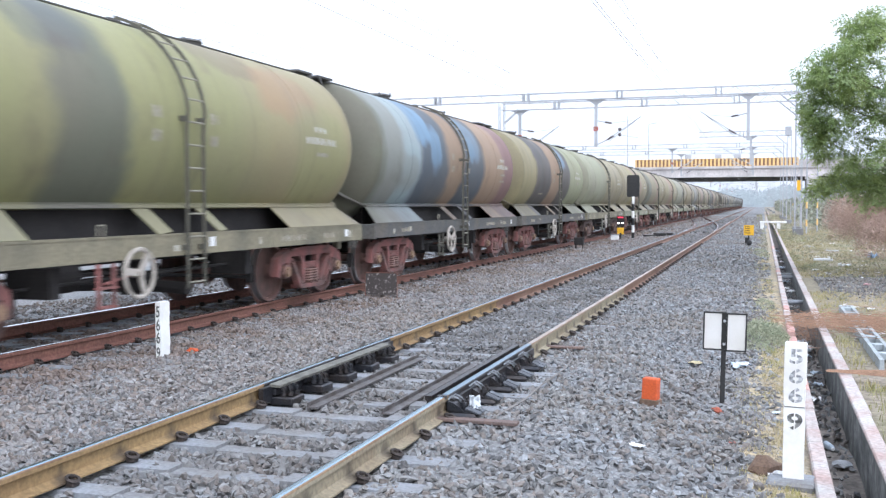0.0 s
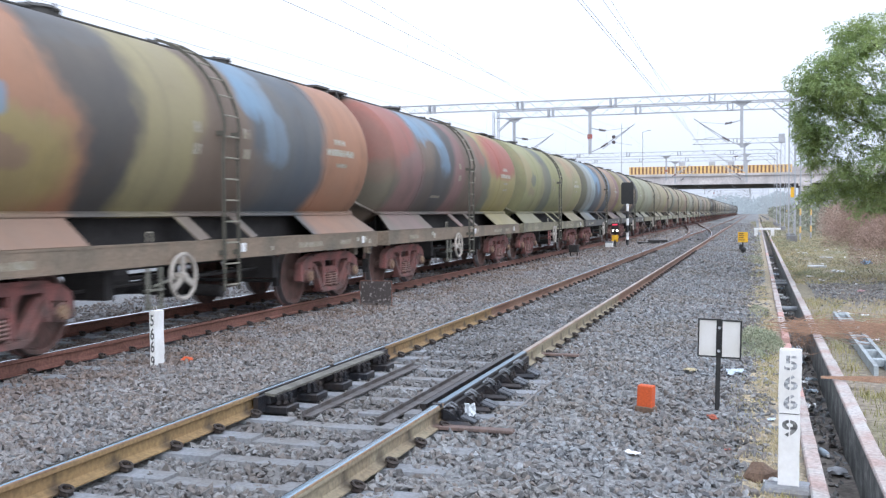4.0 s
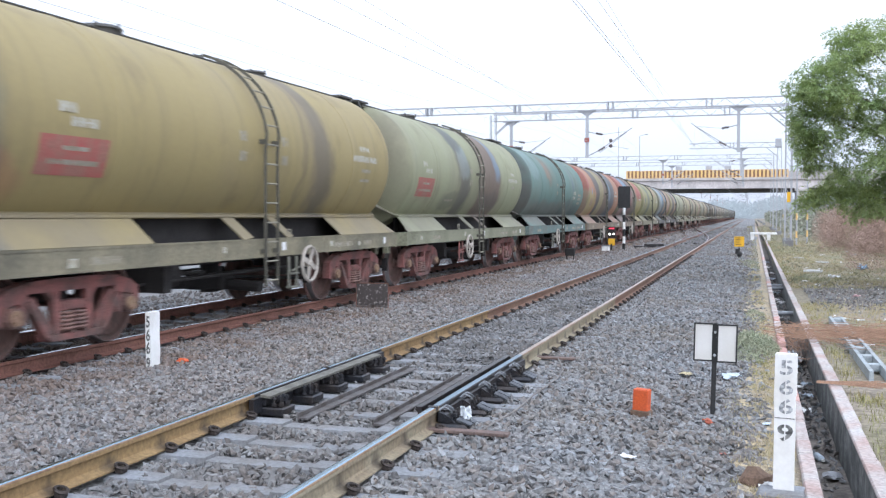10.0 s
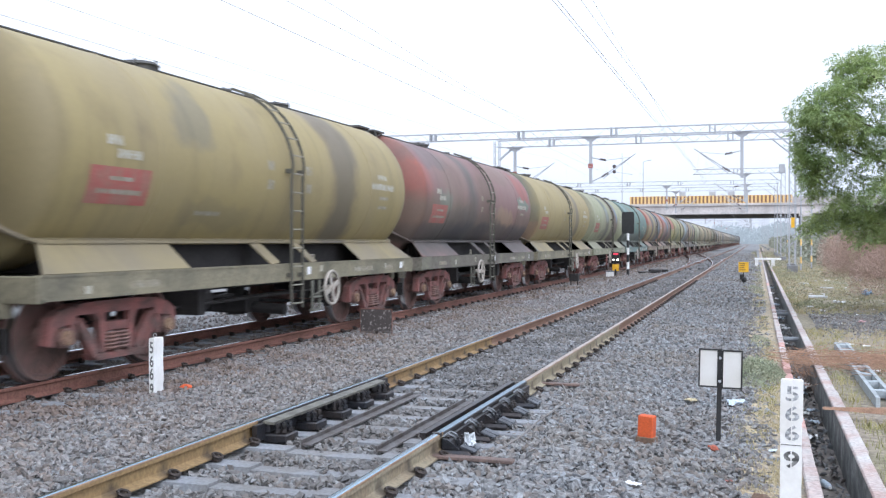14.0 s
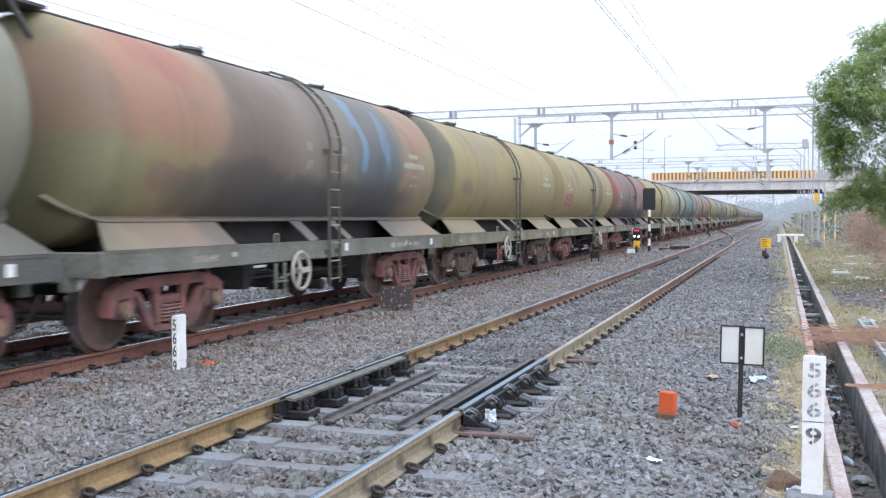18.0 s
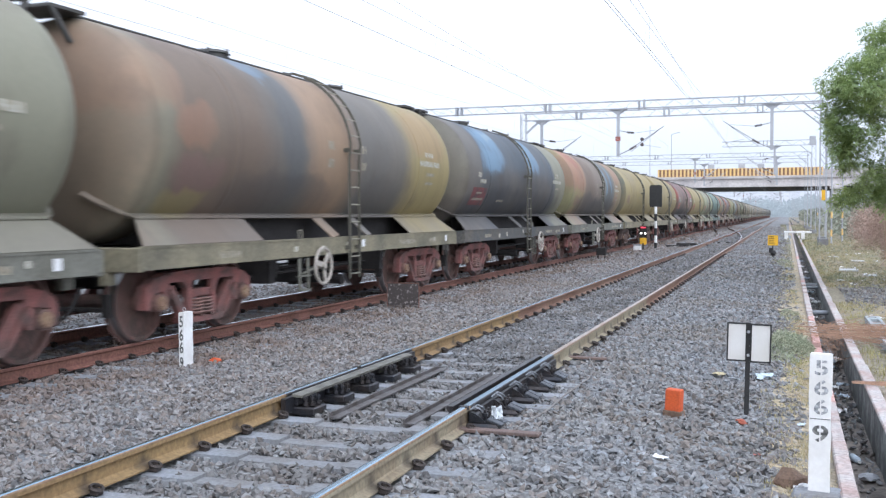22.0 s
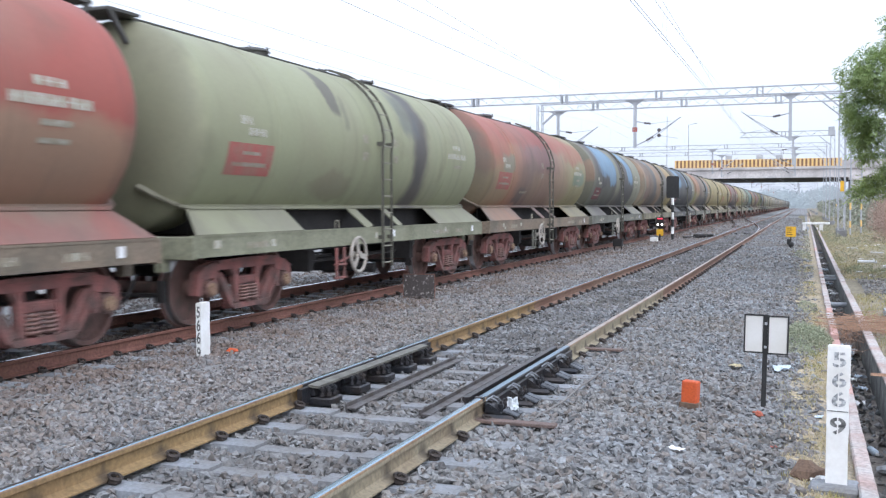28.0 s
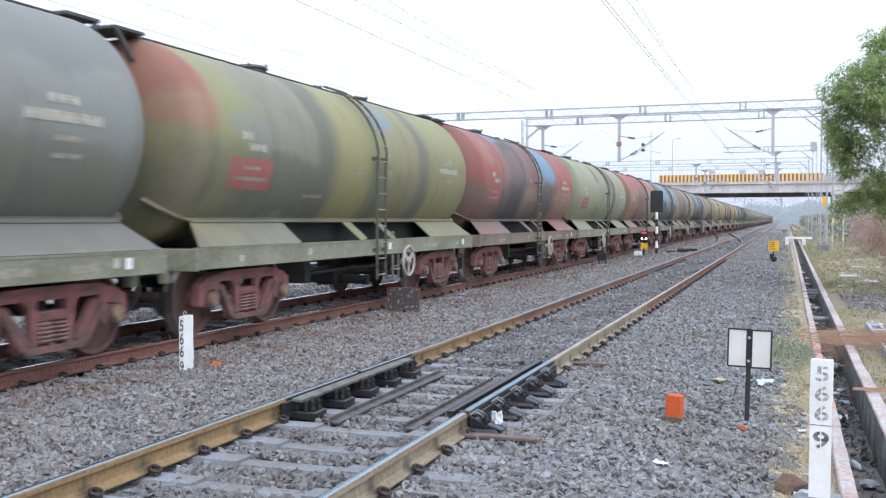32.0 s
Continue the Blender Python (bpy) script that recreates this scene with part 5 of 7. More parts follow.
# ---------------------------------------------------------------- crossover between the tracks
def crossover():
    t = thing("crossover_track", pose(0, 0, 0), "rusty curved rails of a crossover between the two tracks", "railway switch", kind="structure")

    def shift(y):
        f = min(1, max(0, (y - 59) / 100))
        return -5.25 * f * f * (3 - 2 * f)
    for s in (-1, 1):
        pts = [(TRACK_X + s * HALF - 0.075 + shift(y), y) for y in range(60, 160, 3)]
        rail_along(pts, t, M["rail_rust"], name="switch_rail")
    bm = bmesh.new()
    prism(bm, [(-0.13, -0.30), (0.13, -0.30), (0.11, -0.185), (-0.11, -0.185)], 0, -2.3, 1.6)
    sl = part("switch_sleeper", bm, M["concrete"], t, at=pose(TRACK_X - 0.4, 58, 0))
    for i in range(1, 60):
        y = 58 + i * 1.2
        share(sl, pose(TRACK_X - 0.4 + shift(y) * 0.5, y, -0.004))
    for x, y0, y1 in ((TRACK_X - HALF + 0.13, 78, 92), (TRACK_X + HALF - 0.13, 84, 98)):   # check rails inside the running rails
        rail_along([(x, y0), (x, y1)], t, M["rail_rust"], name="check_rail")
    bm = bmesh.new()
    box(bm, -0.55, 0.55, -0.5, 0.4, -0.03, 0.06, 0.01)
    part("stretcher_cover", bm, M["under"], t, at=pose(TRACK_X - 0.2, 63.2, -0.17))
    m = thing("point_machine", pose(TRACK_X - 1.9, 57.5, -0.2), "flat dark point machine beside the switch", "point machine")
    bm = bmesh.new()
    box(bm, -0.55, 0.55, -0.3, 0.3, -0.05, 0.16, 0.03)
    part("case", bm, M["under"], m)
    bm = bmesh.new()
    rod(bm, (0.5, 0.1, 0.04), (1.2, 0.1, 0.04), 0.03, 6)
    part("rod", bm, M["under"], m)


crossover()


# ---------------------------------------------------------------- expansion joint in the near track
def expansion_joint():
    j = thing("rail_expansion_joint", pose(TRACK_X, 0, 0), "black cast-iron rail expansion joint bolted to the sleepers", "rail joint")
    rx, lx = HALF, -HALF
    bm = bmesh.new()   # wing rail inside the right rail
    prism(bm, [(rx - 0.17, -0.172), (rx - 0.085, -0.172), (rx - 0.085, -0.002), (rx - 0.14, -0.002), (rx - 0.145, -0.03), (rx - 0.125, -0.05), (rx - 0.125, -0.14), (rx - 0.17, -0.15)], 1, 7.62, 10.75)
    part("wing_rail", bm, M["black_iron"], j)
    bm = bmesh.new()   # flat guard plate inside the left rail
    prism(bm, [(lx + 0.075, -0.035), (lx + 0.175, -0.042), (lx + 0.175, -0.020), (lx + 0.075, -0.010)], 1, 7.75, 10.5)
    part("guard_plate", bm, M["guard"], j, "worn grey guard plate")
    bm = bmesh.new()
    box(bm, lx + 0.045, lx + 0.09, 7.6, 10.8, -0.165, -0.03)
    part("filler", bm, M["black_iron"], j)
    bm = bmesh.new()
    box(bm, rx + 0.040, rx + 0.075, 7.75, 10.8, -0.165, -0.045)
    part("filler", bm, M["black_iron"], j)
    for s, g in ((rx, 7.62), (lx, 9.30)):
        bm = bmesh.new()
        box(bm, s - 0.038, s + 0.038, g, g + 0.05, -0.03, 0.0035)
        part("expansion_gap", bm, M["black_iron"], j)
    for y in (7.87, 8.49, 9.10, 9.72, 10.33):   # chairs inside the left rail: a block with a cluster of studs under the guard plate
        bm = bmesh.new()
        box(bm, lx + 0.07, lx + 0.30, y - 0.12, y + 0.13, -0.20, -0.125, 0.012)
        ch = part("joint_chair", bm, M["black_iron"], j, "greasy black cast chair block")
        bm = bmesh.new()
        box(bm, lx + 0.05, lx + 0.13, y - 0.11, y + 0.11, -0.115, -0.05, 0.006)
        part("clamp", bm, M["black_iron"], ch)
        for dx, dy in ((0.20, -0.09), (0.21, 0.0), (0.20, 0.09), (0.255, 0.05), (0.245, -0.05)):
            bm = bmesh.new()
            rod(bm, (lx + dx, y + dy, -0.115), (lx + dx, y + dy, -0.03), 0.013, 6)
            rod(bm, (lx + dx, y + dy, -0.115), (lx + dx, y + dy, -0.085), 0.028, 6)
            rod(bm, (lx + dx, y + dy, -0.06), (lx + dx, y + dy, -0.04), 0.024, 6)
            part("stud", bm, M["black_iron"], ch)
    for y in (7.75, 8.37, 8.98, 9.60, 10.21):   # chairs outside the right rail: a rounded foot, ribs, studs, spring bars and a worn pad
        bm = bmesh.new()
        box(bm, rx + 0.05, rx + 0.30, y - 0.14, y + 0.14, -0.19, -0.135, 0.025)
        prism(bm, [(rx + 0.05, -0.13), (rx + 0.14, -0.13), (rx + 0.10, -0.075), (rx + 0.05, -0.055)], 1, y - 0.10, y + 0.10)
        ch = part("joint_chair", bm, M["black_iron"], j)
        for dy in (-0.085, 0.085):
            bm = bmesh.new()
            prism(bm, [(rx + 0.045, -0.13), (rx + 0.19, -0.13), (rx + 0.15, -0.09), (rx + 0.09, -0.055), (rx + 0.045, -0.045)], 1, y + dy - 0.013, y + dy + 0.013)
            part("rib", bm, M["black_iron"], ch)
        for dy in (-0.05, 0.05):
            bm = bmesh.new()
            rod(bm, (rx + 0.17, y + dy, -0.13), (rx + 0.17, y + dy, -0.03), 0.012, 6)
            rod(bm, (rx + 0.17, y + dy, -0.085), (rx + 0.17, y + dy, -0.055), 0.026, 6)
            part("stud", bm, M["black_iron"], ch)
        for dy in (-0.10, -0.02):
            bm = bmesh.new()
            for p, q in (((0.055, 0.0, -0.03), (0.085, 0.02, 0.0)), ((0.085, 0.02, 0.0), (0.13, 0.05, -0.03)), ((0.13, 0.05, -0.03), (0.15, 0.09, -0.09))):
                rod(bm, (rx + p[0], y + dy + p[1], p[2]), (rx + q[0], y + dy + q[1], q[2]), 0.008, 6)
            part("spring_bar", bm, M["spring_steel"], ch, "bent steel spring bar")
        for dy in (-0.05, 0.06):
            bm = bmesh.new()
            bar(bm, (rx + 0.20, y + dy, -0.10), (rx + 0.32, y + dy, -0.145), 0.09, 0.014)
            part("pad_plate", bm, M["pad_steel"], ch, "worn steel pad plate")
    for x, y0, y1 in ((-3.71, 7.7, 10.6), (-2.99, 7.65, 10.3)):
        bm = bmesh.new()
        prism(bm, [(-0.05, -0.195), (0.05, -0.195), (0.05, -0.18), (-0.035, -0.18), (-0.035, -0.145), (-0.05, -0.145)], 1, y0, y1)
        part("tie_angle", bm, M["plate"], j, "dull steel angle bar between the rails", at=pose(x - TRACK_X, 0, 0))
    for y, x0, x1 in ((7.50, 0.78, 1.55), (11.75, 0.78, 1.35)):
        bm = bmesh.new()
        box(bm, x0, x1, y - 0.05, y + 0.05, -0.172, -0.145, 0.004)
        part("tie_plate", bm, M["tie_brown"], j, "rusty flat steel tie plate")
    bm = bmesh.new()
    pts = [(1.28, 7.6, -0.17), (1.4, 8.4, -0.14), (1.38, 9.2, -0.15), (1.44, 10.1, -0.13), (1.36, 10.9, -0.16), (1.15, 11.7, -0.16)]
    for a, b in zip(pts, pts[1:]):
        rod(bm, a, b, 0.008, 6)
    tagged(place(part("bond_cable", bm, M["cable"]), pose(TRACK_X, 0, 0)), "grey bond cable lying on the ballast", "cable")


M["tie_brown"] = mat("tie_brown", (0.17, 0.115, 0.095), 0.75, var=0.25, second=(0.11, 0.08, 0.07))
M["cable"] = mat("cable", (0.20, 0.185, 0.17), 0.8, var=0.2)
M["spring_steel"] = mat("spring_steel", (0.30, 0.32, 0.34), 0.45, 0.6, var=0.2)
M["pad_steel"] = mat("pad_steel", (0.11, 0.12, 0.135), 0.5, 0.4, var=0.3, scale=8, second=(0.04, 0.042, 0.047))
M["guard"] = mat("guard", (0.20, 0.195, 0.165), 0.55, 0.4, var=0.25, scale=7, second=(0.12, 0.11, 0.095))
M["plate"] = mat("plate", (0.145, 0.138, 0.138), 0.6, 0.3, var=0.25, scale=7, second=(0.085, 0.072, 0.065))
expansion_joint()


# ---------------------------------------------------------------- posts and signs
def km_post(name, m, w, d, h, label):
    p = thing(name, m, label, "distance post")
    bm = bmesh.new()
    for i in range(7):
        z0, z1 = h * i / 7 - (0.15 if i == 0 else 0), h * (i + 1) / 7
        a, b = random.uniform(-0.004, 0.004), random.uniform(-0.004, 0.004)
        box(bm, -w / 2 + a, w / 2 + b, -d / 2, d / 2, z0, z1)
    bmesh.ops.remove_doubles(bm, verts=bm.verts, dist=0.006)
    box(bm, -w / 2 + 0.004, w / 2 - 0.004, -d / 2 + 0.004, d / 2 - 0.004, h - 0.004, h + 0.008)
    part("post", bm, M["white_paint"], p)
    return p


M["digit_worn"] = mat("digit_worn", (0.12, 0.125, 0.135), 0.8, var=0.4, scale=26, second=(0.42, 0.43, 0.44), amount=0.75)
big = km_post("kilometre_post", pose(0.239, 7.08, -0.34, 0, 0.7, -4), 0.142, 0.06, 0.97, "white-painted concrete kilometre post with black stencilled digits")
for k, (c, z) in enumerate(zip("5669", (0.878, 0.742, 0.609, 0.426))):
    d = letters(c, 0.138 if k < 3 else 0.155, pose(0.004, -0.032, z, 90, 0, 0) @ Matrix.Diagonal((1.42, 1, 1, 1)), big, M["digit" if k == 3 else "digit_worn"])
    bm = bmesh.new()
    box(bm, -0.002, 0.006, -0.0345, -0.03, z - 0.07, z + 0.07)
    part("stencil_gap", bm, M["white_paint"], big)
bm = bmesh.new()
box(bm, -0.066, 0.066, -0.0335, -0.03, 0.530, 0.535)
part("rule_line", bm, M["digit"], big)
bm = bmesh.new()
box(bm, -0.17, 0.15, -0.16, 0.14, -0.12, 0.035, 0.02)
part("footing", bm, M["concrete"], big, "rough concrete footing")

small = km_post("kilometre_post", pose(-6.74, 9.95, -0.30, 0, 0, 0), 0.068, 0.19, 0.74, "weathered white distance post with black digits between the tracks")
for c, z in zip("5669", (0.63, 0.47, 0.32, 0.14)):
    letters(c, 0.185, pose(0, -0.0965, z, 90, 0, 0) @ Matrix.Diagonal((0.60, 1, 1, 1)), small, M["digit"], bold=0.022)
bm = bmesh.new()
ring(bm, (-0.02, 0, 0.775), (0, 1, 0), 0.022, 0.004, 12, 5)
part("wire_loop", bm, M["wire"], small)


def twin_sign():
    s = thing("twin_board_sign", pose(-0.32, 9.59, -0.32, 0, 1.2, 3), "two small pale panels with black frames on a black post", "trackside sign")
    bm = bmesh.new()
    box(bm, -0.022, 0.022, -0.02, 0.02, -0.1, 0.885, 0.004)
    part("post", bm, M["black_paint"], s)
    for k, (x0, x1, dz) in enumerate(((-0.195, -0.012, 0.0), (0.016, 0.205, -0.006))):
        bm = bmesh.new()
        box(bm, x0, x1, -0.03, -0.022, 0.52 + dz, 0.885 + dz)
        b = part("panel", bm, M["grey_sign"], s)
        bm = bmesh.new()
        f = 0.014
        for q in ((x0, x1, 0.52, 0.52 + f), (x0, x1, 0.885 - f, 0.885), (x0, x0 + f, 0.52 + f, 0.885 - f), (x1 - f, x1, 0.52 + f, 0.885 - f)):
            box(bm, q[0], q[1], -0.036, -0.019, q[2] + dz, q[3] + dz)
        part("frame", bm, M["black_paint"], b)
    bm = bmesh.new()
    for z in (0.58, 0.80):
        rod(bm, (0, -0.034, z), (0, -0.024, z), 0.014, 8)
    part("bolt", bm, M["galv"], s)


twin_sign()


def marker_block():
    b = thing("marker_block", pose(-0.935, 9.05, -0.245, 0, 2, -14), "orange-painted concrete marker block in the ballast", "marker block")
    bm = bmesh.new()
    box(bm, -0.072, 0.072, -0.048, 0.048, -0.02, 0.238, 0.008)
    part("block", bm, M["orange"], b)
    bm = bmesh.new()
    box(bm, -0.086, 0.09, -0.058, 0.055, -0.1, 0.045, 0.006)
    part("foot", bm, M["brown_rock"], b)


marker_block()


def enamel_board():
    b = thing("plate_board", pose(-6.98, 17.6, -0.28, 0, 0, 8), "rusted black enamel board with chipped white flakes on thin legs", "trackside board")
    m = mat("chipped_enamel", (0.055, 0.045, 0.042), 0.5, var=0.3, scale=14, fine=90, second=(0.62, 0.58, 0.54), amount=-0.2)
    bm = bmesh.new()
    box(bm, -0.31, 0.31, -0.006, 0.006, 0.13, 0.55)
    part("plate", bm, m, b)
    for q in ((-0.32, 0.32, 0.548, 0.562), (-0.322, -0.31, 0.13, 0.55), (0.31, 0.322, -0.1, 0.55)):
        bm = bmesh.new()
        box(bm, q[0], q[1], -0.01, 0.01, q[2], q[3])
        part("rim", bm, M["rail_rust"], b)
    bm = bmesh.new()
    box(bm, -0.322, -0.31, -0.01, 0.01, -0.1, 0.128)
    part("leg", bm, M["rail_rust"], b)


enamel_board()


def signal():
    s = thing("colour_light_signal", pose(-6.45, 52.9, -0.3), "signal on a black and white banded post, seen from behind", "signal")
    z = 0.0
    for k, h in enumerate((0.40, 0.38, 0.39, 0.38, 0.39, 0.38)):
        bm = bmesh.new()
        rod(bm, (0, 0, z), (0, 0, z + h), 0.075, 14)
        part("post_band", bm, M["white_paint" if k % 2 else "black_paint"], s)
        z += h
    bm = bmesh.new()
    prism(bm, [(-0.30, z - 0.02), (0.30, z - 0.02), (0.33, z + 0.1), (0.33, z + 1.05), (0.28, z + 1.15), (-0.28, z + 1.15), (-0.33, z + 1.05), (-0.33, z + 0.1)], 1, -0.02, 0.02)
    part("backboard", bm, M["black_paint"], s)
    bm = bmesh.new()
    box(bm, -0.14, 0.14, 0.022, 0.26, z + 0.12, z + 1.02, 0.02)
    part("lamp_case", bm, M["black_paint"], s)
    d = thing("shunt_signal", pose(-6.80, 50.6, -0.3), "small ground signal with two lit white lamps and a yellow plate", "signal")
    bm = bmesh.new()
    rod(bm, (0, 0, 0), (0, 0, 0.45), 0.05, 10)
    part("post", bm, M["black_paint"], d)
    bm = bmesh.new()
    box(bm, -0.17, 0.17, -0.03, 0.03, 0.36, 0.70, 0.01)
    part("plate", bm, M["yellow"], d)
    bm = bmesh.new()
    box(bm, -0.19, 0.19, -0.02, 0.12, 0.76, 1.32, 0.03)
    part("lamp_case", bm, M["under"], d)
    for x in (-0.10, 0.11):
        bm = bmesh.new()
        rod(bm, (x, -0.03, 0.94), (x, -0.021, 0.94), 0.05, 14)
        part("lamp", bm, glow("lamp_white", (1.0, 0.95, 0.85), 2.5), d)
    bm = bmesh.new()
    box(bm, -0.13, 0.14, -0.035, -0.021, 1.20, 1.27, 0.01)
    part("red_lamp", bm, glow("lamp_red", (0.75, 0.05, 0.09), 0.5), d)
    c = thing("junction_box", pose(-6.97, 49.7, -0.3), "white concrete junction box beside the track", "junction box")
    bm = bmesh.new()
    box(bm, -0.18, 0.18, -0.17, 0.17, 0, 0.34, 0.02)
    part("box", bm, M["white_paint"], c)
    bm = bmesh.new()
    box(bm, -0.20, 0.20, -0.19, 0.19, 0.342, 0.40, 0.01)
    part("lid", bm, M["concrete"], c)
    c = thing("track_box", pose(-6.98, 39.5, -0.26), "black track-circuit box on short legs", "track box")
    bm = bmesh.new()
    box(bm, -0.19, 0.19, -0.15, 0.15, 0.22, 0.52, 0.02)
    part("box", bm, M["under"], c)
    for x in (-0.14, 0.14):
        bm = bmesh.new()
        rod(bm, (x, 0, 0), (x, 0, 0.22), 0.025, 6)
        part("leg", bm, M["under"], c)
    bm = bmesh.new()
    box(bm, -0.45, 0.5, -0.3, 0.3, 0, 0.14, 0.02)
    box(bm, 0.3, 0.9, -0.2, 0.25, 0, 0.22, 0.02)
    tagged(place(part("cover_slab", bm, M["under"]), pose(-5.9, 56.5, -0.28)), "dark cover slabs on the ballast", "slab")
    y = thing("yellow_marker_sign", pose(-0.44, 45.5, -0.34), "square yellow sign with dark bars on a short black post", "trackside sign")
    bm = bmesh.new()
    rod(bm, (0, 0, 0), (0, 0, 0.6), 0.03, 8)
    part("post", bm, M["black_paint"], y)
    bm = bmesh.new()
    box(bm, -0.215, 0.215, -0.05, -0.03, 0.55, 1.0, 0.004)
    pl = part("plate", bm, M["yellow"], y)
    for z in (0.64, 0.74, 0.84, 0.92):
        bm = bmesh.new()
        box(bm, -0.17, -0.17 + random.uniform(0.2, 0.34), -0.054, -0.05, z, z + 0.028)
        part("writing_bar", bm, M["black_paint"], pl)
    bm = bmesh.new()
    bmesh.ops.create_icosphere(bm, subdivisions=2, radius=0.13, matrix=pose(0.02, 0, 0.22))
    box(bm, -0.16, -0.02, -0.08, 0.08, 0.22, 0.45, 0.02)
    part("lamp_housing", bm, M["black_paint"], y)


signal()


# ---------------------------------------------------------------- drain
def build_drain():
    d = thing("drain", pose(0, 0, 0, 0, 0, -math.degrees(math.atan(SLANT))), "open concrete drain with faded red and white kerb", "drain", kind="structure")
    bm = bmesh.new()
    xs = [0.45, 0.55, 0.64, 0.74, 0.825]
    rows = []
    ys = np.concatenate([np.arange(-6, 24, 0.25), np.arange(24, 260, 6)])
    for y in ys:
        rows.append([bm.verts.new((x, y, -0.80 + 0.05 * noise.noise((x * 4, y * 1.5, 0)) + 0.05 * noise.noise((x, y * 0.4, 5)))) for x in xs])
    for a, b in zip(rows, rows[1:]):
        for i in range(4):
            bm.faces.new((a[i], a[i + 1], b[i + 1], b[i]))
    part("drain_floor", bm, M["mud"], d)
    bm = bmesh.new()
    box(bm, 0.375, 0.452, -6, 260, -0.95, -0.40)
    part("left_wall", bm, M["wall_dark"], d)
    bm = bmesh.new()
    box(bm, 0.818, 0.93, -6, 260, -0.95, -0.32)
    part("right_wall", bm, M["wall_dark"], d)
    y = -6.0
    while y < 255:
        ln = random.choice((0.45, 0.75, 0.9, 1.1)) if y < 40 else 3.0 if y < 80 else 14.0
        bm = bmesh.new()
        box(bm, 0.356 + random.uniform(-0.006, 0.006), 0.468, y, y + ln - 0.012, -0.42, -0.305 + random.uniform(-0.012, 0.008), 0.012)
        part("kerb_block", bm, M["red_paint" if random.random() < 0.09 else "kerb"], d)
        if y > 6 and random.random() < 0.06 and y < 40:
            y += 0.5
        y += ln
    y = -6.0
    while y < 255:
        ln = random.uniform(0.7, 1.4) if y < 40 else 3.5 if y < 80 else 14.0
        bm = bmesh.new()
        box(bm, 0.812, 0.938 + random.uniform(-0.008, 0.008), y, y + ln - 0.008, -0.335, -0.295 + random.uniform(-0.006, 0.006), 0.01)
        part("coping", bm, M["red_paint" if random.random() < 0.10 else "kerb"], d)
        y += ln
    for yy in (29.5, 30.6, 22.0):
        bm = bmesh.new()
        rod(bm, (0.43, yy, -0.5), (0.83, yy + 0.05, -0.5), 0.05, 10)
        part("cross_strut", bm, M["concrete"], d)
    c = thing("culvert_slab", pose(1.0, 79.0, -0.35), "white-painted concrete slab bridging the drain", "culvert")
    bm = bmesh.new()
    box(bm, -0.95, 1.0, -0.3, 0.3, 0.50, 0.65, 0.02)
    part("slab", bm, M["white_paint"], c)
    for x in (-0.80, 0.40):
        bm = bmesh.new()
        box(bm, x - 0.13, x + 0.13, -0.25, 0.25, -0.2, 0.498)
        part("pier", bm, M["white_paint"], c)


M["wall_dark"] = mat("wall_dark", (0.23, 0.235, 0.225), 0.9, var=0.35, scale=3.5, fine=18, second=(0.085, 0.09, 0.085), amount=0.75)
M["kerb"] = mat("kerb", (0.43, 0.415, 0.40), 0.9, var=0.25, scale=2.6, fine=30, second=(0.37, 0.275, 0.245), amount=0.5, rand=0.1)
build_drain()


# ---------------------------------------------------------------- steel frame lying beside the drain
def lying_frame():
    f = thing("lattice_frame", pose(1.385, 12.6, -0.40, 0, 0, -0.2), "grey lattice frame with square openings lying on the ground", "lattice frame")
    m = mat("lattice_grey", (0.36, 0.40, 0.42), 0.8, var=0.15, scale=3, second=(0.28, 0.30, 0.30))
    for a, b in ((0.0, 3.75), (4.0, 6.7)):
        for x in (0.0, 0.19):
            bm = bmesh.new()
            prism(bm, [(x, 0.0), (x + 0.05, 0.0), (x + 0.05, 0.125), (x, 0.125)], 1, a, b)
            part("stile", bm, m, f)
        y = a + 0.62
        while y < b - 0.1:
            bm = bmesh.new()
            box(bm, 0.05, 0.19, y, y + 0.14, 0.03, 0.122, 0.006)
            part("rung", bm, m, f)
            y += 0.82
        bm = bmesh.new()
        box(bm, 0.05, 0.19, b - 0.14, b - 0.01, 0.03, 0.122, 0.006)
        part("rung", bm, m, f)


lying_frame()


# ---------------------------------------------------------------- loose stones
def mesh_from_arrays(name, verts, faces, material, smooth=False):
    me = bpy.data.meshes.new(name)
    k = faces.shape[1]
    me.vertices.add(len(verts))
    me.vertices.foreach_set("co", verts.astype(np.float32).ravel())
    me.loops.add(faces.size)
    me.loops.foreach_set("vertex_index", faces.astype(np.int32).ravel())
    me.polygons.add(len(faces))
    me.polygons.foreach_set("loop_start", np.arange(0, faces.size, k, dtype=np.int32))
    me.polygons.foreach_set("loop_total", np.full(len(faces), k, dtype=np.int32))
    me.polygons.foreach_set("use_smooth", np.zeros(len(faces), dtype=bool))
    me.update(calc_edges=True)
    me.materials.append(material)
    return new(name, me)


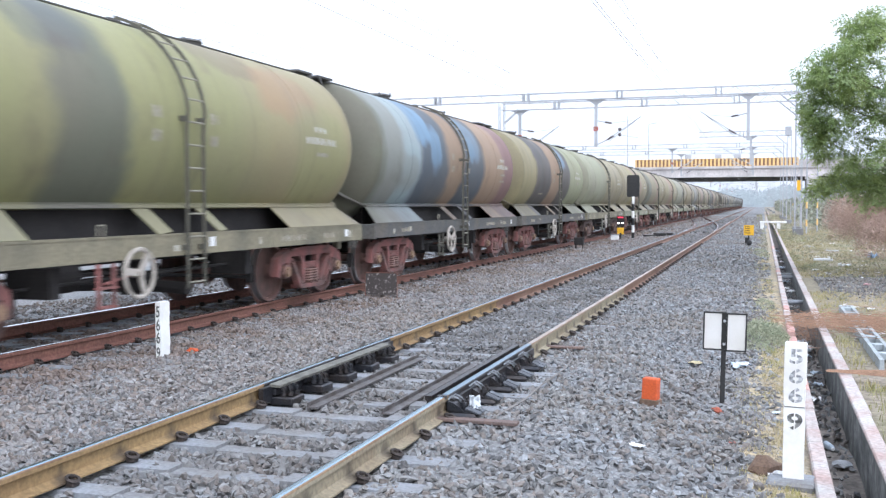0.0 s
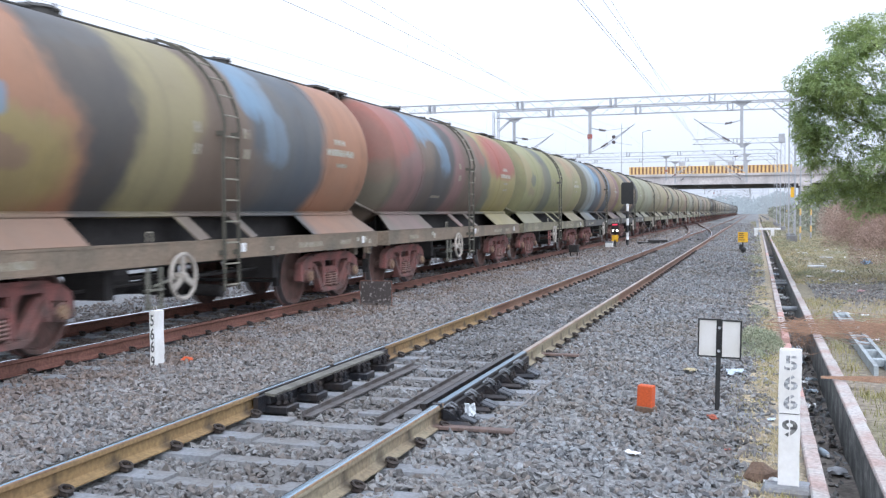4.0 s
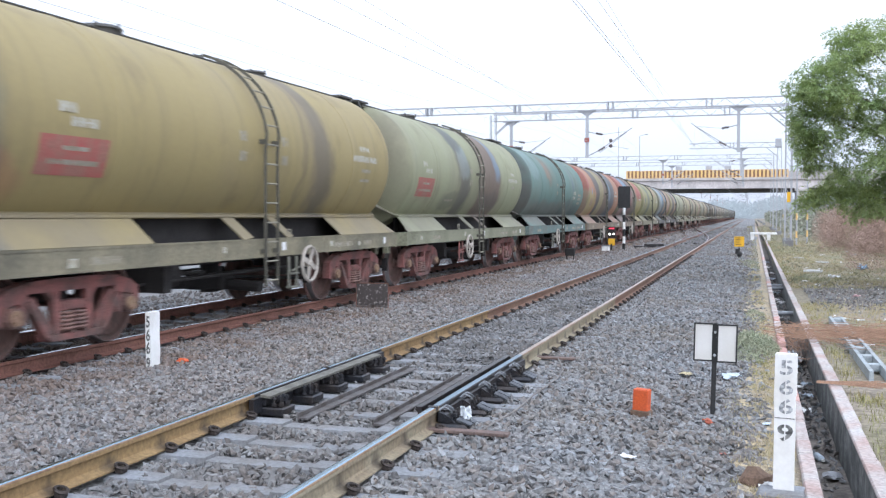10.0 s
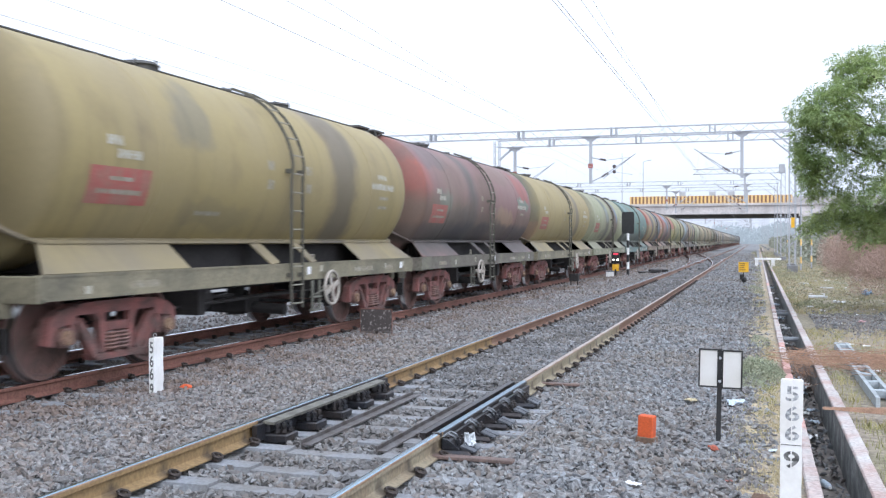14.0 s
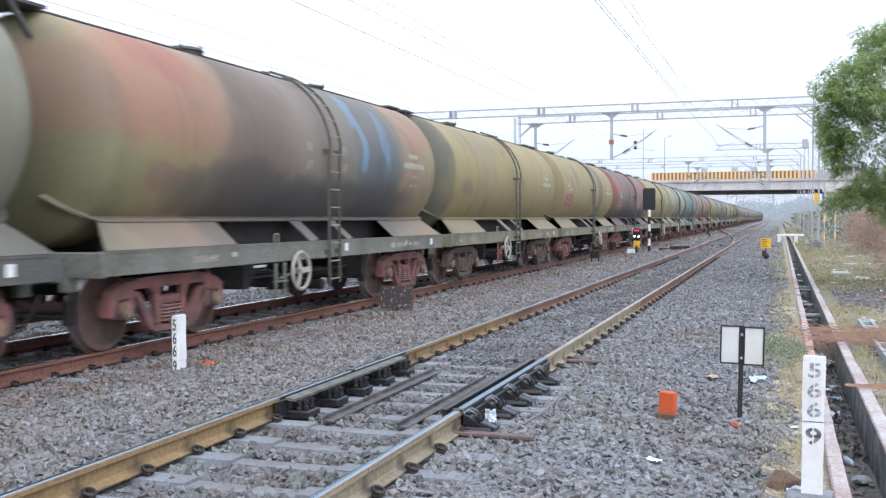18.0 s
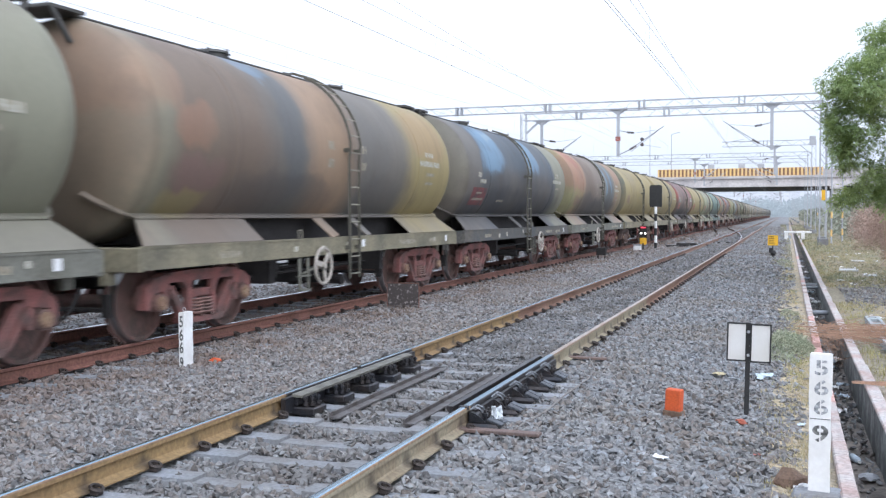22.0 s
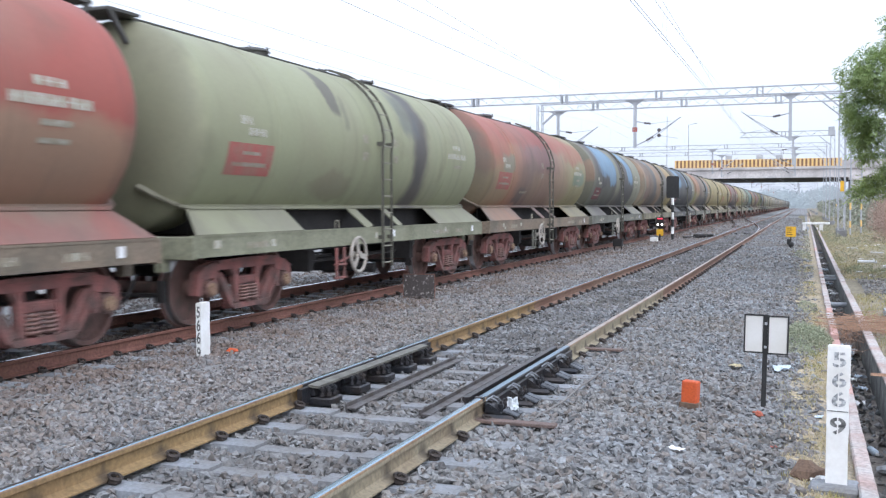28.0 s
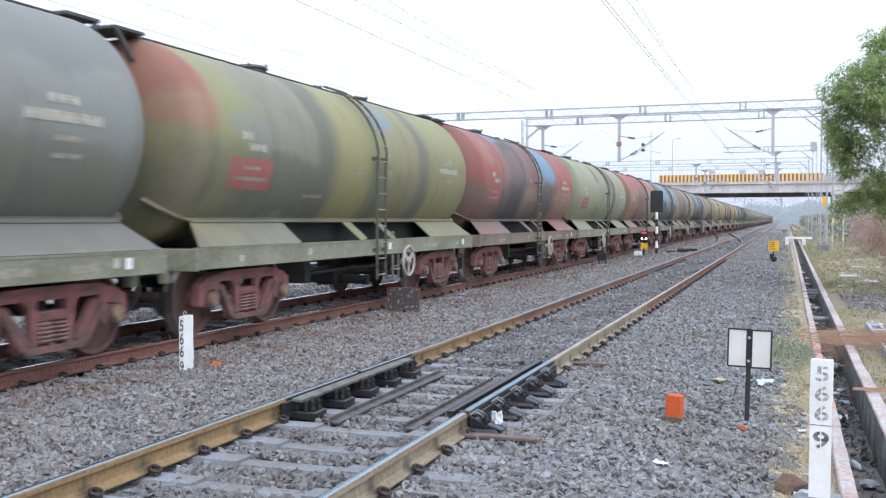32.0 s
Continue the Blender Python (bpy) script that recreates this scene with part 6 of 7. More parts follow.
def stones(name, pts, sizes, material, rng):
    """One mesh of many rough stones: each a lump with random corners, flattened and turned at will."""
    kinds = []
    for k in range(28):   # broken shapes: hulls of a few random corners
        bm = bmesh.new()
        p = rng.normal(size=(rng.integers(7, 10), 3))
        p /= np.linalg.norm(p, axis=1, keepdims=True)
        p *= rng.uniform(0.85, 1.1, (len(p), 1))
        for c in p * np.array([1.25, 0.9, 0.68]):
            bm.verts.new(c)
        hull = bmesh.ops.convex_hull(bm, input=bm.verts)
        bmesh.ops.delete(bm, geom=list({g for g in hull["geom_interior"] + hull["geom_unused"] if isinstance(g, bmesh.types.BMVert)}), context="VERTS")
        bmesh.ops.triangulate(bm, faces=bm.faces)
        bm.verts.index_update()
        kinds.append((np.array([v.co[:] for v in bm.verts]), np.array([[v.index for v in f.verts] for f in bm.faces])))
        bm.free()
    which, V, Fs, base = rng.integers(0, len(kinds), len(pts)), [], [], 0
    for k, (kv, kf) in enumerate(kinds):
        sel = which == k
        n = int(sel.sum())
        q = rng.normal(size=(n, 4))
        q[:, 1:3] *= 0.4
        q /= np.linalg.norm(q, axis=1, keepdims=True)
        w, x, y, z = q.T
        rot = np.stack([np.stack([1 - 2 * (y * y + z * z), 2 * (x * y - w * z), 2 * (x * z + w * y)], -1),
                        np.stack([2 * (x * y + w * z), 1 - 2 * (x * x + z * z), 2 * (y * z - w * x)], -1),
                        np.stack([2 * (x * z - w * y), 2 * (y * z + w * x), 1 - 2 * (x * x + y * y)], -1)], 1)
        st = rng.uniform(0.8, 1.2, (n, 1, 3))
        v = np.einsum("nij,nkj->nki", rot, kv[None] * st) * sizes[sel][:, None, None] + pts[sel][:, None, :]
        V.append(v.reshape(-1, 3))
        Fs.append((kf[None] + (np.arange(n) * len(kv))[:, None, None] + base).reshape(-1, 3))
        base += n * len(kv)
    return mesh_from_arrays(name, np.concatenate(V), np.concatenate(Fs), material)


def stone_material():
    m = mat("crushed_stone", (0.208, 0.221, 0.233), 0.9, var=0.28, scale=0.45, fine=40, bump=0.4, second=(0.20, 0.198, 0.192), spec=0.2)
    n, l = m.node_tree.nodes, m.node_tree.links
    b = n["Principled BSDF"]
    src = b.inputs["Base Color"].links[0].from_socket
    geo = n.new("ShaderNodeNewGeometry")
    ramp = n.new("ShaderNodeValToRGB")
    cr = ramp.color_ramp
    for p, c in ((0.0, (0.66, 0.65, 0.655)), (0.3, (0.85, 0.84, 0.84)), (0.55, (1.0, 0.99, 0.98)), (0.8, (1.14, 1.08, 1.02)), (0.9, (1.38, 1.38, 1.38)), (1.0, (1.0, 0.86, 0.76))):
        if p in (0.0, 1.0):
            e = cr.elements[int(p)]
        else:
            e = cr.elements.new(p)
        e.color = (*c, 1)
    l.new(geo.outputs["Random Per Island"], ramp.inputs[0])
    x = n.new("ShaderNodeMix")
    x.data_type, x.blend_type = "RGBA", "MULTIPLY"
    x.inputs[0].default_value = 1.0
    l.new(src, x.inputs[6])
    l.new(ramp.outputs[0], x.inputs[7])
    tc, sp, dist, band, oil = n.new("ShaderNodeTexCoord"), n.new("ShaderNodeSeparateXYZ"), n.new("ShaderNodeMath"), n.new("ShaderNodeMapRange"), n.new("ShaderNodeMix")
    l.new(tc.outputs["Object"], sp.inputs[0])
    dist.operation, dist.inputs[1].default_value, dist.inputs[2].default_value = "COMPARE", TRAIN_X, 2.1
    l.new(sp.outputs["X"], dist.inputs[0])
    no = n.new("ShaderNodeTexNoise")
    no.inputs["Scale"].default_value, no.inputs["Detail"].default_value = 0.9, 4
    l.new(tc.outputs["Object"], no.inputs["Vector"])
    band.inputs[1].default_value, band.inputs[2].default_value, band.inputs[4].default_value = 0.35, 0.6, 0.45
    l.new(no.outputs["Fac"], band.inputs[0])
    both = n.new("ShaderNodeMath")
    both.operation = "MULTIPLY"
    l.new(dist.outputs[0], both.inputs[0])
    l.new(band.outputs[0], both.inputs[1])
    oil.data_type, oil.inputs[7].default_value = "RGBA", (0.15, 0.10, 0.075, 1)   # rust and oil dropped under the train
    l.new(both.outputs[0], oil.inputs[0])
    l.new(x.outputs[2], oil.inputs[6])
    last = oil.outputs[2]
    mid, fade, dark = n.new("ShaderNodeMath"), n.new("ShaderNodeMath"), n.new("ShaderNodeMix")   # grime between the rails of the near track
    mid.operation, mid.inputs[1].default_value, mid.inputs[2].default_value = "COMPARE", TRACK_X, 0.95
    fade.operation, fade.inputs[1].default_value = "MULTIPLY", 1.35
    l.new(sp.outputs["X"], mid.inputs[0])
    l.new(band.outputs[0], fade.inputs[0])
    both2 = n.new("ShaderNodeMath")
    both2.operation = "MULTIPLY"
    l.new(mid.outputs[0], both2.inputs[0])
    l.new(fade.outputs[0], both2.inputs[1])
    dark.data_type, dark.inputs[7].default_value = "RGBA", (0.118, 0.115, 0.115, 1)
    l.new(both2.outputs[0], dark.inputs[0])
    l.new(last, dark.inputs[6])
    side, dusty = n.new("ShaderNodeMapRange"), n.new("ShaderNodeMix")   # rust dust blown over the stones between the two tracks
    side.inputs[1].default_value, side.inputs[2].default_value, side.inputs[4].default_value = -4.4, -5.3, 1.0
    l.new(sp.outputs["X"], side.inputs[0])
    dusty.data_type, dusty.blend_type, dusty.inputs[7].default_value = "RGBA", "MULTIPLY", (1.06, 1.0, 0.965, 1)
    l.new(side.outputs[0], dusty.inputs[0])
    l.new(dark.outputs[2], dusty.inputs[6])
    l.new(dusty.outputs[2], b.inputs["Base Color"])
    return m


def scatter_ballast():
    rng = np.random.default_rng(5)
    stone = stone_material()

    def field(y0, y1, dens, s0, s1, xl=-12.2):
        n = int((y1 - y0) * (0.35 - xl) * dens)
        x, y = rng.uniform(xl, 0.35, n), rng.uniform(y0, y1, n)
        keep = (y < 3.2) | (x > -0.98 * y - 0.4) & (x < 0.16 * y + 0.2)
        keep &= (x > -10.2) | (rng.random(n) < 0.4)
        keep &= (x < 0.02) | (rng.random(n) < np.clip((0.36 - x) / 0.4, 0.05, 1) * 0.8)
        for cx, first in ((TRACK_X, 3.85), (TRAIN_X, 5.2)):
            dx = np.abs(x - cx)
            near_rail = np.abs(dx - HALF) < 0.10
            ph = np.abs((y - first + 0.3075) % 0.615 - 0.3075)
            on = (dx < 1.37) & (ph < 0.115)
            keep &= ~near_rail
            keep &= ~(on & (dx < 0.75) & (rng.random(n) < np.where(y > (11.6 if cx == TRACK_X else 42), 0.15, 0.90)))
            keep &= ~(on & (dx >= 0.75) & (rng.random(n) < np.where(y > (11.6 if cx == TRACK_X else 42), 0.0, 0.45)))
        keep &= ~((np.abs(x - TRACK_X) < HALF + 0.40) & (np.abs(np.abs(x - TRACK_X) - HALF) < 0.22) & (y > 7.5) & (y < 10.6))
        x, y = x[keep], y[keep]
        size = rng.uniform(s0, s1, len(x)) * rng.choice([0.7, 1.0, 1.0, 1.25], len(x))
        z = np.interp(x, BED_X, BED_Z) + rng.uniform(-0.012, 0.014, len(x)) + 0.016 * np.sin(x * 5.1 + y * 3.3) * np.sin(y * 4.7 - x * 2.2)
        for cx, full in ((TRACK_X, 11.6), (TRAIN_X, 42)):
            z = np.where(np.abs(x - cx) < 0.78, z - np.where(y > full, -0.004, 0.022), z)
        return np.stack([x, y, z], -1), size

    o, so = field(-6.0, 3.2, 45, 0.034, 0.05)
    a, sa = field(3.2, 9.0, 470, 0.027, 0.044)
    b, sb = field(9.0, 16.0, 410, 0.027, 0.043)
    c, sc = field(16.0, 30.0, 210, 0.032, 0.047)
    d, sd = field(30.0, 60.0, 60, 0.05, 0.07)
    e, se = field(60.0, 150.0, 13, 0.10, 0.15)
    ob = stones("loose_ballast", np.concatenate([o, a, b, c, d, e]), np.concatenate([so, sa, sb, sc, sd, se]), stone, rng)
    tagged(ob, "loose crushed grey and brown stones of the ballast", "ballast stones", kind="stuff")
    # heap of stone spread on the ground beyond the drain
    n = 5000
    x, y = rng.uniform(1.35, 6.5, n), rng.normal(25.5, 1.8, n)
    pts = np.stack([x, y, -0.385 + 0.10 * np.exp(-((y - 25.5) / 1.6) ** 2) + rng.uniform(-0.02, 0.02, n)], -1)
    tagged(stones("gravel_spread", pts, rng.uniform(0.022, 0.042, n), stone, rng), "grey gravel spread over the dry ground", "gravel", kind="stuff")
    n = 1100
    y = rng.uniform(7.5, 55, n)
    pts = np.stack([rng.uniform(0.48, 0.80, n) + SLANT * y, y, rng.uniform(-0.80, -0.75, n)], -1)
    tagged(stones("drain_rubble", pts, rng.uniform(0.025, 0.06, n), stone, rng), "stones and broken concrete lying in the drain", "rubble", kind="stuff")


BED_X = [-26, -15.0, -12.8, -11.2, -10.3, -9.8, -7.4, -6.9, -6.0, -5.2, -4.75, -4.4, -2.3, -1.95, -1.3, -0.2, 0.35]
BED_Z = [-0.30, -0.20, -0.14, -0.16, -0.20, -0.205, -0.205, -0.22, -0.24, -0.23, -0.205, -0.205, -0.205, -0.20, -0.23, -0.31, -0.37]
scatter_ballast()


# ---------------------------------------------------------------- grass and dry plants
def blades(name, spots, rng, height, width, per, material, label, lean=0.5, spread=0.05):
    """Tufts of narrow blades, each one bent triangle pair."""
    n = len(spots) * per
    base = np.repeat(spots, per, 0) + np.concatenate([rng.normal(0, spread, (n, 2)), np.zeros((n, 1))], 1)
    ang, h = rng.uniform(0, 2 * math.pi, n), rng.uniform(0.45, 1.0, n) * height
    w = rng.uniform(0.6, 1.2, n) * width
    dx, dy = np.cos(ang), np.sin(ang)
    le = rng.uniform(0.1, 1.0, n) * lean * h
    side = np.stack([-dy * w, dx * w, np.zeros(n)], -1)
    mid = base + np.stack([dx * le * 0.4, dy * le * 0.4, h * 0.6], -1)
    tip = base + np.stack([dx * le, dy * le, h], -1)
    v = np.stack([base - side, base + side, mid + side * 0.7, mid - side * 0.7, tip], 1).reshape(-1, 3)
    o = (np.arange(n) * 5)[:, None]
    f = np.concatenate([o + [[0, 1, 2]], o + [[0, 2, 3]], o + [[3, 2, 4]]])
    ob = mesh_from_arrays(name, v, f, material)
    return tagged(ob, label, "grass" if "grass" in name else "plant", kind="stuff")


def plants():
    rng = np.random.default_rng(9)
    n = 2100
    s = np.stack([rng.uniform(-0.35, 0.42, n), 5.5 + 40 * rng.random(n) ** 1.5, np.zeros(n)], -1)
    s[:, 0] = np.clip(0.30 - np.abs(rng.normal(0, 0.19, n)), -0.6, 0.36)
    s[:, 2] = np.interp(s[:, 0], BED_X, BED_Z) - 0.01
    patch = np.array([noise.noise((x * 1.2, y * 0.5, 7.0)) for x, y, _ in s])
    blades("dry_grass_strip", s[patch > -0.12], rng, 0.06, 0.0035, 12, M["grass_dry"], "short dry yellow grass between ballast and drain kerb", 0.9, 0.05)
    n = 9000
    s = np.stack([1.12 + 9 * rng.random(n) ** 1.4, 6 + 74 * rng.random(n) ** 1.3, np.full(n, -0.40)], -1)
    s = s[s[:, 0] < s[:, 1] * 0.16 + 0.3]
    patch = np.array([noise.noise((x * 0.7, y * 0.35, 3.0)) for x, y, _ in s])
    heap = (np.abs(s[:, 1] - 25.5) > 2.2) & ~((s[:, 0] > 1.25) & (s[:, 0] < 1.8) & (s[:, 1] > 11.8) & (s[:, 1] < 19.6))
    blades("dry_grass_field", s[(patch > -0.25) & heap], rng, 0.10, 0.005, 9, M["grass_dry"], "patchy dry grass on the ground beyond the drain", 0.9, 0.09)
    blades("green_grass_field", s[(patch < -0.12) & heap], rng, 0.09, 0.005, 9, M["grass_green"], "thin green weeds among dry grass", 0.8, 0.09)
    rows = []
    for cx, cy, rx, ry, h, n in ((0.04, 14.6, 0.40, 0.8, 0.36, 5200), (-0.05, 13.5, 0.25, 0.5, 0.14, 1200), (0.0, 40, 0.35, 3.0, 0.25, 1500), (0.1, 19.5, 0.2, 1.2, 0.14, 900)):
        a, u = rng.uniform(0, 2 * math.pi, n), np.sqrt(rng.random(n))
        top = h * (1 - u ** 2) * (0.75 + 0.35 * np.sin(3 * a + 2) * u) + 0.02
        p = np.stack([cx + rx * u * np.cos(a), cy + ry * u * np.sin(a), -0.37 + top * rng.random(n) ** 0.6], -1)
        d = rng.normal(0, 1, (n, 3)) + np.array([0, 0, 0.7])
        d = d / np.linalg.norm(d, axis=1, keepdims=True) * rng.uniform(0.02, 0.06, (n, 1))
        w = np.cross(d, rng.normal(0, 1, (n, 3)))
        w = w / np.linalg.norm(w, axis=1, keepdims=True) * rng.uniform(0.003, 0.009, (n, 1))
        rows.append(np.stack([p, p + d * 0.5 + w, p + d, p + d * 0.5 - w], 1))
    v = np.concatenate(rows).reshape(-1, 3)
    tagged(mesh_from_arrays("low_green_shrub", v, np.arange(len(v)).reshape(-1, 4), M["shrub"]), "low grey-green weeds growing at the ballast edge", "weeds", kind="stuff")
    # fallen dry fronds across the drain
    rows = []
    for i in range(260):
        y0 = rng.normal(16.25, 0.42)
        x0 = rng.uniform(0.2, 2.1)
        ln = rng.uniform(0.5, 1.9)
        a = rng.normal(-0.08, 0.42 if i % 3 else 0.9)
        p = np.array([x0, y0, -0.27 + rng.uniform(0, 0.09)])
        for k in range(4):
            q = p + np.array([math.cos(a) * ln / 4, math.sin(a) * ln / 4, rng.normal(-0.012, 0.045)])
            rows.append((p, q))
            p, a = q, a + rng.normal(0, 0.28)
    for i in range(190):
        p = np.array([rng.uniform(0.52, 0.88), rng.normal(16.2, 0.6), -0.33])
        rows.append((p, p + np.array([rng.normal(0, 0.08), rng.normal(-0.2, 0.15), rng.uniform(-0.35, -0.15)])))
    for i in range(40):
        p = np.array([rng.uniform(0.72, 1.0), rng.normal(11.6, 0.05), -0.27])
        rows.append((p, p + np.array([rng.uniform(0.3, 1.0), rng.normal(0, 0.06), rng.uniform(-0.04, 0.02)])))
    P, Q = np.array([r[0] for r in rows]), np.array([r[1] for r in rows])
    w = np.array([0.0, 0.002, 0.0032])
    v = np.stack([P - w, P + w, Q + w * 0.8, Q - w * 0.8], 1).reshape(-1, 3)
    f = np.arange(len(v)).reshape(-1, 4)
    tagged(mesh_from_arrays("dry_fronds", v, f, M["straw"]), "brown dried fronds fallen across the drain", "dry fronds", kind="stuff")


plants()


def scrub(rng):
    for i in range(32):
        y = 38 + 48 * rng.random()
        x = 3.6 + 0.04 * (y - 38) + 8.0 * rng.random()
        h, r = rng.uniform(1.9, 3.3), rng.uniform(1.1, 1.9)
        n = 6000
        a, rr = rng.uniform(0, 2 * math.pi, n), r * np.sqrt(rng.random(n))
        z = rng.random(n) ** 0.8 * h * np.sqrt(np.clip(1 - (rr / r) ** 2 * 0.8, 0.05, 1))
        p = np.stack([rr * np.cos(a), rr * np.sin(a), z], -1)
        d = rng.normal(0, 1, (n, 3)) + np.stack([np.cos(a), np.sin(a), np.full(n, 0.8)], -1)
        d = d / np.linalg.norm(d, axis=1, keepdims=True) * rng.uniform(0.12, 0.40, (n, 1))
        s = np.cross(d, rng.normal(0, 1, (n, 3)))
        s = s / np.linalg.norm(s, axis=1, keepdims=True) * rng.uniform(0.003, 0.011, (n, 1))
        v = np.stack([p - s, p + s, p + d], 1).reshape(-1, 3)
        ob = mesh_from_arrays("scrub_bush", v, np.arange(len(v)).reshape(-1, 3), M["scrub"] if rng.random() < 0.8 else M["grass_green"])
        ob.matrix_basis = pose(x, y, -0.42)
        tagged(ob, "leafless brown scrub bush on dry ground", "bush", "scrub beside the line")
    n = 90000
    x, y = rng.uniform(4, 45, n), rng.uniform(85, 420, n)
    keep = (x > 4 + (y - 85) * 0.006)
    x, y = x[keep], y[keep]
    n = len(x)
    z = -0.4 + rng.random(n) * 3.2 * (0.5 + 0.5 * np.sin(x * 0.7 + y * 0.13) ** 2)
    p = np.stack([x, y, z], -1)
    d = rng.normal(0, 1, (n, 3)) * (0.08 + 0.0009 * y)[:, None]
    s = rng.normal(0, 1, (n, 3)) * (0.05 + 0.0006 * y)[:, None]
    v = np.stack([p - s, p + s, p + d], 1).reshape(-1, 3)
    tagged(mesh_from_arrays("far_scrub", v, np.arange(len(v)).reshape(-1, 3), M["far_green"]), "hazy green and brown scrub along the line", "scrub", kind="stuff")


# dull green and brown, kept pale so the haze is in the colour
M["far_green"] = mat("far_green", (0.34, 0.33, 0.27), 1.0, var=0.2, scale=0.08, fine=1.0, bump=0, second=(0.20, 0.23, 0.17))
scrub(np.random.default_rng(12))


# ---------------------------------------------------------------- tree
def weeds(rng):
    """Low weeds along both sides of the drain, farther on."""
    n = 34000
    y = 30 + 150 * rng.random(n) ** 1.5
    x = np.where(rng.random(n) < 0.25, rng.uniform(-0.45, 0.38, n), 1.15 + 5.5 * rng.random(n) ** 1.3)
    patch = np.array([noise.noise((a * 0.8, b * 0.22, 4.0)) for a, b in zip(x, y)])
    keep = patch > -0.1
    x, y, n = x[keep], y[keep], int(keep.sum())
    p = np.stack([x, y, np.where(x < 0.5, -0.36, -0.41) + rng.random(n) ** 1.5 * (0.10 + 0.45 * np.clip(patch[keep], 0, 1)) * np.where(x < 0.5, 0.4, 1.0)], -1)
    d = rng.normal(0, 1, (n, 3)) * np.array([0.035, 0.035, 0.05]) * (0.5 + y / 80)[:, None]
    s = rng.normal(0, 1, (n, 3)) * np.array([0.016, 0.012, 0.016]) * (0.5 + y / 80)[:, None]
    v = np.stack([p - s, p + s, p + d], 1).reshape(-1, 3)
    tagged(mesh_from_arrays("trackside_weeds", v, np.arange(len(v)).reshape(-1, 3), mat("weed", (0.34, 0.28, 0.195), 0.95, var=0.25, scale=0.25, fine=2.0, bump=0, second=(0.25, 0.26, 0.165), amount=0.6)), "low dusty weeds along the drain", "weeds", kind="stuff")


weeds(np.random.default_rng(17))


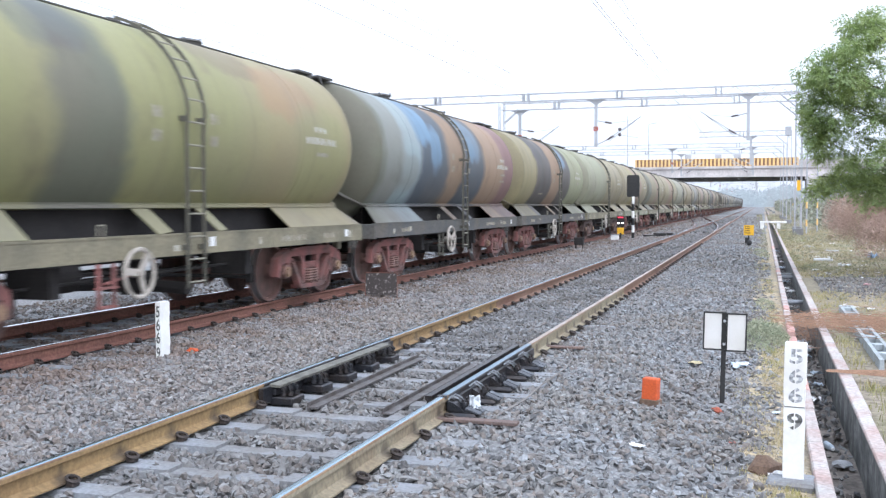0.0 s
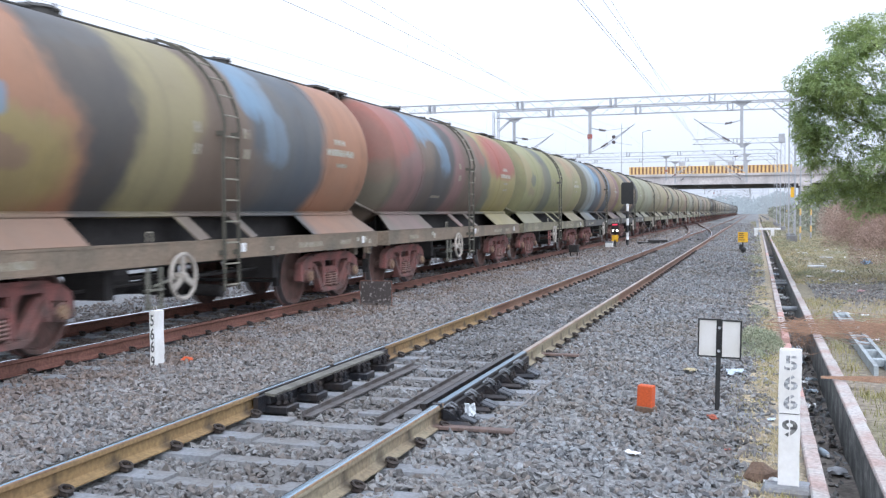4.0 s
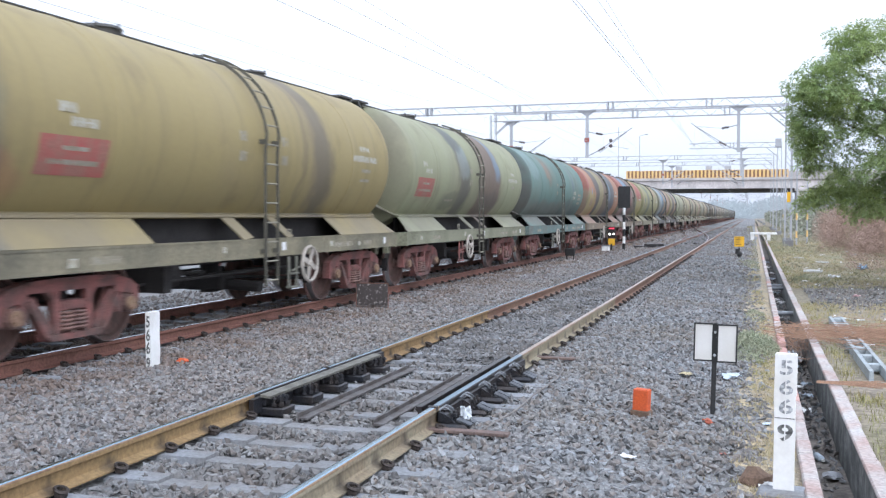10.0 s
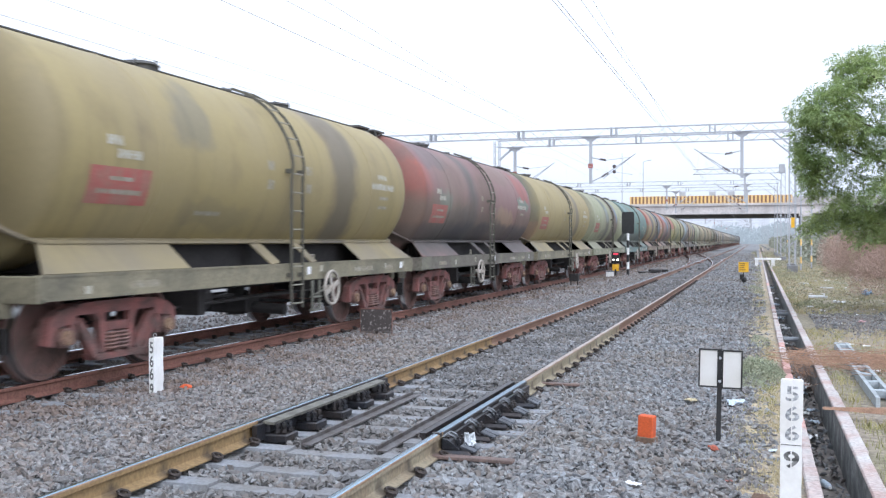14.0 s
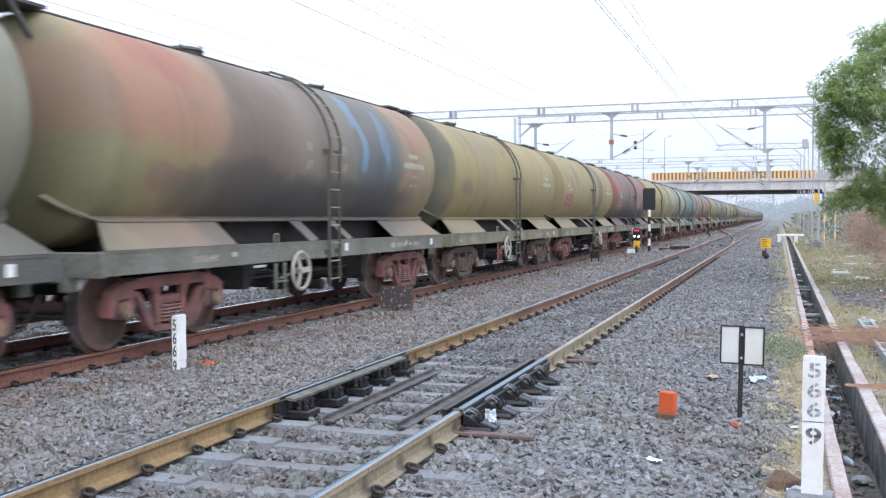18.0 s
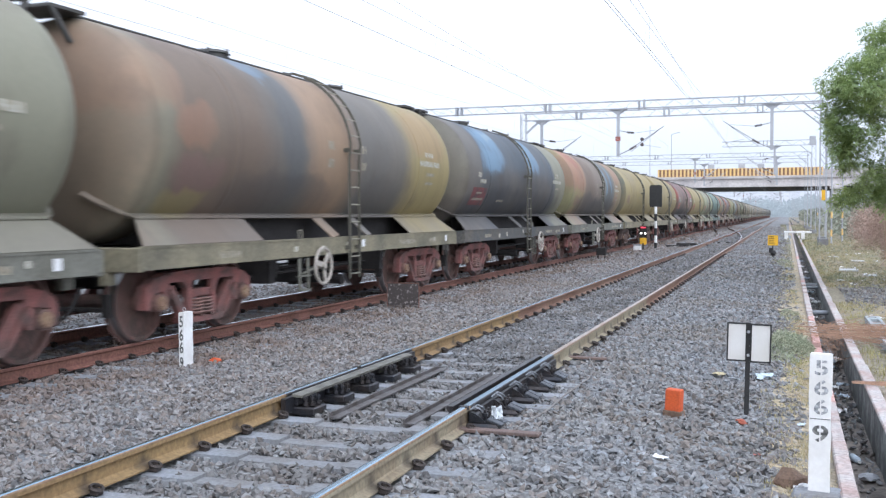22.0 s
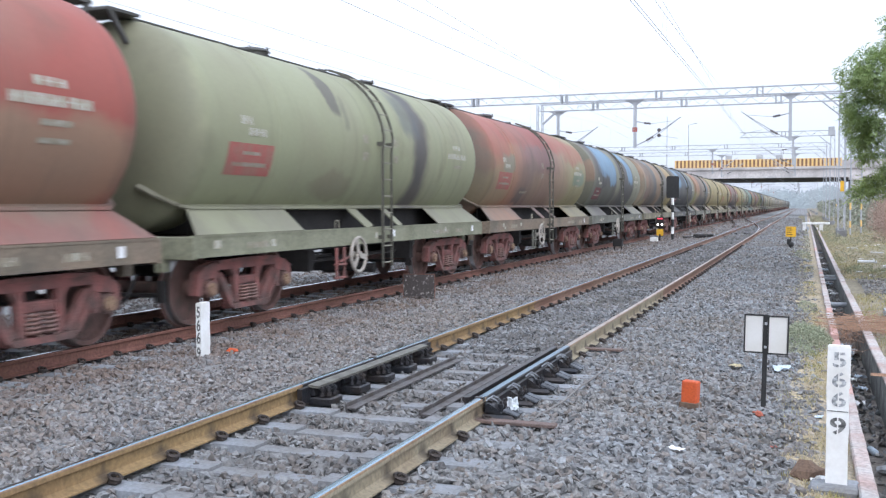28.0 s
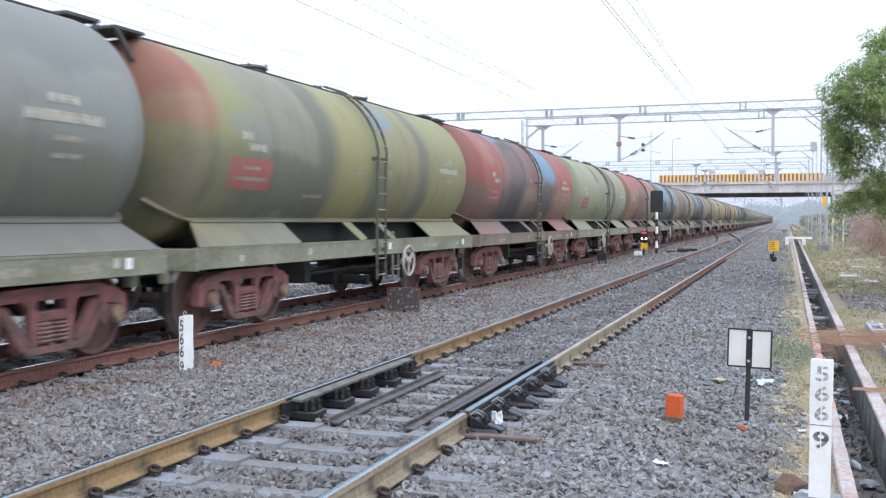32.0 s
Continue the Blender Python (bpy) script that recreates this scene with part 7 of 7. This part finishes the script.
def build_tree():
    rng = np.random.default_rng(21)
    t = thing("tree", pose(5.4, 28.0, -0.42), "leafy green neem tree beside the drain", "tree")
    bm = bmesh.new()
    pts = [((0, 0, 0), 0.24), ((0.05, 0.03, 0.8), 0.20), ((-0.05, 0.0, 1.6), 0.17), ((-0.12, 0.05, 2.4), 0.14)]
    for (a, ra), (b, rb) in zip(pts, pts[1:]):
        rod(bm, a, b, ra, 10, rb)
    part("trunk", bm, M["bark"], t)
    def edge(z):   # how near the line the close leaves reach at each height
        return float(np.interp(z, [1.4, 1.8, 2.2, 2.55, 3.0, 3.35, 3.8, 4.4, 5.0, 5.5, 5.9, 6.3, 6.9, 7.2], [2.75, 2.3, 1.85, 2.2, 2.25, 1.45, 1.55, 1.6, 1.4, 1.7, 2.35, 2.6, 2.9, 3.6])) - 5.4
    pads = []
    for step in range(9000):
        z = 1.78 + (step * 0.61803 % 1.0) * 5.0
        x0 = edge(z)
        x = x0 + 0.34 + (4.4 - x0) * rng.random() ** 1.2
        y = rng.uniform(-1.9, 2.3) * (1 - 0.25 * abs(z - 3.9) / 3)
        rad = min(rng.uniform(0.34, 0.66), 0.34 + 0.5 * (x - x0))
        if len(pads) < 235 and all((x - p[0]) ** 2 + (y - p[1]) ** 2 + 3.6 * (z - p[2]) ** 2 > (0.46 * (rad + p[3])) ** 2 for p in pads):
            pads.append((x, y, z, rad))
    for _ in range(30):   # loose sprigs that make the outline ragged
        z = rng.uniform(1.6, 6.7)
        pads.append((edge(z) + rng.uniform(-0.1, 0.3), rng.uniform(-1.0, 1.0), z, rng.uniform(0.14, 0.24)))
    for z0, far, n in ((5.15, 0.42, 9), (4.6, 0.45, 7), (3.9, 0.42, 6), (3.2, 0.42, 6), (2.35, 0.85, 9), (6.45, 0.5, 6)):   # drooping sprays past it
        for _ in range(n):
            u = rng.random()
            z = z0 + rng.normal(0, 0.16) - 0.15 * u
            pads.append((edge(z0) - far * u, rng.uniform(-0.7, 0.7), z, rng.uniform(0.12, 0.2)))
    rows = []
    for i, (x, y, z, rad) in enumerate(pads):
        c = np.array([x, y, z + 0.30])
        a = np.array([-0.1, 0.03, min(2.5, max(1.4, z * 0.45))])
        if i % 3 == 0 and rad > 0.3:   # limb from the trunk, bending up to its pad of leaves
            bm = bmesh.new()
            p, r, ln = a, 0.06, np.linalg.norm(c - a)
            for k in range(1, 6):
                f = k / 5
                q = a + (c - a) * f + np.array([0, 0, 0.12 * ln * math.sin(math.pi * f)]) + rng.normal(0, 0.07, 3) * (k < 5)
                rod(bm, p, q, r, 6, r * 0.7)
                p, r = q, r * 0.7
            part("limb", bm, M["bark"], t)
        n = int(230 * rad ** 2) + 14
        for _ in range(n):
            u, an = math.sqrt(rng.random()), rng.uniform(0, 2 * math.pi)
            out = np.array([math.cos(an), math.sin(an), 0])
            o = c + out * rad * u * rng.uniform(0.8, 1.15) + np.array([0, 0, 0.42 * rad * (1 - u * u) - 0.12 * rad + rng.normal(0, 0.11)])
            ax = out * (0.35 + 0.8 * u) + rng.normal(0, 0.45, 3) + np.array([0, 0, 0.35 - 1.0 * u])
            ax /= np.linalg.norm(ax)
            sd = np.cross(ax, rng.normal(0, 0.35, 3) + np.array([0, 0, 1.0]))
            sd /= np.linalg.norm(sd)
            up = np.cross(sd, ax)
            for k in range(5):
                for s in (-1, 1):
                    b = o + ax * 0.06 * k
                    tip = b + (sd * s * 0.8 + ax * 0.55 + up * rng.normal(-0.2, 0.25)) * rng.uniform(0.09, 0.14)
                    w = ax * 0.022
                    m = (b + tip) / 2
                    rows.append((b, m + w, tip, m - w))
    v = np.array(rows).reshape(-1, 3)
    ob = mesh_from_arrays("crown", v, np.arange(len(v)).reshape(-1, 4), leaf_material())
    ob.parent = t


def leaf_material():
    m = mat("neem_leaf", (0.215, 0.30, 0.135), 0.5, var=0.25, scale=0.9, fine=5, second=(0.29, 0.33, 0.12), bump=0)
    b = m.node_tree.nodes["Principled BSDF"]
    n, l = m.node_tree.nodes, m.node_tree.links
    geo, var, mul = n.new("ShaderNodeNewGeometry"), n.new("ShaderNodeMapRange"), n.new("ShaderNodeMix")
    var.inputs[3].default_value, var.inputs[4].default_value = 0.55, 1.45
    mul.data_type, mul.blend_type, mul.inputs[0].default_value = "RGBA", "MULTIPLY", 1.0
    l.new(geo.outputs["Random Per Island"], var.inputs[0])
    l.new(b.inputs["Base Color"].links[0].from_socket, mul.inputs[6])
    l.new(var.outputs[0], mul.inputs[7])
    l.new(mul.outputs[2], b.inputs["Base Color"])
    tr = n.new("ShaderNodeBsdfTranslucent")
    tr.inputs["Color"].default_value = (0.34, 0.43, 0.15, 1)
    mx = n.new("ShaderNodeMixShader")
    mx.inputs[0].default_value = 0.42
    l.new(b.outputs[0], mx.inputs[1])
    l.new(tr.outputs[0], mx.inputs[2])
    l.new(mx.outputs[0], n["Material Output"].inputs["Surface"])
    return m


build_tree()


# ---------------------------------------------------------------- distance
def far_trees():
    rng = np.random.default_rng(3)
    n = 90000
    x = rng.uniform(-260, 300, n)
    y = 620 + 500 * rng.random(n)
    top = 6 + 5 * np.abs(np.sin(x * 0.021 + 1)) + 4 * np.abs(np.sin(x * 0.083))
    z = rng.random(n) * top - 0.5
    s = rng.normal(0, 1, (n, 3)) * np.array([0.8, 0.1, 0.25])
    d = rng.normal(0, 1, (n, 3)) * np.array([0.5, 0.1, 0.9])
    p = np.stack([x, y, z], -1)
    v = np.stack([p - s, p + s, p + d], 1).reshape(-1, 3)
    tagged(mesh_from_arrays("far_trees", v, np.arange(len(v)).reshape(-1, 3), M["hill"]), "line of far trees with blue-grey haze in their colour", "trees", kind="stuff")
    for x, y, h in ((3.02, 70.0, 6.5), (3.9, 74.0, 5.2), (4.6, 150.0, 8.0)):
        p = thing("marker_pole", pose(x, y, -0.45), "thin grey pole with yellow bands beside the line", "pole", "poles beside the line")
        bm = bmesh.new()
        rod(bm, (0, 0, 0), (0, 0, h), 0.055, 8)
        part("shaft", bm, M["galv"], p)
        for z in (0.55, 1.75):
            bm = bmesh.new()
            rod(bm, (0, 0, z), (0, 0, z + 0.45), 0.06, 8)
            part("band", bm, M["parapet"], p)


far_trees()


# ---------------------------------------------------------------- litter
def crumple(name, m, w, h, material, label, cat, seed, rough=0.35):
    rng = np.random.default_rng(seed)
    bm = bmesh.new()
    bmesh.ops.create_grid(bm, x_segments=7, y_segments=6, size=0.5)
    for v in bm.verts:
        c = Vector((v.co.x * 3, v.co.y * 3, seed * 3.1))
        v.co.x = v.co.x * w + 0.12 * w * noise.noise(c + Vector((9, 0, 0)))
        v.co.y = v.co.y * h + 0.12 * h * noise.noise(c + Vector((0, 9, 0)))
        v.co.z = rough * min(w, h) * (0.6 + noise.noise(c * 1.3)) + 0.2 * rough * min(w, h) * noise.noise(c * 4)
    bmesh.ops.solidify(bm, geom=bm.faces[:], thickness=0.002)
    return tagged(place(part(name, bm, material), m), label, cat)


crumple("paper_scrap", pose(-0.87, 7.41, -0.25, 0, 0, -35), 0.13, 0.07, M["plastic_white"], "torn white paper scrap on the ballast", "litter", 1)
crumple("rag", pose(-2.27, 7.84, -0.095, 58, 0, 25), 0.085, 0.125, mat("rag_cloth", (0.55, 0.58, 0.60), 0.9, var=0.15, scale=20), "white rag caught on the rail joint", "litter", 2, 0.95)
crumple("plastic_bag", pose(-0.18, 11.66, -0.30, 0, 0, 20), 0.22, 0.15, M["plastic_blue"], "crumpled pale blue plastic bag on the ballast", "litter", 3, 0.5)
crumple("plastic_scrap", pose(0.13, 7.17, -0.33, 0, 0, 10), 0.12, 0.08, M["plastic_white"], "white plastic scrap beside the post", "litter", 4, 0.6)
crumple("plastic_scrap", pose(0.17, 9.4, -0.34, 0, 0, 80), 0.12, 0.06, M["plastic_blue"], "bluish plastic scrap in dry grass", "litter", 5)
crumple("cardboard_scrap", pose(-0.68, 11.5, -0.24, 8, 0, 60), 0.16, 0.10, mat("card", (0.42, 0.36, 0.22), 0.9), "tan cardboard scrap on the ballast", "litter", 6, 0.15)
crumple("wrapper", pose(-0.18, 7.85, -0.28, 0, 0, 0), 0.05, 0.035, M["red_mark"], "small red wrapper on the ballast", "litter", 7, 0.5)
for k, (x, y) in enumerate(((0.66, 12.4), (0.72, 13.4), (0.63, 14.0), (0.76, 14.3), (0.62, 15.2), (0.70, 15.9), (0.68, 23.5), (0.72, 24.6))):
    crumple("plastic_bag", pose(x, y, -0.77, 0, 0, 40 * k), 0.13, 0.17, M["plastic_blue" if k % 2 else "plastic_white"], "dirty plastic bag lying in the drain", "litter", 20 + k, 0.4)


for k, y in enumerate((16.2, 16.5, 16.8, 17.2, 27.2, 28.1, 30.6, 31.5, 33.2, 37.4, 41.0, 45.4, 50.6)):
    crumple("plastic_bag", pose(0.63 + 0.07 * math.sin(k * 2.1) + SLANT * y, y, -0.75, 0, 0, 53 * k), 0.17, 0.22, M["plastic_white" if k % 3 else "plastic_blue"], "dirty plastic bag lying in the drain", "litter", 60 + k, 0.5)


def lump(name, m, r, flat, material, label, cat, seed):
    bm = bmesh.new()
    bmesh.ops.create_icosphere(bm, subdivisions=2, radius=r)
    for v in bm.verts:
        v.co *= 1 + 0.45 * noise.noise(v.co / r * 1.4 + Vector((seed, 0, 0))) + 0.07 * noise.noise(v.co / r * 5)
        v.co.z *= flat
    return tagged(place(part(name, bm, material), m), label, cat)


M["brick"] = mat("brick", (0.36, 0.10, 0.06), 0.9, var=0.25)
lump("brown_rock", pose(0.06, 7.25, -0.31), 0.115, 0.8, M["brown_rock"], "large brown rock beside the kilometre post", "rock", 4)
lump("brick_piece", pose(-0.34, 9.12, -0.29, 0, 30, 30), 0.05, 0.6, M["brick"], "broken piece of orange brick on the ballast", "brick", 8)
lump("brick_piece", pose(-6.66, 10.45, -0.205, 0, 0, 30), 0.07, 0.6, M["orange"], "broken orange brick on the ballast between the tracks", "brick", 2)


def bottle_and_shoe():
    b = thing("plastic_bottle", pose(0.66, 9.9, -0.73, 90, 0, 15), "clear bluish plastic bottle lying in the drain", "bottle")
    bm = bmesh.new()
    rod(bm, (0, 0, -0.09), (0, 0, 0.05), 0.034, 14)
    rod(bm, (0, 0, 0.05), (0, 0, 0.09), 0.034, 14, 0.013)
    part("body", bm, M["plastic_blue"], b)
    bm = bmesh.new()
    rod(bm, (0, 0, 0.09), (0, 0, 0.11), 0.015, 10)
    part("cap", bm, M["plastic_white"], b)
    lump("grey_shoe", pose(0.73, 9.3, -0.74, 0, 0, -50), 0.085, 0.35, M["galv"], "old grey shoe lying in the drain", "shoe", 6)


bottle_and_shoe()


def far_litter():
    rng = np.random.default_rng(31)
    V = []
    for i in range(110):
        y = 14 + 45 * rng.random()
        x = rng.uniform(1.3, 1.5 + 0.14 * y)
        c = np.array([x, y, -0.37])
        for k in range(2):
            a = rng.normal(0, 1, (4, 3)) * np.array([0.07, 0.07, 0.02]) * rng.uniform(0.4, 1.1)
            V.append(c + a[np.argsort(np.arctan2(a[:, 1], a[:, 0]))])
    v = np.array(V).reshape(-1, 3)
    tagged(mesh_from_arrays("litter", v, np.arange(len(v)).reshape(-1, 4), M["plastic_white"]), "scattered pale plastic and paper litter", "litter", kind="stuff")


far_litter()


# ---------------------------------------------------------------- rubbish on the field
def field_rubbish():
    for x, y, ln, name, label in ((2.16, 48.0, 0.5, "broken_kerb_stone", "pale broken kerb stone in dry weeds"), (2.91, 43.7, 0.5, "broken_kerb_stone", "pale broken kerb stone in dry weeds"), (2.13, 36.3, 0.62, "concrete_pipe_piece", "short piece of pale concrete pipe on the field")):
        bm = bmesh.new()
        if "pipe" in name:
            rod(bm, (-ln / 2, 0, 0.055), (ln / 2, 0.05, 0.055), 0.06, 14, 0.058)
        else:
            box(bm, -ln / 2, ln / 2, -0.07, 0.07, -0.02, 0.075, 0.012)
        tagged(place(part(name, bm, M["kerb_pale"]), pose(x, y, -0.41, 0, 0, random.uniform(-12, 12))), label, "rubble")
    crumple("plastic_sack", pose(3.91, 38.2, -0.38, 0, 0, 20), 0.36, 0.30, mat("sack_blue", (0.30, 0.43, 0.58), 0.6, var=0.15), "crumpled blue plastic sack on the field", "litter", 41, 0.6)
    crumple("plastic_sack", pose(2.56, 32.9, -0.38, 0, 0, -15), 0.36, 0.22, M["plastic_white"], "crumpled white plastic sack on the field", "litter", 42, 0.5)
    crumple("plastic_sack", pose(1.59, 30.7, -0.39, 0, 0, 35), 0.18, 0.14, M["plastic_white"], "small white plastic bag on dry grass", "litter", 43, 0.5)
    crumple("plastic_sack", pose(4.82, 51.0, -0.38, 0, 0, 60), 0.28, 0.24, M["plastic_white"], "pale plastic sack lying before the scrub", "litter", 44, 0.6)
    crumple("plastic_scrap", pose(2.39, 24.4, -0.30, 0, 0, 10), 0.16, 0.10, mat("faded_pink", (0.62, 0.40, 0.42), 0.6, var=0.15), "faded pink plastic scrap on grey gravel", "litter", 45, 0.5)
    crumple("plastic_scrap", pose(1.98, 19.5, -0.37, 0, 0, -20), 0.13, 0.07, M["plastic_white"], "white plastic scrap in dry grass", "litter", 46, 0.5)


M["kerb_pale"] = mat("kerb_pale", (0.55, 0.56, 0.57), 0.85, var=0.15, scale=4, second=(0.5, 0.5, 0.5))
field_rubbish()


# ---------------------------------------------------------------- what moves
def motions():
    ts = [float(t) for t in range(0, 33, 2)]
    for k, w in wagons.items():
        walk(w, [(t, pose(TRAIN_X, train_at(t) - PITCH * k, 0)) for t in ts])
    walk(loco, [(t, pose(TRAIN_X, train_at(t) - PITCH * FIRST + 16.2, 0)) for t in ts])
    fine = [i / 10 for i in range(321)]
    spin = [(t, math.degrees((train_at(0) - train_at(t)) / 0.5)) for t in fine]
    for k, w in wagons.items():
        if k < -4:
            continue
        for bogie in w.children:
            for ws in bogie.children:
                if ws.name.startswith("wheelset"):
                    at = ws.matrix_basis.translation.copy()
                    walk(ws, [(t, pose(*at, a % 360, 0, 0)) for t, a in spin])


motions()
